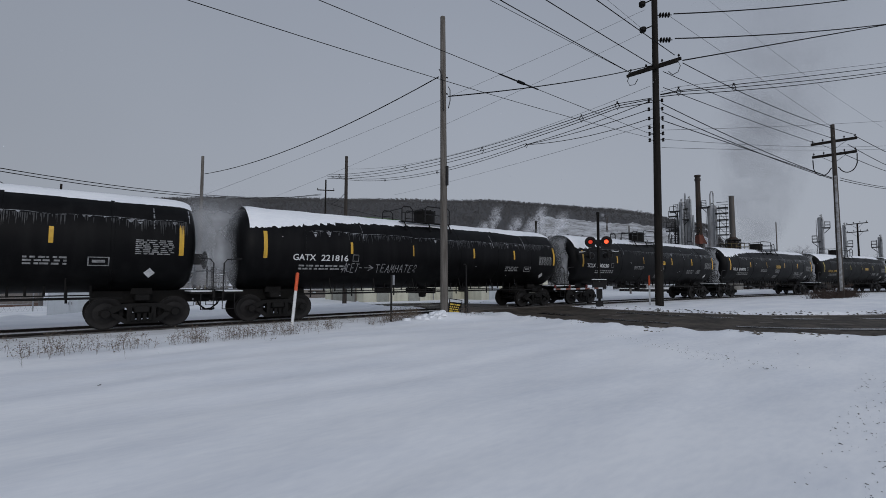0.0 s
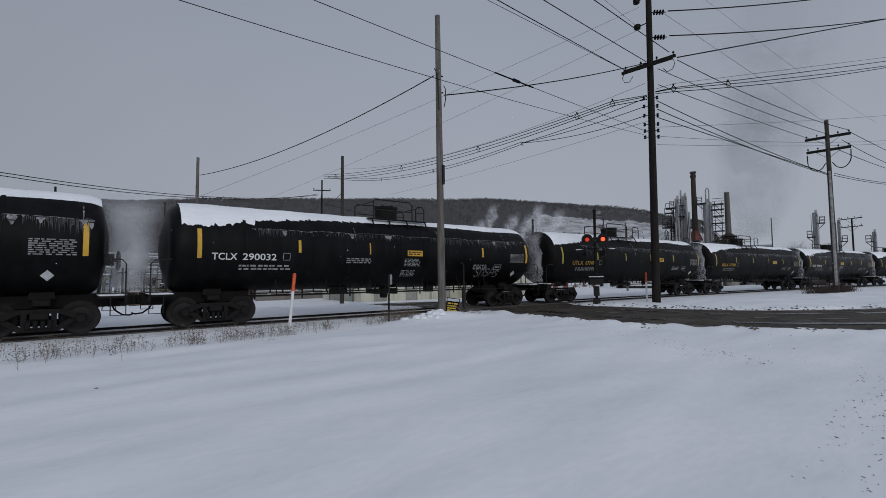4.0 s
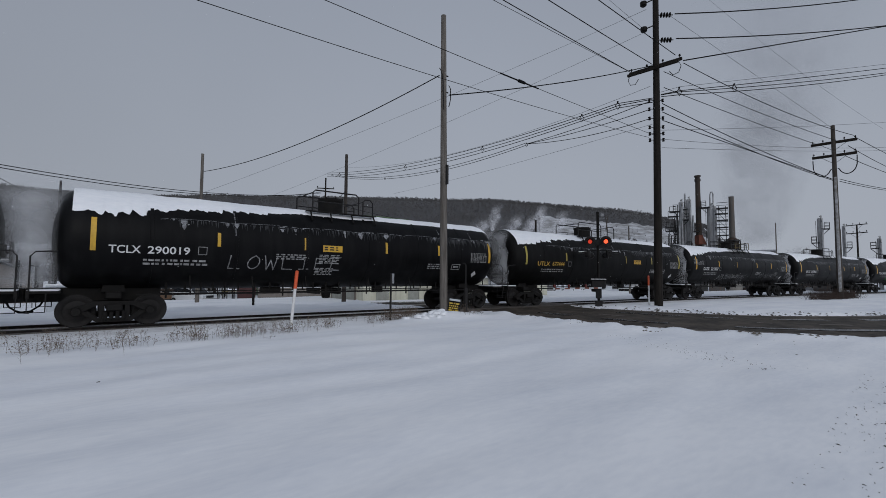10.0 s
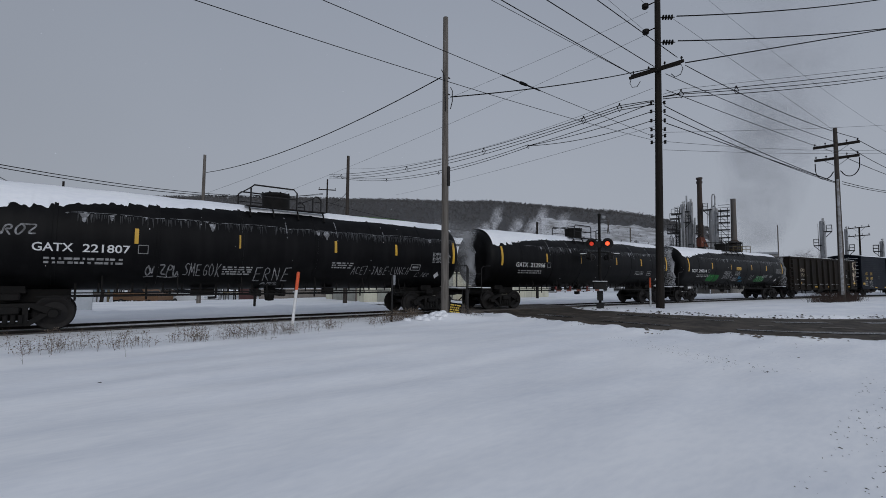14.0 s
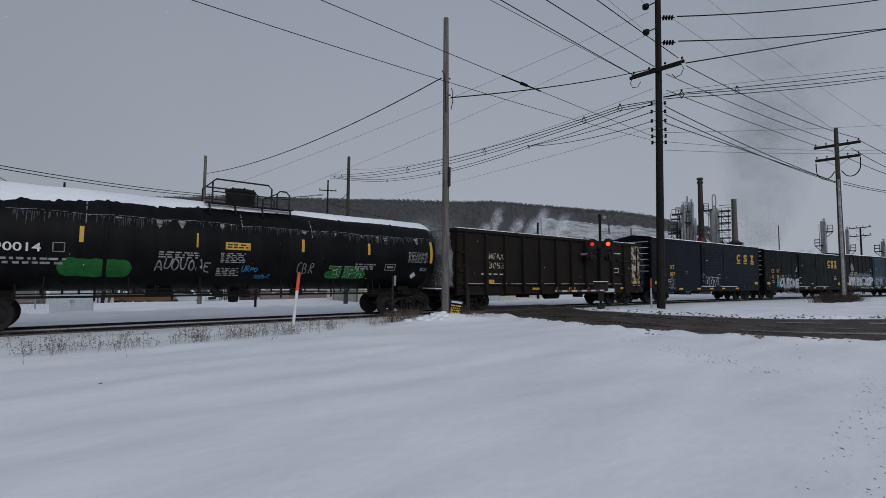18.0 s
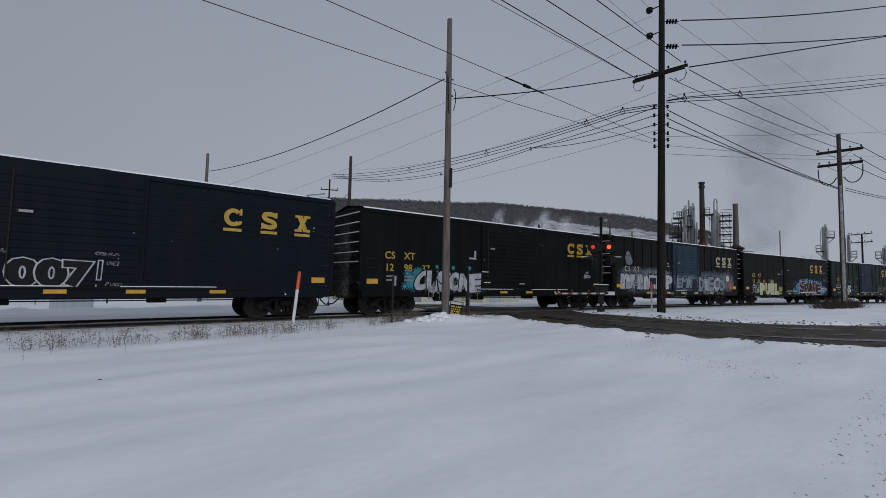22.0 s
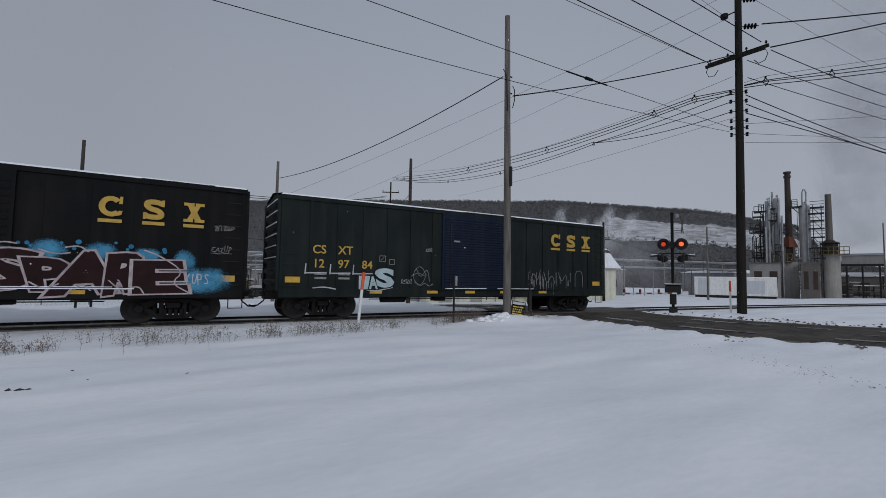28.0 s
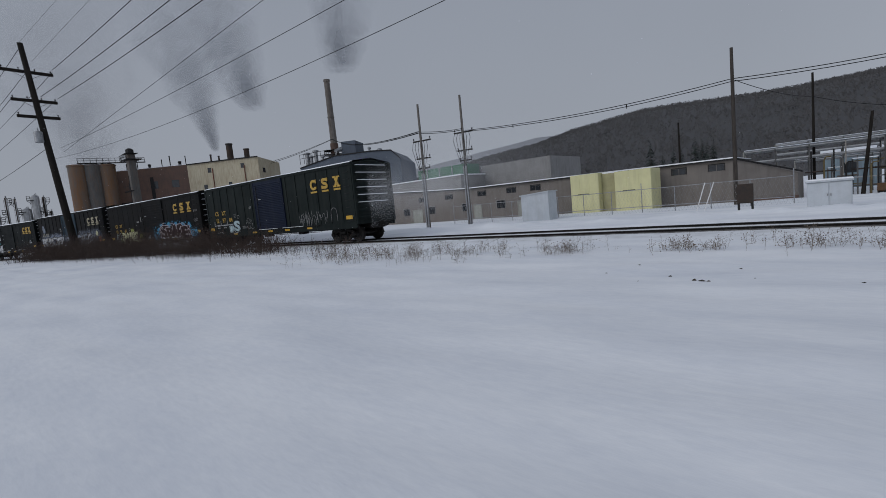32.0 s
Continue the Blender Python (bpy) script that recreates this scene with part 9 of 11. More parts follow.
q, ln = hall("brick_hall", "old brown brick hall with a flat roof", -75.1, -68.65, 16.0, 133, 129, BRICK_FAR, [(0, 16.9), (1, 17.5)])
for i in range(3):
    opening(q, "window", ln * (0.15 + 0.3 * i), ln * (0.15 + 0.3 * i) + 1.6, 12.2, 14.0, 0.0, GLASS, BRICK_FAR)
part("dark_band", Shape().box(0, ln, -0.06, 0, 9.0, 9.4).box(ln * 0.45, ln * 0.5, -0.06, 0, -1, 15), DARK_METAL, q, smooth=0)
part("roof_snow", Shape().slab([(0, 16.9), (ln, 17.5), (ln, 17.62), (0, 17.02)], -0.05, 1.0), SNOW, q, smooth=0)
st = Shape()
for u, hh, r in ((0.1, 1.6, 0.12), (0.25, 2.6, 0.1), (0.42, 1.2, 0.3), (0.6, 2.2, 0.1), (0.72, 3.0, 0.12), (0.86, 1.5, 0.35), (0.95, 2.8, 0.1)):
    st.lathe([(16.6, r), (17.0 + hh, r), (17.1 + hh, r * 1.5), (17.3 + hh, r * 0.8)], 10, "z", (u * ln, 3.0, 0))
parts("roof_vent", st, DARK_METAL, q, smooth=35)
q, ln = hall("cream_hall", "stained cream factory hall with a shallow gable", -68.65, -61.38, 16.5, 129, 122, FACTORY_CREAM, [(0, 17.4), (0.6, 17.7), (1, 17.8)])
for u, z in ((0.28, 15.0), (0.75, 15.4), (0.2, 11.0), (0.55, 11.1)):
    opening(q, "window", u * ln, u * ln + 0.9, z, z + 1.2, 0.0, GLASS, FACTORY_CREAM)
part("downpipe", Shape().tube((ln * 0.35, -0.1, 0), (ln * 0.35, -0.1, 16), 0.12).tube((ln * 0.8, -0.1, 0), (ln * 0.8, -0.1, 16), 0.12), RUST_RED, q)
part("roof_edge", Shape().slab([(0, 17.3), (ln * .6, 17.6), (ln, 17.7), (ln, 17.95), (ln * .6, 17.85), (0, 17.55)], -0.3, 0.2), DARK_METAL, q, smooth=0)
q2, ln2 = hall("cream_hall", "stained cream gable end of the factory hall", -61.38, -60.1, 16.5, 122, 126, FACTORY_CREAM, [(0, 17.8), (1, 16.6)])
for u, z in ((0.3, 14.0), (0.35, 9.5)):
    opening(q2, "window", u * ln2, u * ln2 + 1.1, z, z + 1.2, 0.0, GLASS, FACTORY_CREAM)
# blue-grey boiler house below the chimney
h, ln = hall("boiler_house", "blue-grey clad boiler house with a shallow roof", -56.8, -44.8, 15, 112, 104, SLATE_BLUE, [(0, 13.2), (0.36, 15.1), (0.73, 15.2), (0.92, 14.9), (1, 12.9)])
part("roof_edge", Shape().slab([(0, 13.1), (0.36 * ln, 15.0), (0.73 * ln, 15.1), (0.92 * ln, 14.8), (ln, 12.8), (ln, 13.05), (0.92 * ln, 15.05), (0.73 * ln, 15.35), (0.36 * ln, 15.25), (0, 13.35)], -0.2, 0.3), DARK_METAL, h, smooth=0)
part("penthouse", Shape().box(ln * 0.41, ln * 0.55, 2.0, 8.0, 13.5, 18.4), SLATE_BLUE, h, smooth=0)
for k in range(14):
    part("cladding_seam", Shape().box(ln * (0.04 + 0.07 * k) - 0.06, ln * (0.04 + 0.07 * k) + 0.06, -0.05, 0.02, -1.4, 12.8), SLATE_BLUE, h, smooth=0)
for u, z, r in ((0.04, 17.0, 0.5), (0.08, 16.2, 0.35), (0.13, 17.4, 0.45), (0.2, 16.0, 0.3), (0.68, 16.6, 0.25), (0.78, 16.0, 0.4)):
    part("roof_vent", Shape().lathe([(13.6, r), (z - 0.6, r), (z - 0.5, r * 1.6), (z - 0.2, r * 1.6), (z, r * 0.4)], 12, "z", (u * ln, 2.5, 0)), GALV, h)
for z in (15.4, 16.3):
    part("guard_rail", Shape().tube((0.0, 0.4, z), (ln * 0.3, 0.4, z + 0.4), 0.05), DARK_METAL, h)
for k in range(8):
    part("rail_post", Shape().tube((ln * 0.043 * k, 0.4, 14.1), (ln * 0.043 * k, 0.4, 16.3 + 0.05 * k), 0.05), DARK_METAL, h)
part("duct", Shape().path([(ln * 0.36, 1.0, 14.6), (ln * 0.36, 1.0, 16.2), (ln * 0.41, 2.5, 17.0), (ln * 0.45, 3.5, 17.0)], 0.5, 10), GALV, h)
for brg, zt, r in ((-64.2, 22.1, 0.75), (-62.46, 20.7, 0.65), (-66.2, 19.6, 0.2), (-65.4, 19.2, 0.2)):
    x, y = at_bearing(brg, 128)
    q = thing("roof_stack", "short dark steel stack on a factory roof", "stack", (x, y, 0), "roof stacks")
    part("pipe", Shape().lathe([(15.0, r), (zt - 0.3, r), (zt - 0.3, r * 1.15), (zt, r * 1.15), (zt, r * 0.8)], 16, "z"), STACK_DARK, q)
x, y = at_bearing(-73.65, 126)
q = thing("elevator_tower", "grey steel elevator tower with a railed gallery", "tower", (x, y, 0.9))
part("leg", Shape().box(-0.75, 0.75, -0.75, 0.75, -2.5, 19.0, 0.05), CONCRETE_DARK, q, smooth=0)
gl = Shape().box(-2.4, 2.4, -1.5, 1.5, 17.6, 17.75).box(-1.5, 1.5, -1.2, 1.2, 19.0, 19.12)
for i in range(7):
    gl.tube((-2.4 + i * 0.8, -1.5, 17.7), (-2.4 + i * 0.8, -1.5, 18.8), 0.05)
gl.tube((-2.4, -1.5, 18.8), (2.4, -1.5, 18.8), 0.06).tube((-2.4, -1.5, 18.2), (2.4, -1.5, 18.2), 0.04)
part("gallery", gl, DARK_METAL, q)
part("head_box", Shape().lathe([(19.1, 0.8), (20.0, 0.8), (20.3, 0.3)], 10, "z"), DARK_METAL, q)
for z in (7.0, 10.5):
    part("landing", Shape().box(-1.6, 2.6, -1.7, -1.0, z, z + 0.2).tube((2.6, -1.7, z), (2.6, -1.7, z + 3.4), 0.06).tube((-1.6, -1.7, z + 1.1), (2.6, -1.7, z + 1.1), 0.05), DARK_METAL, q)


# ---- refinery to the right ----
OCHRE = surface("dull_ochre_paint", (0.16, 0.125, 0.05), (0.08, 0.06, 0.03), 0.7, scale=3, fine=20, bump=0.05)
def column(x, y, r, z0, z1, label, material=COLUMN, decks=(), flue=False):
    q = thing("process_column", label, "process column", pose(x, y, 0, 0, 0, -math.degrees(math.atan2(x, y))), "process columns")
    part("shell", Shape().lathe([(-1.2, r), (z1 - r * 0.6, r), (z1 - r * 0.25, r * 0.85), (z1, r * 0.3)], 24, "z"), material, q)
    for k, z in enumerate(decks):
        d, a, b, w = Shape(), r + 0.1, r + 0.75, 0.5 + r * 0.6
        sg = 1 if (k + int(r * 100)) % 2 else -1
        d.box(*sorted((sg * r * 0.3, sg * b)), -w, w, z, z + 0.1)
        for px in (a, b):
            for py in (-w, w):
                d.tube((sg * px, py, z), (sg * px, py, z + 1.05), 0.04, n=5)
        for zz in (0.55, 1.05):
            d.path([(sg * a, -w, z + zz), (sg * b, -w, z + zz), (sg * b, w, z + zz), (sg * a, w, z + zz)], 0.035, 5)
        d.tube((sg * b, -w, z), (sg * r, -w * 0.5, z - 0.8), 0.05, n=5)
        part("platform", d, DARK_METAL, q)
    if flue:
        part("vent_loop", Shape().path([(-r * 0.3, 0, z1 - 0.3), (-r * 0.3, 0, z1 + 1.7), (-r * 0.1, 0, z1 + 2.1), (r * 0.2, 0, z1 + 2.1), (r * 0.35, 0, z1 + 1.7), (r * 0.35, 0, z1 + 0.4)], 0.1, 8), PIPE, q)
    lad = Shape().tube((-r - 0.15, -0.2, 0), (-r - 0.15, -0.2, z1 - 0.5), 0.03, n=5).tube((-r - 0.15, 0.2, 0), (-r - 0.15, 0.2, z1 - 0.5), 0.03, n=5)
    for i in range(int((z1 - 1) / 0.6)):
        lad.tube((-r - 0.15, -0.2, 0.5 + i * 0.6), (-r - 0.15, 0.2, 0.5 + i * 0.6), 0.025, n=5)
    part("ladder", lad, DARK_METAL, q)
    part("riser_pipe", Shape().path([(r * 0.5, -r - 0.2, 0), (r * 0.5, -r - 0.2, z1 - 0.8), (r * 0.3, -r * 0.5, z1 + 0.3), (0, 0, z1 + 0.2)], 0.12), PIPE, q)
    return q


rx = at_bearing
for brg, d, r, z1, dk in ((66.55, 81, 0.14, 11.9, (5.2, 7.2, 9.2)), (66.95, 80, 0.3, 13.6, (8.4, 10.6, 12.0)), (67.3, 81, 0.12, 12.6, ()), (67.72, 81, 0.38, 14.1, (12.4,)), (67.35, 83, 0.1, 15.0, ()), (66.75, 79, 0.1, 9.4, (6.4,)), (68.1, 80, 0.12, 11.0, (6.2, 8.8)), (69.93, 82, 0.66, 13.0, (12.6,)), (79.0, 95, 0.4, 11.5, (7.4, 9.6)), (80.7, 105, 0.25, 10.9, (7.0,)), (83.1, 100, 0.28, 8.2, (6.5,))):
    x, y = rx(brg, d)
    column(x, y, r, -1, z1, "pale grey steel process column with railed platforms", decks=dk, flue=r > 0.5)


def plant_thing(name, label, category, brg, d):
    """A thing of the works, turned square to the crossing."""
    return thing(name, label, category, pose(*at_bearing(brg, d), 0, 0, 0, -brg))


# dark stair tower beside the wide column
q = plant_thing("stair_tower", "dark steel platform tower beside a wide column", "tower", 70.9, 81)
for px in (-0.45, 0.45):
    for py in (-0.45, 0.45):
        part("post", Shape().tube((px, py, -1), (px, py, 12.6), 0.05, n=6), DARK_METAL, q)
for k, z in enumerate((5.2, 6.6, 8.1, 9.3, 10.4, 11.4, 12.2)):
    part("deck", Shape().box(-0.75 - 0.2 * (k % 2), 0.75, -0.6, 0.6, z, z + 0.12).tube((-0.75, -0.6, z + 0.9), (0.75, -0.6, z + 0.9), 0.04, n=5).tube((-0.75, -0.6, z + 0.5), (0.75, -0.6, z + 0.5), 0.03, n=5), DARK_METAL, q)
    part("brace", Shape().tube((-0.45, -0.45, z), (0.45, -0.45, z - 1.1), 0.035, n=5), DARK_METAL, q)
# scaffold of platforms and loops beside the slim columns
q = plant_thing("stair_tower", "dark steel platforms and pipe loops beside slim columns", "tower", 66.1, 80)
for px in (-0.5, 0.35):
    part("post", Shape().tube((px, 0, -1), (px, 0, 9.4 if px < 0 else 11.8), 0.05, n=6), DARK_METAL, q)
for z, x0, x1 in ((5.3, -0.7, 0.6), (6.9, -0.4, 0.6), (8.9, -1.0, 0.6), (9.5, -0.9, 0.2), (11.2, -0.6, 0.7), (11.9, -0.4, 0.5)):
    part("deck", Shape().box(x0, x1, -0.5, 0.5, z, z + 0.16).tube((x0, -0.5, z + 0.9), (x1, -0.5, z + 0.9), 0.04, n=5).tube((x0, -0.5, z), (x0, -0.5, z + 0.9), 0.04, n=5).tube((x1, -0.5, z), (x1, -0.5, z + 0.9), 0.04, n=5), DARK_METAL, q)
for x0, z0, z1 in ((-0.45, 5.4, 8.4), (0.0, 6.0, 8.1), (0.5, 5.3, 11.0)):
    part("pipe_loop", Shape().path([(x0 - 0.2, -0.3, z0), (x0 - 0.2, -0.3, z1), (x0, -0.3, z1 + 0.25), (x0 + 0.2, -0.3, z1), (x0 + 0.2, -0.3, z0)], 0.06, 6), DARK_METAL, q)
q = plant_thing("smoke_stack", "tall sooty stack on a rust-red hood and concrete base", "stack", 68.66, 82)
part("shaft", Shape().lathe([(8.4, 0.42), (17.0, 0.34), (17.0, 0.44), (17.35, 0.44), (17.35, 0.34), (17.65, 0.34), (17.65, 0.46), (17.9, 0.46), (17.9, 0.3)], 20, "z"), STACK_DARK, q)
part("hood", Shape().lathe([(6.9, 0.98), (7.1, 0.98), (8.6, 0.42)], 4, "z"), RUST_RED, q)
for px in (-0.55, 0.55):
    for py in (-0.55, 0.55):
        part("leg", Shape().box(px - 0.13, px + 0.13, py - 0.13, py + 0.13, 4.7, 7.0), CONCRETE_DARK, q)
part("burner_box", Shape().box(-0.45, 0.45, -0.4, 0.6, 5.0, 6.9, 0.03), STACK_DARK, q)
part("base", Shape().box(-0.95, 1.0, -1.0, 1.6, -1.4, 4.75, 0.06), CONCRETE, q, "pale stained concrete base", smooth=0)
gl = Shape().box(-2.6, 0.3, -1.7, -0.9, 4.75, 4.87)
for k in range(6):
    gl.tube((-2.6 + k * 0.58, -1.7, 4.8), (-2.6 + k * 0.58, -1.7, 5.9), 0.045, n=5)
gl.tube((-2.6, -1.7, 5.9), (0.3, -1.7, 5.9), 0.05, n=5).tube((-2.6, -1.7, 5.35), (0.3, -1.7, 5.35), 0.04, n=5)
part("walkway", gl, OCHRE, q, "dull ochre railed walkway")
part("stair", Shape().tube((-2.5, -1.7, 4.8), (-1.2, -1.7, 2.6), 0.08, n=6).tube((-2.5, -1.2, 4.8), (-1.2, -1.2, 2.6), 0.08, n=6), OCHRE, q)
part("duct", Shape().path([(1.0, -0.3, 5.2), (1.6, -0.3, 5.4), (2.0, -0.3, 5.1), (2.1, -0.3, 4.2)], 0.2, 8), GALV, q)
q = plant_thing("smoke_stack", "plain grey stack on a slatted drum and round concrete tower", "stack", 71.75, 83)
part("shaft", Shape().lathe([(7.8, 0.42), (14.1, 0.35), (14.3, 0.38), (14.3, 0.28)], 20, "z"), CONCRETE_DARK, q)
part("cowl", Shape().lathe([(7.1, 0.9), (7.5, 0.85), (7.9, 0.45)], 14, "z"), STACK_DARK, q)
part("drum", Shape().lathe([(5.9, 0.85), (7.1, 0.85)], 14, "z"), STACK_DARK, q)
for k in range(10):
    a_ = k * 0.628
    part("upright", Shape().tube((1.0 * math.cos(a_), 1.0 * math.sin(a_), 5.7), (1.0 * math.cos(a_), 1.0 * math.sin(a_), 7.6), 0.06, n=5), DARK_METAL, q)
part("ring", Shape().lathe([(7.3, 0.98), (7.4, 1.12), (7.5, 0.98)], 16, "z"), DARK_METAL, q)
part("tower", Shape().lathe([(-1.4, 1.1), (5.6, 1.1), (5.7, 1.25), (5.85, 1.25)], 18, "z"), CONCRETE, q, "pale stained concrete tower")
gl = Shape().box(-1.8, 2.0, -1.9, -0.9, 5.75, 5.87)
for k in range(8):
    gl.tube((-1.8 + k * 0.54, -1.9, 5.8), (-1.8 + k * 0.54, -1.9, 6.8), 0.045, n=5)
gl.tube((-1.8, -1.9, 6.8), (2.0, -1.9, 6.8), 0.05, n=5).tube((-1.8, -1.9, 6.3), (2.0, -1.9, 6.3), 0.04, n=5)
part("gallery", gl, OCHRE, q, "dull ochre railed gallery")
# dark block walls between the stacks, with openings and snow on their tops
for b0, b1, zt, d, m in ((65.3, 67.9, 4.4, 77.5, WALL_GREY), (69.5, 70.95, 4.4, 78, CONCRETE_DARK)):
    w = d * math.tan(radians(b1 - b0)) / 2
    q = plant_thing("process_block", "grimy block wall of the works with dark openings", "process block", (b0 + b1) / 2, d)
    part("wall", Shape().box(-w, w, 0, 4, -1.4, zt), m, q, smooth=0)
    part("coping", Shape().box(-w - 0.1, w + 0.1, -0.1, 4.1, zt, zt + 0.2), CONCRETE_DARK, q, smooth=0)
    for k in range(2):
        part("opening", Shape().box(-w * 0.7 + k * w, -w * 0.7 + k * w + w * 0.5, -0.04, 0.0, 1.0, 3.4), STACK_DARK, q, smooth=0)
# covered conveyor on posts
q = plant_thing("covered_conveyor", "grey covered conveyor on steel posts with a snowy roof", "conveyor", 74.0, 84)
part("housing", Shape().box(-2.1, 2.1, -0.6, 0.8, 4.55, 5.7), WALL_GREY, q, smooth=0)
part("roof", Shape().prism([(-0.8, 5.7), (0.1, 6.0), (1.0, 5.7)], -2.2, 2.2), GALV, q, smooth=0)
part("girder", Shape().box(-2.2, 2.2, -0.65, -0.5, 4.25, 4.55), DARK_METAL, q)
for px in (-1.6, 0.0, 1.7):
    part("post", Shape().box(px - 0.1, px + 0.1, -0.6, -0.4, -1.3, 4.3), DARK_METAL, q)
x, y = at_bearing(61.5, 60)
pole("utility_pole", "pale slim pole beside the white trailer", x, y, 8.0, 0.12, WOOD_GREY)
x, y = at_bearing(75.5, 80)
pole("utility_pole", "slim grey pole among the refinery pipes", x, y, 9.6, 0.1, WOOD_GREY)
# low jumble of pipework, drums and sheds
rnd = random.Random(64)
for k in range(12):
    brg, d = 72.7 + k * 0.62 + rnd.uniform(-0.1, 0.1), rnd.uniform(80, 92)
    q = plant_thing("pipe_manifold", "low cluster of grimy pipes and valves with snow", "pipework", brg, d)
    w, h = rnd.uniform(0.7, 1.2), rnd.uniform(1.2, 3.3)
    for j in range(rnd.randint(3, 5)):
        z = -0.4 + (h + 0.4) * (j + 1) / 5
        part("pipe", Shape().tube((-w, -0.2 * j, z), (w, -0.2 * j, z), rnd.uniform(0.07, 0.16), n=7), (PIPE, STACK_DARK, CONCRETE_DARK)[j % 3], q)
    for j in range(3):
        px = rnd.uniform(-w, w)
        part("stanchion", Shape().box(px - 0.07, px + 0.07, -0.1, 0.1, -1.3, h), (DARK_METAL, CONCRETE_DARK)[j % 2], q)
    part("snow_strip", Shape().box(-w, w, -0.25, 0.2, h, h + 0.1, 0.03), SNOW, q)
    if k % 3 == 1:
        part("drum", Shape().lathe([(-0.9, 0.3), (-0.8, 0.6), (0.8, 0.6), (0.9, 0.3)], 14, "x", (0, -1.0, 0.6)), CONCRETE_DARK, q)
for b0, b1, zt, d in ((72.3, 75.6, 3.0, 94), (75.7, 77.2, 4.2, 96), (77.0, 82.5, 3.0, 104)):
    w = d * math.tan(radians(b1 - b0)) / 2
    q = plant_thing("low_shed", "dark low shed with snow on its roof", "shed", (b0 + b1) / 2, d)
    part("wall", Shape().box(-w, w, 0, 6, -1.5, zt), CONCRETE_DARK, q, smooth=0)
    part("roof_snow", Shape().prism([(-0.3, zt), (3, zt + 0.7), (6.3, zt)], -w - 0.2, w + 0.2), HILL_SNOW, q, smooth=0)
    for k in range(int(w)):
        part("bay_door", Shape().box(-w + 0.4 + 2 * k, -w + 1.5 + 2 * k, -0.05, 0, -0.6, zt * 0.7), STACK_DARK, q, smooth=0)
for brg, d_, z, r in FAR_PLANT:
    x, y = at_bearing(brg, d_)
    column(x, y, r, -1, z, "dark pipework column of a distant plant", STACK_DARK if r < 0.5 else COLUMN, (z * 0.45, z * 0.7, z * 0.9))
# pipe racks
def pipe_rack(x0, y0, x1, y1, z, n, label, levels=2, pipes=5):
    q = thing("pipe_rack", label, "pipe rack", group="pipe racks")
    d = Vector((x1 - x0, y1 - y0, 0))
    side = Vector((-d.y, d.x, 0)).normalized() * 1.4
    for i in range(n + 1):
        p = Vector((x0, y0, 0)) + d * (i / n)
        zb = height(p.x, p.y)
        f = Shape()
        for sg in (-1, 1):
            f.tube((p.x + side.x * sg, p.y + side.y * sg, zb), (p.x + side.x * sg, p.y + side.y * sg, z + 0.3), 0.065, n=6)
        for lv in range(levels):
            f.tube((p.x - side.x, p.y - side.y, z - lv * 1.1), (p.x + side.x, p.y + side.y, z - lv * 1.1), 0.09, n=6)
        part("bent", f, RACK_STEEL if i % 3 else CONCRETE, q)
    for lv in range(levels):
        for k in range(pipes):
            o = side * ((k / (pipes - 1)) * 1.8 - 0.9)
            zz = z + 0.22 - lv * 1.1
            part("pipe", Shape().tube((x0 + o.x, y0 + o.y, zz), (x1 + o.x, y1 + o.y, zz), 0.08 + 0.04 * ((k * 7 + lv) % 3), n=8), PIPE, q)
    part("snow_strip", Shape().add([(x0 - side.x * .8, y0 - side.y * .8, z + 0.42), (x1 - side.x * .8, y1 - side.y * .8, z + 0.42), (x1 + side.x * .8, y1 + side.y * .8, z + 0.42), (x0 + side.x * .8, y0 + side.y * .8, z + 0.42), (x0, y0, z + 0.52), (x1, y1, z + 0.52)], [(0, 1, 5, 4), (1, 2, 5), (2, 3, 4, 5), (3, 0, 4), (0, 3, 2, 1)]), SNOW, q, smooth=0)


pipe_rack(-7.0, 60.0, 23.0, 61.6, 3.75, 11, "steel pipe rack with snow on its pipes", 2, 4)
pipe_rack(-5.0, 71.0, 23.0, 72.0, 4.6, 9, "far steel pipe rack with snow on its pipes", 2, 4)
pipe_rack(-3.0, 68.0, 23.0, 68.5, 2.4, 8, "low steel pipe rack with snow on its pipes", 1, 4)
pipe_rack(82.0, 33.0, 140.0, 22.0, 3.2, 12, "long pipe rack in the refinery yard", 3, 6)
pipe_rack(62.0, 52.0, 90.0, 44.0, 5.0, 7, "pipe rack behind the refinery columns", 2, 5)
t = thing("white_trailer", "white box trailer with snow on its roof", "trailer")
x, y = rx(63.9, 74)
t.matrix_basis = pose(x, y, 0, 0, 0, -63.9)
part("body", Shape().box(-4.7, 4.7, -1.2, 1.2, 0.0, 2.4, 0.05), WHITE_PAINT, t, smooth=0)
parts("door", Shape().box(-4.2, -2.8, -1.23, -1.2, 0.1, 2.3).box(0.4, 3.4, -1.23, -1.2, 0.3, 2.0), CABINET, t)
part("roof_snow", Shape().box(-4.7, 4.7, -1.2, 1.2, 2.4, 2.5, 0.03), SNOW, t)
part("skirt", Shape().box(-4.6, 4.6, -1.15, 1.15, -0.9, 0.0), DARK_METAL, t)
PALE_BLUE = surface("pale_blue_cladding", (0.2, 0.27, 0.31), (0.15, 0.2, 0.24), 0.7, scale=0.6, fine=9, bump=0.05, grime=(0.12, 0.13, 0.14), grime_amount=0.4)
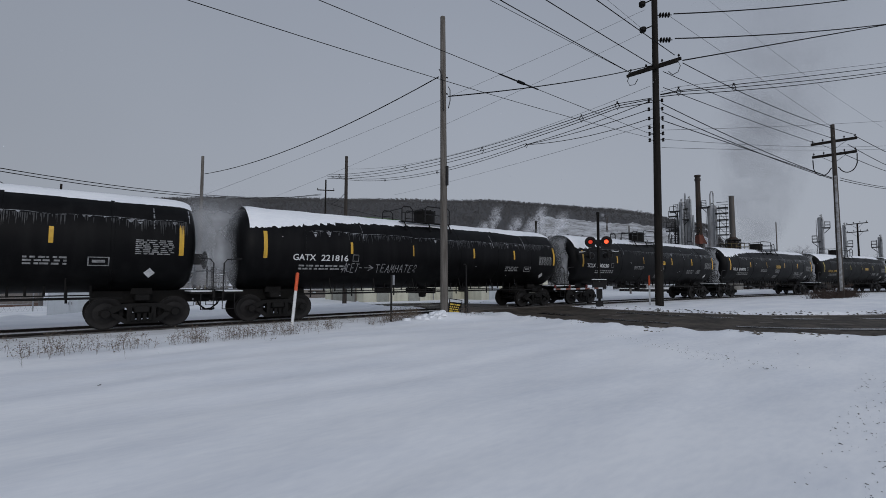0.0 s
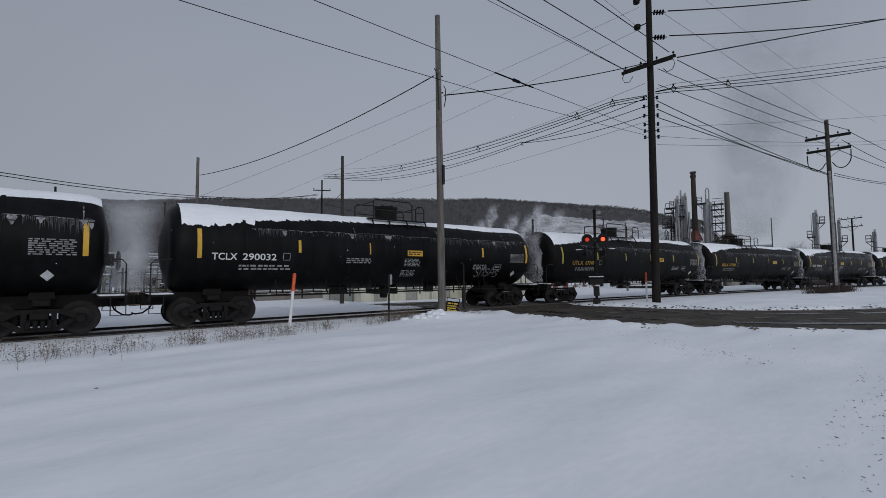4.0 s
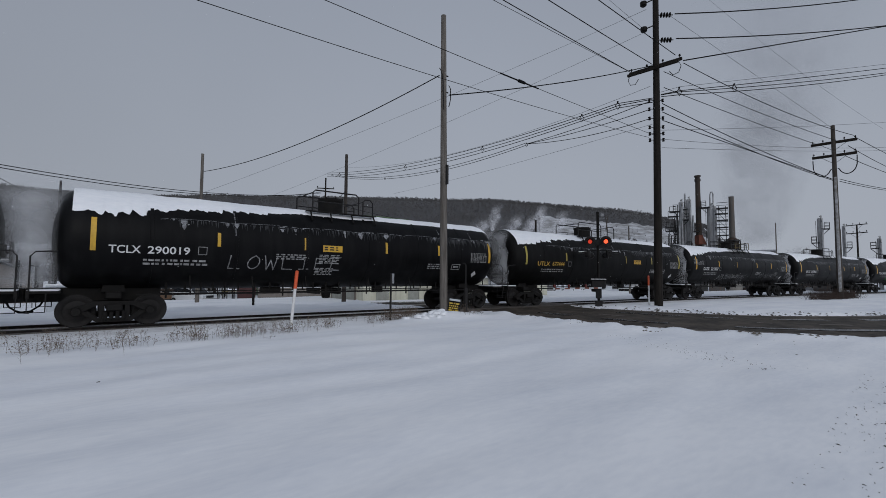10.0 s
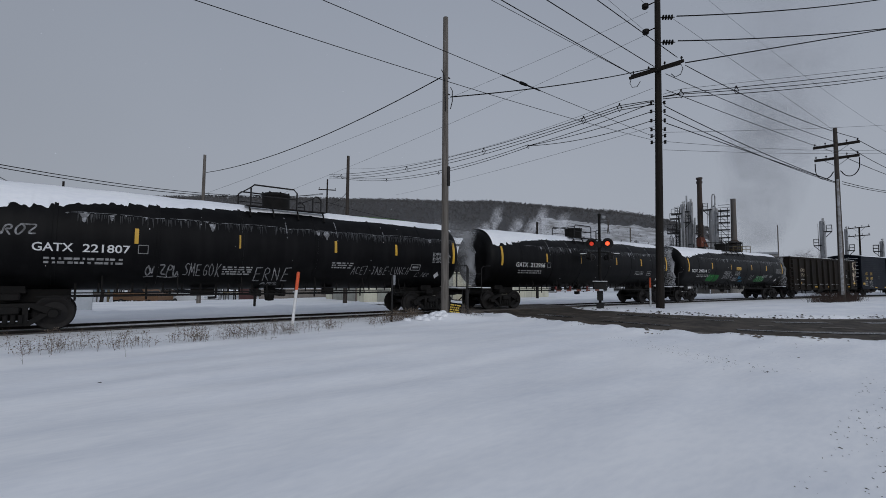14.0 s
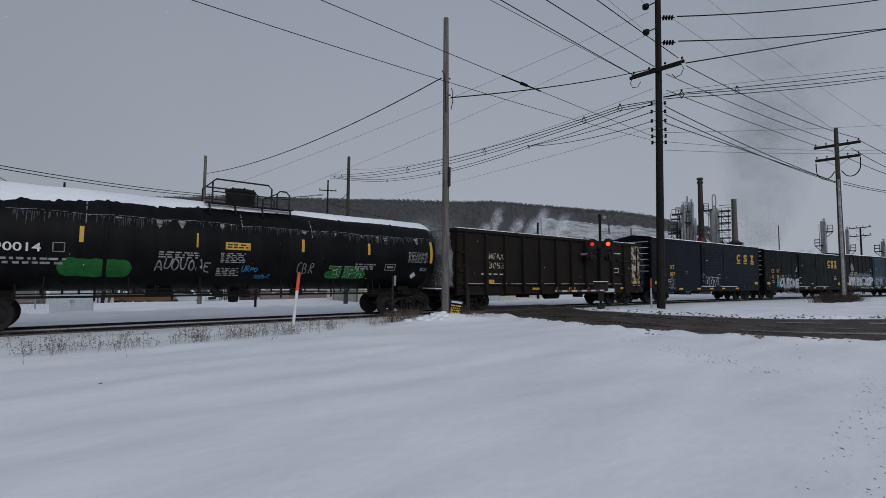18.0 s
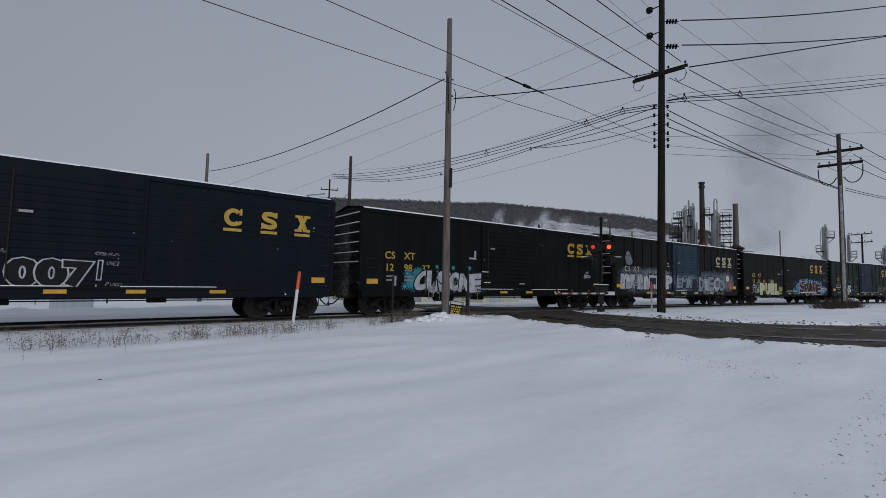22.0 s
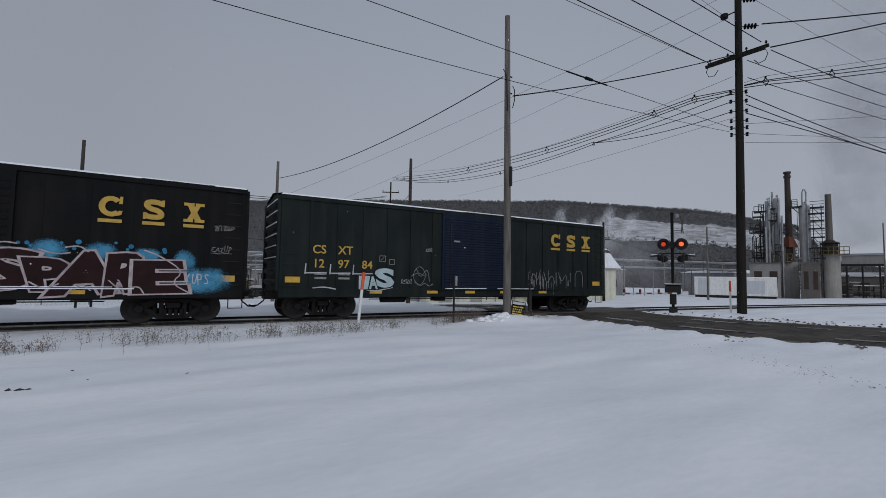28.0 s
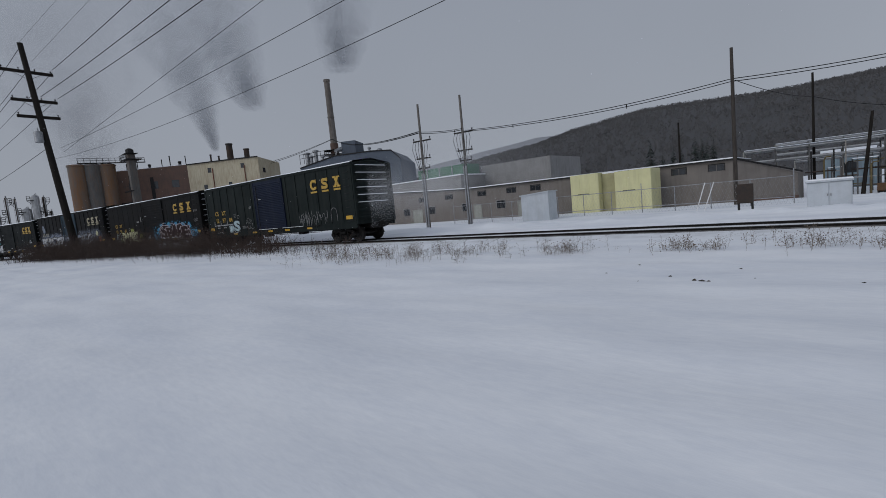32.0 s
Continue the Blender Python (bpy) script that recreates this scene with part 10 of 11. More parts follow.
# dim works in the middle distance behind the crossing
for x0, x1, y0, zt, nm, lb in ((46, 62, 56, 4.6, "low_shed", "grey low shed with a snowy roof"), (-0.6, 5.2, 82, 3.4, "low_shed", "pale blue low shed behind the pipe racks"), (8, 20, 88, 2.6, "low_shed", "grey low shed with a snowy roof"), (64, 80, 60, 4.0, "low_shed", "grey low shed with a snowy roof"), (90, 150, 44, 3.6, "low_shed", "dark low shed beyond the refinery")):
    q = thing(nm, lb, "shed", group="low sheds")
    part("wall", Shape().box(x0, x1, y0, y0 + 10, -1.6, zt), PALE_BLUE if "blue" in lb else WALL_GREY, q, smooth=0)
    part("roof_snow", Shape().prism([(y0 - 0.3, zt), (y0 + 5, zt + 0.9), (y0 + 10.3, zt)], x0 - 0.3, x1 + 0.3), SNOW, q, smooth=0)
    for k in range(int((x1 - x0) / 5)):
        opening(q, "window", x0 + 2 + k * 5, x0 + 3.4 + k * 5, 0.6, 2.0, y0, GLASS, WALL_GREY)

# clutter among the racks behind the parked cars
rnd = random.Random(58)
for k in range(16):
    x, y, w, h = -0.5 + 1.05 * k + rnd.uniform(-0.3, 0.3), rnd.uniform(55.5, 59.0), rnd.uniform(0.5, 1.0), rnd.uniform(1.0, 3.4)
    q = thing("pipe_manifold", "rusty frame of pipes and valves behind the cars", "pipework", (x, y, 0), "pipe manifolds")
    zb = height(x, y)
    for px in (-w, w):
        part("stanchion", Shape().box(px - 0.06, px + 0.06, -0.06, 0.06, zb, h), (DARK_METAL, CONCRETE_DARK, RACK_STEEL)[k % 3], q)
    for j in range(rnd.randint(2, 4)):
        z = zb + (h - zb) * (0.35 + 0.2 * j)
        part("pipe", Shape().tube((-w - rnd.uniform(0, 0.6), 0.1 * j, z), (w + rnd.uniform(0, 0.6), 0.1 * j, z), rnd.uniform(0.04, 0.11), n=6), (PIPE, STACK_DARK, OCHRE, CONCRETE_DARK)[(j + k) % 4], q)
    px = rnd.uniform(-w, w) * 0.6
    part("riser", Shape().path([(px, -0.1, zb), (px, -0.1, h * 0.7), (px + 0.15, -0.1, h * 0.8), (px + 0.5, -0.1, h * 0.8)], 0.07, 6), (OCHRE, PIPE, DARK_METAL)[k % 3], q)
    if k % 2:
        part("snow_strip", Shape().box(-w, w, -0.12, 0.12, h, h + 0.08, 0.02), SNOW, q)
q = thing("portal_frame", "dark steel portal frame behind the parked cars", "frame", (0, 0, 0))
for x in (3.9, 5.4, 6.9, 8.2):
    part("post", Shape().box(x - 0.05, x + 0.05, 56.0, 56.1, -1.2, 1.6), DARK_METAL, q)
for z in (0.7, 1.6):
    part("beam", Shape().box(3.85, 8.25, 55.98, 56.12, z - 0.05, z + 0.05), DARK_METAL, q)
DUMPSTER_PAINT = surface("dull_maroon_paint", (0.07, 0.022, 0.022), (0.045, 0.018, 0.018), 0.7, scale=2, fine=20, bump=0.05)
q = thing("dumpster", "maroon steel dumpster heaped with snow", "dumpster", pose(13.2, 46.0, height(13.2, 46.0), 0, 0, -12))
part("bin", Shape().slab([(-0.75, 0.1), (0.75, 0.1), (0.85, 1.25), (-0.85, 1.25)], -0.5, 0.5), DUMPSTER_PAINT, q, smooth=0)
part("rim", Shape().box(-0.9, 0.9, -0.55, 0.55, 1.2, 1.28, 0.015), DUMPSTER_PAINT, q)
part("snow_heap", Shape().slab([(-0.85, 1.28), (0.85, 1.28), (0.55, 1.55), (0.1, 1.75), (-0.5, 1.5)], -0.48, 0.48), SNOW, q)
for k in range(5):
    part("rib", Shape().box(-0.7 + 0.33 * k, -0.64 + 0.33 * k, -0.54, -0.5, 0.15, 1.2), DUMPSTER_PAINT, q)

# yard fixtures
c = thing("utility_cabinet", "pale grey double-door utility cabinet with snow on top", "utility cabinet", (0.02, 29.2, height(0.02, 29.2)))
part("body", Shape().box(-0.84, 0.84, -0.4, 0.4, -0.1, 1.3, 0.02), CABINET, c)
for x0, x1 in ((-0.8, -0.02), (0.02, 0.8)):
    dd = part("door", Shape().box(x0, x1, -0.425, -0.4, 0.08, 1.25, 0.008), CABINET, c)
    part("handle", Shape().box((x0 + x1) / 2 * 0.15 - 0.02, (x0 + x1) / 2 * 0.15 + 0.02, -0.46, -0.425, 0.62, 0.74), GALV, dd)
part("roof", Shape().box(-0.9, 0.9, -0.48, 0.48, 1.3, 1.37, 0.015), CABINET, c)
part("snow_cap", Shape().box(-0.89, 0.89, -0.47, 0.47, 1.37, 1.45, 0.03), SNOW, c)
c = thing("utility_cabinet", "pale blue-grey metal hut by the fence", "utility cabinet", (-17.75, 33.0, height(-17.75, 33.0)))
part("body", Shape().slab([(-1.2, -0.1), (1.2, -0.1), (1.2, 2.2), (-1.2, 2.02)], -0.7, 0.7), CABINET, c, smooth=0)
part("roof", Shape().slab([(-1.28, 2.01), (1.28, 2.2), (1.28, 2.28), (-1.28, 2.09)], -0.8, 0.8), CABINET, c, smooth=0)
c = thing("meter_stand", "dark metal box on two legs", "meter box", (-3.32, 28.4, height(-3.32, 28.4)))
part("box", Shape().box(-0.35, 0.35, -0.15, 0.15, 0.5, 1.5, 0.02), STACK_DARK, c)
for x in (-0.3, 0.3):
    part("leg", Shape().box(x - 0.05, x + 0.05, -0.06, 0.06, -0.1, 0.6), DARK_METAL, c)
f = thing("chain_fence", "galvanised post-and-rail yard fence", "fence", kind="structure")
for i in range(13):
    x = -28 + i * 2.2
    part("post", Shape().tube((x, 34.8, height(x, 34.8) - 0.1), (x, 34.8, 1.4 if i % 4 else 1.8), 0.032, n=8), GALV, f)
part("top_rail", Shape().tube((-28, 34.8, 1.35), (-1.6, 34.8, 1.35), 0.024), GALV, f)
part("lower_rail", Shape().tube((-28, 34.8, 0.1), (-1.6, 34.8, 0.1), 0.025), GALV, f)
mesh_wires = Shape()
for i in range(120):
    x = -28 + i * 0.22
    mesh_wires.tube((x, 34.8, -0.4), (x + 0.7, 34.8, 1.35), 0.003, n=3, caps=False).tube((x + 0.7, 34.8, -0.4), (x, 34.8, 1.35), 0.003, n=3, caps=False)
part("wire_mesh", mesh_wires, GALV, f)
for x0, x1 in ((-6.55, -6.1), (-6.1, -5.6)):
    q = thing("leaning_pipe", "white pipe leaning by the fence", "pipe", group="leaning pipes")
    part("bar", Shape().tube((x0, 33.0, height(x0, 33) - 0.1), (x1, 33.6, 1.42), 0.032), WHITE_PAINT, q)


def vehicle(name, label, x, y, heading, paint, kind_):
    q = thing(name, label, "car", pose(x, y, height(x, y), 0, 0, heading))
    if kind_ == "suv":
        body = [(-2.5, 0.45), (2.5, 0.45), (2.55, 0.9), (2.45, 1.1), (1.3, 1.2), (0.55, 1.8), (-2.1, 1.88), (-2.45, 1.2), (-2.55, 0.8)]
        glass = [(0.95, 1.3), (0.45, 1.68), (-1.95, 1.72), (-2.1, 1.3)]
    else:
        body = [(-2.7, 0.6), (2.6, 0.6), (2.65, 1.0), (2.5, 1.2), (1.2, 1.28), (0.7, 1.85), (-0.5, 1.9), (-0.7, 1.25), (-2.65, 1.25)]
        glass = [(1.05, 1.3), (0.65, 1.78), (-0.42, 1.82), (-0.55, 1.3)]
    part("body", Shape().slab(body, -0.92, 0.92), paint, q, smooth=0)
    part("windows", Shape().slab(glass, -0.935, 0.935), GLASS, q, smooth=0)
    for wx in (-1.65, 1.6):
        for wy in (-0.85, 0.85):
            wh = part("wheel", Shape().lathe([(wy - 0.12, 0.2), (wy - 0.12, 0.36), (wy + 0.12, 0.36), (wy + 0.12, 0.2)], 18, "y", (wx, 0, 0.36)), RUBBER, q)
            part("rim", Shape().lathe([(wy - 0.125, 0.05), (wy - 0.125, 0.2), (wy + 0.125, 0.2), (wy + 0.125, 0.05)], 14, "y", (wx, 0, 0.36)), GALV, wh)
    parts("headlight", Shape().box(2.5, 2.57, -0.85, -0.5, 0.85, 1.0).box(2.5, 2.57, 0.5, 0.85, 0.85, 1.0), CABINET, q)
    part("grille", Shape().box(2.5, 2.58, -0.45, 0.45, 0.75, 1.0), DARK_METAL, q)
    part("windscreen", Shape().slab([(1.26, 1.24), (0.62, 1.76), (0.66, 1.78), (1.32, 1.25)], -0.8, 0.8), GLASS, q, smooth=0)
    parts("bumper", Shape().box(2.5, 2.68, -0.9, 0.9, 0.45, 0.65).box(-2.68, -2.5, -0.9, 0.9, 0.45, 0.65), DARK_METAL, q)
    part("roof_snow", Shape().box(-1.9 if kind_ == "suv" else -0.4, 0.4, -0.8, 0.8, 1.88, 1.95, 0.03), SNOW, q)


vehicle("suv", "white parked sport utility car", 10.2, 54.6, -62, CAR_WHITE, "suv")
vehicle("pickup_truck", "brown parked pickup truck with snow on its hood", 5.6, 54.0, -52, CAR_TAN, "truck")


# ---- hills, woods, brush ----
RIDGE = [(-75, 1.5), (-58, 2.6), (-46, 3.6), (-37, 4.95), (-33.5, 5.6), (-28, 6.45), (-24, 7.35), (-16, 8.5), (-12.5, 8.5), (-7.4, 8.35), (-1, 8.3), (4, 8.5), (13, 9.2), (21, 9.7), (30, 9.85), (38, 9.85), (45.6, 9.65), (54, 9.1), (60.6, 8.15), (63.6, 7.6), (65.7, 7.0), (69.3, 6.1), (70.5, 4.6), (72, 2.6), (80, 1.2), (100, 1.0)]


def ridge_height(b):
    for (b0, e0), (b1, e1) in zip(RIDGE, RIDGE[1:]):
        if b0 <= b <= b1:
            t = (b - b0) / (b1 - b0)
            return e0 + (e1 - e0) * t
    return 2.0


HILL_FOOT, HILL_TOP = 260.0, 900.0


def hill_point(b, u):
    """A point of the hillside at a bearing, from foot (0) to crest (1)."""
    d = HILL_FOOT + (HILL_TOP - HILL_FOOT) * u
    crest = math.tan(radians(ridge_height(b) - 0.6)) * HILL_TOP
    z = -2 + crest * (0.1 * u + 0.9 * smoothstep(0.02, 1.0, u)) + 5 * noise.noise((b * 0.12, u * 4, 3)) * u
    return d * math.sin(radians(b)), d * math.cos(radians(b)), z


hill = Shape()
NB, NU = 130, 24
for i in range(NB + 1):
    b = -75 + 175 * i / NB
    for k in range(NU + 1):
        u = k / NU * 1.25
        x, y, z = hill_point(b, min(u, 1.0))
        if u > 1:
            f = (HILL_TOP + (u - 1) * 900) / HILL_TOP
            x, y, z = x * f, y * f, z - (u - 1) * 260
        hill.v.append((x, y, z))
hill.f = [(i * (NU + 1) + k, i * (NU + 1) + k + 1, (i + 1) * (NU + 1) + k + 1, (i + 1) * (NU + 1) + k) for i in range(NB) for k in range(NU)]
tagged(part("hillside", hill, HILL, smooth=180), "long snow-dusted hill behind the works, distance haze in its colour", "hill", kind="structure")


def clear_of_trees(b, u):
    """Open snowfields on the lower slope."""
    edge = 0.03 * noise.noise((b * 0.7, 3, 1)) + 0.012 * noise.noise((b * 3, 3, 1))
    return 51.0 < b < 70 and 0.40 + edge < u < 0.60 + edge * 1.5 + 0.02 * noise.noise((b * 0.4, 8, 1))


snowfield = Shape()
NF, NV = 90, 8
for i in range(NF + 1):
    b = 51.3 + 18.4 * i / NF
    us = [0.36 + 0.3 * q / 60 for q in range(61) if clear_of_trees(b, 0.36 + 0.3 * q / 60)] or [0.5, 0.501]
    for k in range(NV + 1):
        x, y, z = hill_point(b, us[0] + (us[-1] - us[0]) * k / NV)
        snowfield.v.append((x, y, z + 0.9))
snowfield.f = [(i * (NV + 1) + k, i * (NV + 1) + k + 1, (i + 1) * (NV + 1) + k + 1, (i + 1) * (NV + 1) + k) for i in range(NF) for k in range(NV)]
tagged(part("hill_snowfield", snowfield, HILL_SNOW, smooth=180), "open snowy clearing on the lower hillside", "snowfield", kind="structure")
rnd = random.Random(77)
woods = Shape()


def bare_tree(s, x, y, z, h, rn, twigs=5):
    """A thin trunk with a fan of upswept limbs, for woods far off."""
    w = h * 0.03
    s.add([(x - w, y, z), (x + w, y, z), (x, y, z + h)], [(0, 1, 2)])
    for i in range(twigs):
        a, t = rn.uniform(0, 6.28), rn.uniform(0.3, 0.75)
        r = h * rn.uniform(0.16, 0.34)
        bx, by, bz = x + r * math.cos(a), y + r * math.sin(a), z + h * min(1.0, t + rn.uniform(0.15, 0.4))
        s.add([(x, y, z + h * t), (x + w * 1.6, y - w * 1.6, z + h * (t + 0.05)), (bx, by, bz), (bx + w * 2.2, by, bz - h * 0.14)], [(0, 1, 2), (2, 3, 0)])


for i in range(38000):
    b = rnd.uniform(-72, 97)
    u = rnd.random() ** 0.6
    if rnd.random() < 0.3:
        u = rnd.uniform(0.93, 1.0)
    open_ = clear_of_trees(b, u)
    if open_ and rnd.random() < 0.8:
        continue
    x, y, z = hill_point(b, u)
    bare_tree(woods, x, y, z - 1, rnd.uniform(5, 9.5) * (0.4 if open_ else 1), rnd, 4)
tagged(part("far_woods", woods, WOODS, smooth=0), "bare winter woods covering the hill, hazed grey in colour", "woods", kind="stuff")

# a ridge farther off, its colour paled to stand in for haze
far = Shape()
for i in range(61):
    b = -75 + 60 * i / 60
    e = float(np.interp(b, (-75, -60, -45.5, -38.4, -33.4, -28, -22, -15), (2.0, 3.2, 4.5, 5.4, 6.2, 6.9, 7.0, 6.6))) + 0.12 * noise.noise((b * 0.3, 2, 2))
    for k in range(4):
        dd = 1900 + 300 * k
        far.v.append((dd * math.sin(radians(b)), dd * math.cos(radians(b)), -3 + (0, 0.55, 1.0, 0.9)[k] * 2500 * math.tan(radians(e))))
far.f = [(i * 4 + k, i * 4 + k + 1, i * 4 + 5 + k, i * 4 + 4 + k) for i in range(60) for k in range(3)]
tagged(part("far_ridge", far, surface("hazed_far_ridge", (0.26, 0.265, 0.28), (0.3, 0.305, 0.32), 0.95, scale=0.004, fine=0.05, bump=0.0), smooth=180), "snowy ridge far beyond the works, paled by painted haze", "hill", kind="structure")


def conifer(x, y, h, rn):
    t = thing("conifer", "dark conifer in front of the hill, haze greying its colour", "tree", (x, y, height(x, y)), "dark conifers")
    part("trunk", Shape().tube((0, 0, 0), (0, 0, h * 0.9), h * 0.02, 0.02, n=6), TREE_BARK, t)
    cr = Shape()
    for i in range(260):
        u = rn.random() ** 0.8
        r = h * 0.2 * (1 - u) + 0.15
        a = rn.uniform(0, 6.28)
        z = h * (0.08 + 0.9 * u)
        q = r * rn.uniform(0.5, 1.2)
        w = q * 0.28
        c, s_ = math.cos(a), math.sin(a)
        cr.add([(0, 0, z + 0.1 * q), (q * c - w * s_, q * s_ + w * c, z - 0.4 * q), (q * c * 1.2, q * s_ * 1.2, z - 0.5 * q), (q * c + w * s_, q * s_ - w * c, z - 0.4 * q)], [(0, 1, 2), (0, 2, 3)])
    part("crown", cr, CONIFER, t, smooth=0)


for b, d, h in ((-15.5, 115, 13.6), (-13.2, 118, 11.6), (-11.1, 112, 13.0), (-10.4, 116, 12.4), (-12.4, 122, 11), (-9.4, 118, 12.2), (-10.0, 108, 10.8), (-14.3, 124, 10.5)):
    conifer(*at_bearing(b, d), h * 0.98, rnd)


def yard_tree(x, y, h, rn):
    t = thing("bare_tree", "small bare winter tree with a fine twig crown", "tree", (x, y, height(x, y)), "bare trees")
    limbs, tw = Shape(), Shape()
    limbs.tube((0, 0, -0.2), (0, 0, h * 0.35), h * 0.025, h * 0.018, n=7)
    for i in range(14):
        a, e = rn.uniform(0, 6.28), rn.uniform(0.6, 1.2)
        p0 = Vector((0, 0, h * rn.uniform(0.14, 0.36)))
        p1 = p0 + Vector((math.cos(a) * math.cos(e), math.sin(a) * math.cos(e), math.sin(e))) * h * rn.uniform(0.3, 0.45)
        limbs.tube(p0, p1, h * 0.011, h * 0.005, n=5)
        for k in range(14):
            q0 = p0.lerp(p1, rn.uniform(0.35, 1))
            d = Vector((rn.gauss(0, 1), rn.gauss(0, 1), rn.uniform(0.2, 1.6))).normalized()
            q1 = q0 + d * h * rn.uniform(0.1, 0.25)
            tw.tube(q0, q1, h * 0.0018, h * 0.0006, n=3, caps=False)
            for m in range(3):
                r0 = q0.lerp(q1, rn.uniform(0.4, 1))
                tw.tube(r0, r0 + Vector((rn.gauss(0, 1), rn.gauss(0, 1), rn.uniform(0, 1.4))).normalized() * h * 0.09, h * 0.001, h * 0.0004, n=3, caps=False)
    part("limbs", limbs, TREE_BARK, t)
    part("twigs", tw, TREE_BARK, t, smooth=0)


for b, d, h in ((77.3, 88, 8.8), (78.3, 100, 8.6), (76.6, 104, 8.0), (82.2, 96, 6.5), (84, 110, 7.0)):
    yard_tree(*at_bearing(b, d), h, rnd)

weeds = Shape()


def weed(s, x, y, h, rn, heads=0.5, thick=1.0):
    """One dry stalk with a few side twigs and small seed heads."""
    z = height(x, y)
    lx, ly = rn.gauss(0, 0.2) * h, rn.gauss(0, 0.2) * h
    w = (0.002 + 0.002 * rn.random()) * thick
    top_ = Vector((x + lx, y + ly, z + h))
    base = Vector((x, y, z - 0.03))
    mid = base.lerp(top_, 0.55) + Vector((rn.gauss(0, 0.05), rn.gauss(0, 0.05), 0)) * h
    s.tube(base, mid, w, w * 0.8, n=3, caps=False)
    s.tube(mid, top_, w * 0.8, w * 0.5, n=3, caps=False)
    tips = [top_]
    for k in range(rn.randint(3, 9)):
        p = mid.lerp(top_, rn.uniform(-0.6, 0.95))
        q = p + Vector((rn.gauss(0, 0.13), rn.gauss(0, 0.13), rn.uniform(0.0, 0.16))) * (0.5 + 0.7 * h)
        s.tube(p, q, w * 0.6, w * 0.4, n=3, caps=False)
        tips.append(q)
    for q in tips:
        if rn.random() < heads:
            r = rn.uniform(0.007, 0.015) * (1 + 0.2 * (thick - 1))
            a = rn.uniform(0, 6.28)
            s.add([(q.x + r * math.cos(a), q.y + r * math.sin(a), q.z), (q.x - r * math.sin(a), q.y + r * math.cos(a), q.z - r * 0.5), (q.x - r * math.cos(a), q.y - r * math.sin(a), q.z), (q.x + r * math.sin(a), q.y - r * math.cos(a), q.z + r * 0.4), (q.x, q.y, q.z + r * 1.2), (q.x, q.y, q.z - r)], [(0, 1, 4), (1, 2, 4), (2, 3, 4), (3, 0, 4), (1, 0, 5), (2, 1, 5), (3, 2, 5), (0, 3, 5)])


rnd = random.Random(31)
# clumps: x, y, spread in x, spread in y, stalks, height
for cx, cy, sx, sy, n, h in ((-0.2, 12.5, 0.4, 0.25, 46, 0.55), (1.0, 12.4, 0.4, 0.25, 30, 0.55), (2.1, 12.6, 0.4, 0.3, 34, 0.5), (3.4, 12.9, 0.5, 0.3, 44, 0.55), (4.6, 12.9, 0.5, 0.25, 60, 0.5), (5.6, 13.2, 0.4, 0.25, 44, 0.5), (8.6, 14.2, 0.5, 0.3, 60, 0.5), (9.7, 14.1, 0.3, 0.25, 110, 0.6), (12.2, 13.3, 0.35, 0.3, 16, 0.42),
                             (-2.6, 12.2, 0.35, 0.25, 60, 0.5), (-5.6, 11.7, 0.4, 0.3, 70, 0.55), (-8.4, 11.0, 0.8, 0.6, 90, 0.6), (-11.0, 10.6, 0.9, 0.6, 130, 0.7), (-13.6, 10.5, 0.9, 0.6, 150, 0.75)):
    roots = [(rnd.gauss(cx, sx), rnd.gauss(cy, sy)) for _ in range(max(4, n // 5))]
    for i in range(int(n * 1.1)):
        a, b = rnd.choice(roots)
        weed(weeds, rnd.gauss(a, 0.16), rnd.gauss(b, 0.12), h * rnd.uniform(0.15, 0.75), rnd)
for i in range(90):
    x = rnd.uniform(-26, 11)
    y = 12.2 + 0.16 * max(x, -4) * (x > -4) - 0.5 * smoothstep(-4, -16, x) + rnd.gauss(0, 0.7)
    weed(weeds, x, y, rnd.uniform(0.1, 0.4), rnd)
tagged(part("dry_weeds", weeds, STALK, smooth=0), "dry brown weed stalks poking through the snow", "weeds", kind="stuff")
brush = Shape()
for i in range(3400):
    x = -16 - 48 * rnd.random() ** 0.75
    dense = 0.55 + 0.6 * noise.noise((x * 0.28, 0, 9))
    if rnd.random() > dense + 0.3 * smoothstep(-22, -40, x):
        continue
    y = TRACK_Y - (x - APEX_X) ** 2 / (2 * BEND) - 4.1 - abs(rnd.gauss(0, 1.1))
    h = rnd.uniform(0.4, 1.1) * (0.55 + 0.75 * smoothstep(-18, -36, x)) * (0.8 + 0.5 * noise.noise((x * 0.3, 0, 9)))
    weed(brush, x, y, max(0.3, h * 1.7), rnd, 0.35, 2.6)
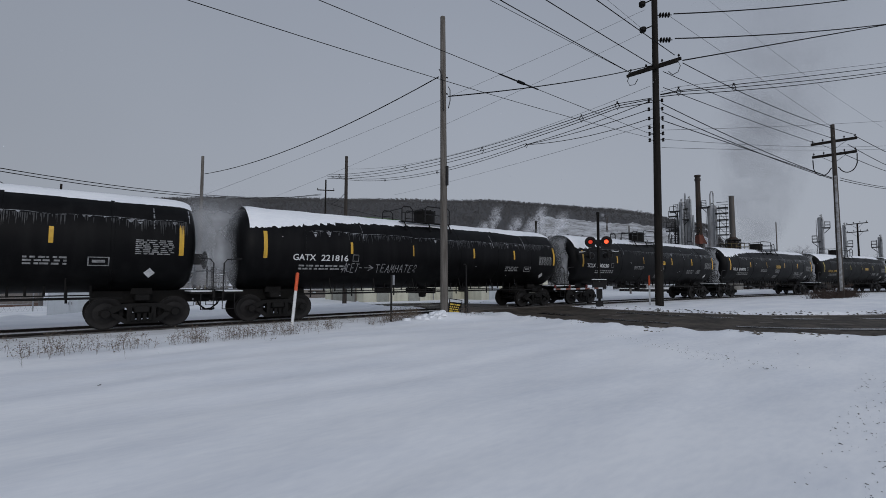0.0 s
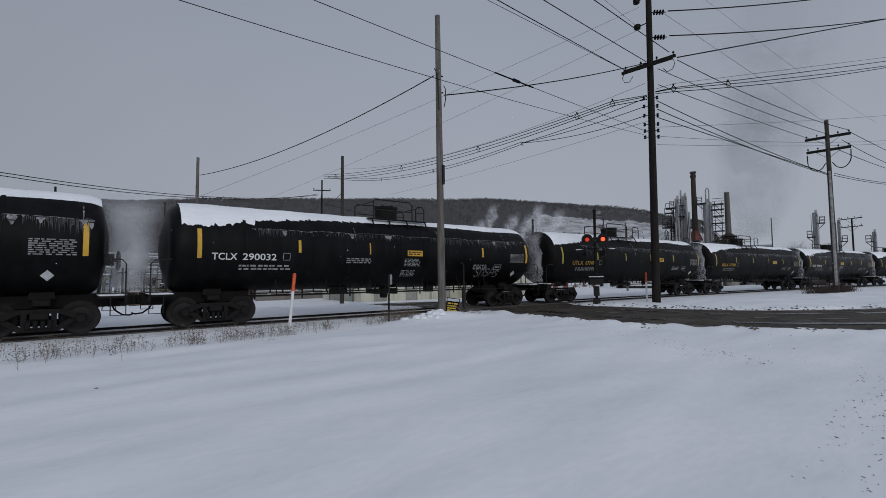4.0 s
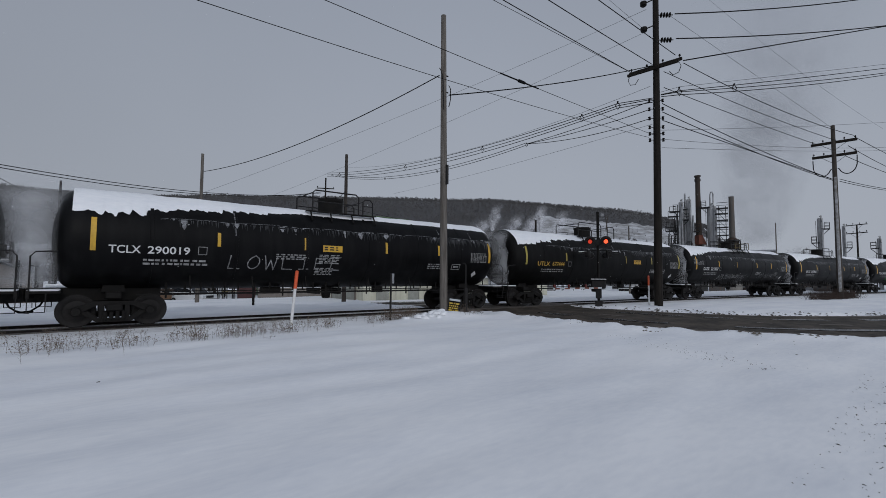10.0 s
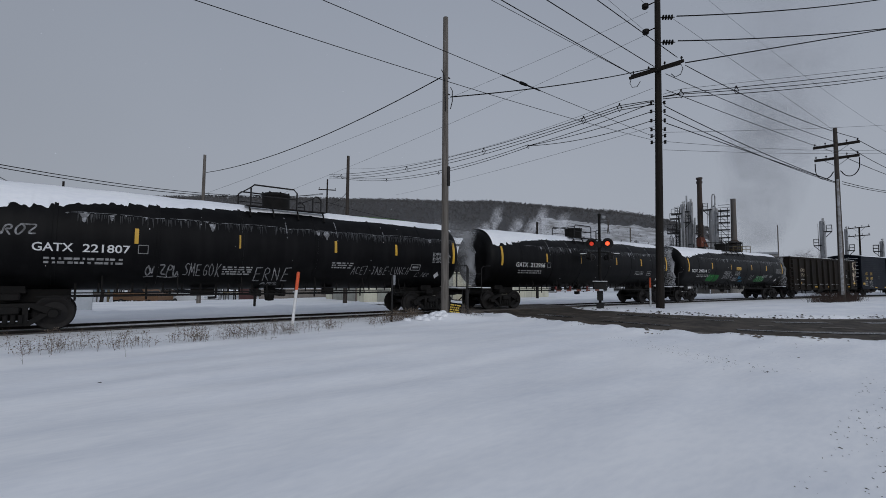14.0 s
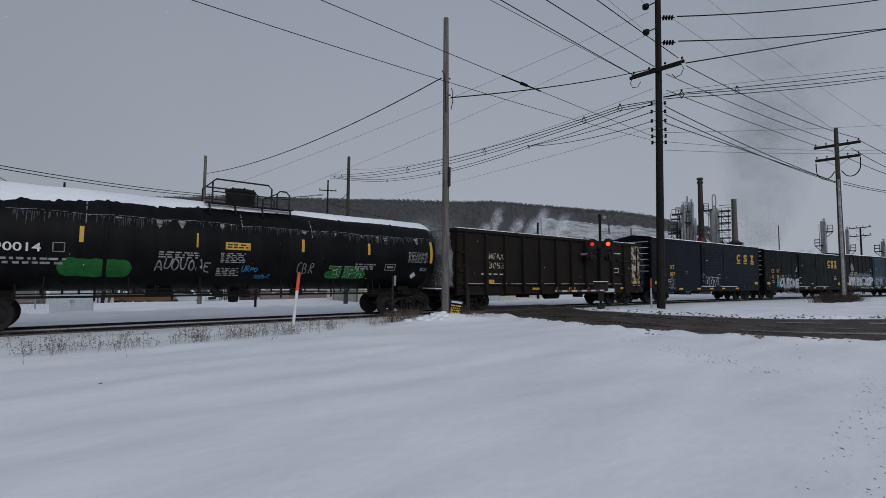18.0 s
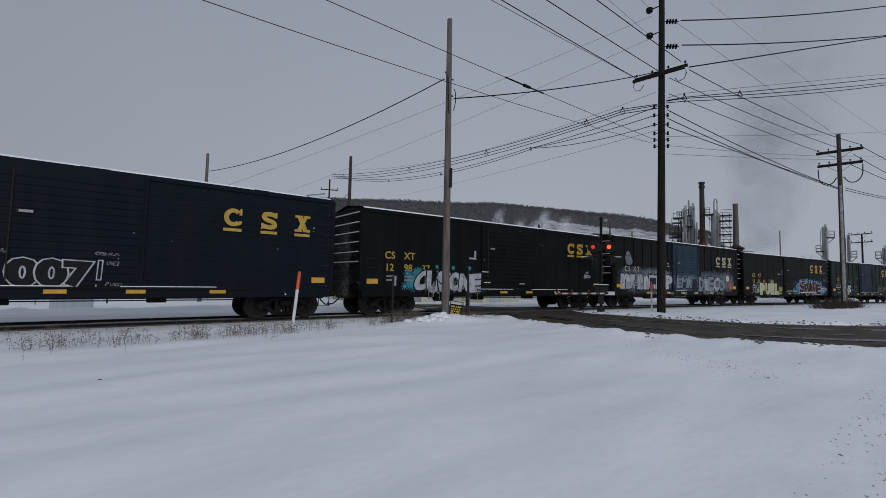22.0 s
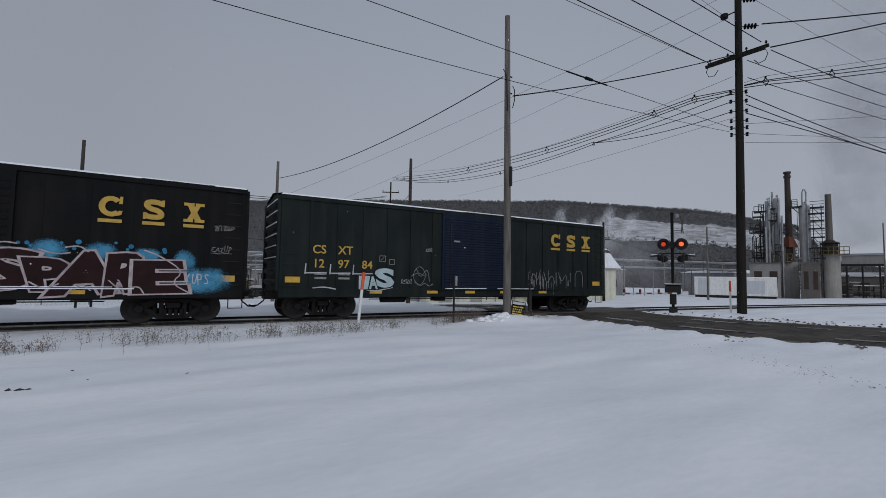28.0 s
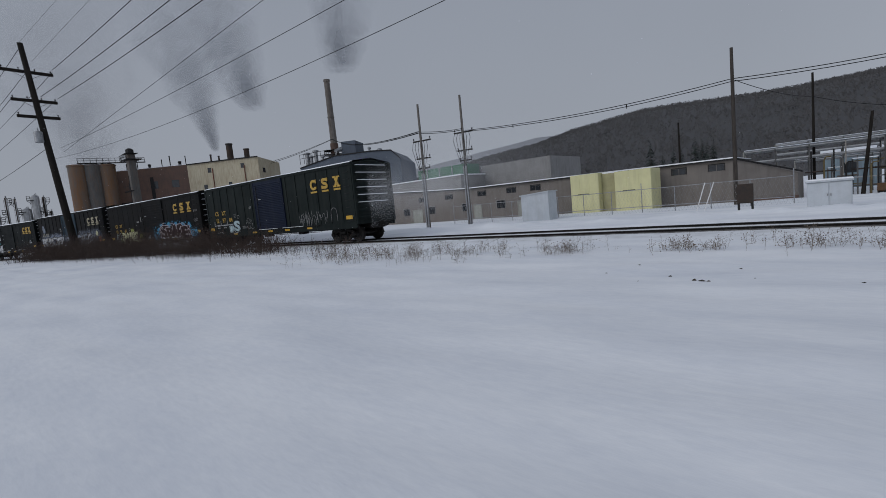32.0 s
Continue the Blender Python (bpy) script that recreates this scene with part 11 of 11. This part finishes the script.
for cx, cy, big in ((-24.5, 12.4, 0.6), (-28.0, 11.8, 0.75), (-31.0, 11.6, 0.8), (-34.0, 12.0, 1.0), (-37.5, 11.8, 0.95), (-41.0, 12.2, 0.9), (-45.0, 12.0, 1.0), (-49.0, 11.6, 1.0), (-52.5, 11.4, 1.05), (-56.0, 11.0, 1.05), (-59.0, 11.2, 0.9), (46.0, 9.2, 0.35), (47.4, 9.0, 0.4), (49.0, 8.8, 0.42), (50.5, 8.6, 0.4), (52.0, 8.7, 0.4), (53.5, 8.8, 0.36), (55.0, 8.9, 0.3)):
    for i in range(190):
        a, e = rnd.uniform(0, 6.28), rnd.uniform(0.6, 1.5)
        r = rnd.uniform(0.7, 2.4) * big
        x = cx + rnd.gauss(0, 0.7)
        y = (TRACK_Y - (x - APEX_X) ** 2 / (2 * BEND) - 3.9 if cx < 0 else cy) + rnd.gauss(0, 0.4)
        p = Vector((x, y, height(x, y)))
        q = p + Vector((math.cos(a) * math.cos(e), math.sin(a) * math.cos(e), math.sin(e))) * r
        brush.tube(p, q, 0.009, 0.003, n=3, caps=False)
        for k in range(3):
            f = p.lerp(q, rnd.uniform(0.4, 1))
            brush.tube(f, f + Vector((rnd.gauss(0, 0.2), rnd.gauss(0, 0.2), rnd.uniform(0.05, 0.35))) * big, 0.005, 0.002, n=3, caps=False)
tagged(part("dry_brush", brush, BRUSH, smooth=0), "reddish dry brush growing along the railway", "brush", kind="stuff")
clods = Shape()
for x, y, s in ((-2.19, 8.8, 0.035), (-1.72, 8.4, 0.05), (-1.6, 8.35, 0.04), (-1.5, 8.36, 0.03), (-2.6, 8.3, 0.02), (-0.9, 8.7, 0.018), (-3.4, 8.9, 0.02), (0.4, 8.6, 0.02), (-1.2, 9.6, 0.02), (-3.0, 9.7, 0.02)):
    k = rnd.uniform(0.6, 1.4)
    at_ = (x, y, height(x, y))
    ring = [(x + s * k * rnd.uniform(0.7, 1.5) * math.cos(i * 0.9), y + s * rnd.uniform(0.6, 1.1) * math.sin(i * 0.9), at_[2] + s * rnd.uniform(-0.1, 0.35)) for i in range(7)]
    clods.add(ring + [(x + s * 0.2, y, at_[2] + s * 0.75), (x, y, at_[2] - s)], [(i, (i + 1) % 7, 7) for i in range(7)] + [((i + 1) % 7, i, 8) for i in range(7)])
tagged(part("dirt_clods", clods, ROAD, smooth=0), "dark earth clods lying on the snow", "dirt", kind="stuff")

# ---- steam, smoke and blown snow ----
STEAM = vapour("white_steam", (0.8, 0.8, 0.82), 0.85, 0.16, 0.5)
MIST = vapour("thin_white_mist", (0.9, 0.9, 0.92), 0.3, 0.16, 0.5)
SMOKE = vapour("grey_smoke", (0.3, 0.315, 0.34), 1.15, 0.06, 0.0)
FAINT = vapour("faint_grey_plume", (0.37, 0.375, 0.39), 0.48, 0.05, 0.2)
HAZE = vapour("thin_grey_smoke", (0.33, 0.335, 0.35), 0.4, 0.05, 0.2)


def plume(name, label, d, line, material, steps=28, seed=0, wide=1.0):
    """A rising plume as one billowing round column; line gives bearing, elevation and half width in degrees."""
    n, v, f, uv = 20, [], [], []
    b0, e0, _ = line[0]
    foot = Vector((*at_bearing(b0, d), 1.6 + d * math.tan(radians(e0))))
    for i in range(steps + 1):
        q = i / steps * (len(line) - 1)
        k = min(int(q), len(line) - 2)
        b, e, w = (line[k][j] + (line[k + 1][j] - line[k][j]) * (q - k) for j in range(3))
        x, y = at_bearing(b, d)
        z = 1.6 + d * math.tan(radians(e))
        r = d * math.tan(radians(w)) * wide
        right, away = Vector((y, -x, 0)).normalized(), Vector((x, y, 0)).normalized()
        for a in range(n):
            t = 6.28319 * a / n
            rr = r * (1 + 0.18 * noise.noise((math.cos(t) * 1.5 + seed, math.sin(t) * 1.5, i * 0.35)))
            p = Vector((x, y, z)) + right * rr * math.cos(t) + away * rr * 0.8 * math.sin(t)
            v.append(p - foot)
            uv.append((0.5 + 0.5 * math.cos(t), i / steps))
    f = [(i * n + a, i * n + (a + 1) % n, i * n + n + (a + 1) % n, i * n + n + a) for i in range(steps) for a in range(n)]
    me = bpy.data.meshes.new(name)
    me.from_pydata(v, [], f)
    layer = me.uv_layers.new(name="along")
    for lp in me.loops:
        layer.data[lp.index].uv = uv[lp.vertex_index]
    me.shade_smooth()
    me.materials.append(material)
    o = tagged(new(name, me), label, "plume", "plumes over the works")
    o.matrix_basis = Matrix.Translation(foot)
    o.visible_shadow = False


for k, (b_, e_, w_, lean_) in enumerate(((43.6, 5.0, 0.9, 0.9), (45.4, 5.6, 0.8, 0.6), (47.6, 5.0, 0.9, 1.0), (49.4, 4.6, 0.9, 1.3), (50.9, 5.0, 0.8, 0.7), (53.0, 4.8, 0.9, 1.2))):
    tall = (2.4, 3.6, 3.0, 3.4, 4.2, 3.6)[k]
    plume("steam_plume", "white steam rising from the works below the hill", 245 - 3 * k, [(b_, e_, w_ * 0.3), (b_ + lean_ * 0.2, e_ + tall * 0.25, w_ * 0.7), (b_ + lean_ * 0.6, e_ + tall * 0.5, w_ * 1.2), (b_ + lean_ * 0.8, e_ + tall * 0.75, w_), (b_ + lean_ * 1.3, e_ + tall, w_ * 1.1)], STEAM, seed=4 * k)
plume("mist_plume", "thin steam drifting over the yard beyond the crossing", 60, [(46.5, -1.0, 2.5), (48.5, 2.0, 3.2), (50.5, 5.0, 3.6), (52.5, 8.5, 3.4)], MIST, seed=2)
plume("smoke_plume", "grey smoke rising from a factory stack", 135, [(-65.6, 8.2, 0.25), (-65.8, 9.6, 0.6), (-66.4, 11.8, 1.1), (-67.2, 14.0, 1.9), (-67.4, 17.0, 3.0), (-67.4, 21.0, 4.2), (-67.0, 26.0, 5.4), (-66.5, 34.0, 6.5)], SMOKE, 40, 5, 1.5)
plume("smoke_plume", "grey smoke rising behind a factory hall", 150, [(-61.0, 12.6, 0.9), (-61.8, 15.0, 1.8), (-62.6, 18.0, 2.4), (-63.4, 23.0, 3.2), (-63.5, 32.0, 4.0)], SMOKE, seed=6, wide=1.5)
plume("smoke_plume", "grey smoke drifting high above the works", 160, [(-50.6, 16.5, 1.2), (-50.2, 20.0, 2.2), (-50.0, 24.0, 2.8), (-49.8, 31.0, 3.6)], SMOKE, seed=7, wide=1.6)
plume("smoke_plume", "thin grey smoke drifting high above the works", 190, [(-76.0, 4.0, 2.0), (-77.0, 9.0, 3.0), (-77.8, 14.0, 4.4), (-78.4, 20.0, 5.5), (-79.0, 30.0, 7.0)], HAZE, seed=8, wide=1.5)
plume("mist_plume", "faint pale plume above the refinery", 190, [(73.6, 3.0, 1.6), (74.2, 8.0, 2.6), (75.0, 14.0, 3.6), (76.0, 20.0, 4.4), (76.4, 27.0, 5.2), (76.8, 34.0, 6.0)], FAINT, seed=3, wide=1.5)

# snow torn off the rear of each car and carried along as thin mist
BLOWN = vapour("blown_snow", (0.8, 0.81, 0.83), 0.55, 0.55, 0.6)
DRIFT = vapour("thin_blown_snow", (0.85, 0.86, 0.88), 0.12, 0.5, 0.55)


def mist(name, rings, material, upright):
    """A soft round body along rings of (x, y, z, half width, half depth); upright tells which way it fades."""
    n, v, uv = 16, [], []
    for i, (x, y, z, w, d) in enumerate(rings):
        for a in range(n):
            t = 6.28319 * a / n
            k = 1 + 0.15 * noise.noise((math.cos(t) * 1.3, math.sin(t) * 1.3, i * 0.6))
            v.append((x + w * k * math.cos(t), y + d * k * math.sin(t), z) if upright else (x, y + d * k * math.sin(t), z + w * k * math.cos(t)))
            uv.append((0.5 + 0.5 * math.cos(t), i / (len(rings) - 1)))
    me = bpy.data.meshes.new(name)
    me.from_pydata(v, [], [(i * n + a, i * n + (a + 1) % n, i * n + n + (a + 1) % n, i * n + n + a) for i in range(len(rings) - 1) for a in range(n)])
    layer = me.uv_layers.new(name="along")
    for lp in me.loops:
        layer.data[lp.index].uv = uv[lp.vertex_index]
    me.shade_smooth()
    me.materials.append(material)
    return me


gap_mist = mist("blown_snow", [(9.05 + 0.05 * max(0, i - 7) ** 1.5, -0.1, 1.1 + 0.34 * i, 0.85 + 0.16 * max(0, i - 6), 1.35 - 0.04 * i) for i in range(12)], BLOWN, True)
# thin snow hanging between the box cars
box_mist = mist("blown_snow", [(8.62, 0.1, 0.7 + 0.36 * i, 0.4, 1.2) for i in range(11)], DRIFT, True)
for k, (car, front, rear) in enumerate(cars):
    for me in ((gap_mist,) if k < 11 else (box_mist,)):
        o = new("blown_snow", me)
        o.parent = car
        o["kind"] = "stuff"
        o.visible_shadow = False
# the cloud that trails behind the last car
tail = mist("drifting_snow", [(8.7 + 1.1 * i, 0, 2.6 + 0.1 * i, 1.8 + 0.14 * i, 1.5 + 0.1 * i) for i in range(10)], vapour("trailing_snow", (0.85, 0.86, 0.88), 0.2, 0.3, 0.2), False)
o = new("blown_snow", tail)
o.parent = cars[-1][0]
o["kind"] = "stuff"
o.visible_shadow = False


# ---- lumps of ploughed snow round the pole ----
rnd = random.Random(9)
lumps = Shape()
for i in range(34):
    x, y, r = rnd.gauss(10.5, 0.45), rnd.gauss(13.6, 0.25), rnd.uniform(0.06, 0.2)
    z = height(x, y)
    ring = [(x + r * rnd.uniform(0.7, 1.3) * math.cos(k * 0.785), y + r * rnd.uniform(0.7, 1.3) * math.sin(k * 0.785)) for k in range(8)]
    lumps.add([(a, b, z - 0.02) for a, b in ring] + [(x + (a - x) * 0.7, y + (b - y) * 0.7, z + r * rnd.uniform(0.3, 0.5)) for a, b in ring] + [(x, y, z + r * 0.6)], [(k, (k + 1) % 8, 8 + (k + 1) % 8, 8 + k) for k in range(8)] + [(8 + k, 8 + (k + 1) % 8, 16) for k in range(8)])
tagged(part("snow_lumps", lumps, SNOW, smooth=80), "lumps of broken snow beside the pole", "snow", kind="stuff")


# ---- falling snow ----
rnd = random.Random(77)
flakes = Shape()
for i in range(4600):
    x, y, z = rnd.uniform(-70, 75), rnd.uniform(4.5, 14.0), rnd.uniform(0, 44)
    r = rnd.uniform(0.004, 0.011)
    flakes.add([(x + r, y, z), (x - r, y, z), (x, y + r, z), (x, y - r, z), (x, y, z + r), (x, y, z - r)], [(0, 2, 4), (2, 1, 4), (1, 3, 4), (3, 0, 4), (2, 0, 5), (1, 2, 5), (3, 1, 5), (0, 3, 5)])
falling = tagged(part("snowflakes", flakes, SNOW, smooth=0), "small white snowflakes falling in the air", "snowflakes", kind="stuff")


def motions():
    """The train rolls by at an all but steady speed; the wheels of every car turn alike."""
    for car, front, rear in cars:
        mid = -(front + rear) / 2
        at = [mid - SPEED * t - 0.08 * max(0, t - 28) for t in range(33)]
        walk(car, [(t, pose(*on_track(s, -0.05, RAIL_Z), 0, 0, track_turn(s))) for t, s in enumerate(at)])
    walk(falling, [(t, pose(-14 + 0.85 * t, 0, -1.05 * t)) for t in (0, 16, 32)])
    first = {}
    for w, x in wheelsets:
        if x not in first:
            spin = math.degrees(SPEED / WHEEL_R)
            walk(w, [(k / 15, pose(x, 0, WHEEL_R, 0, -spin * k / 15, 0)) for k in range(481)])
            first[x] = w.animation_data
        else:
            w.rotation_mode = "QUATERNION"
            w.animation_data_create()
            w.animation_data.action = first[x].action
            w.animation_data.action_slot = first[x].action_slot


motions()
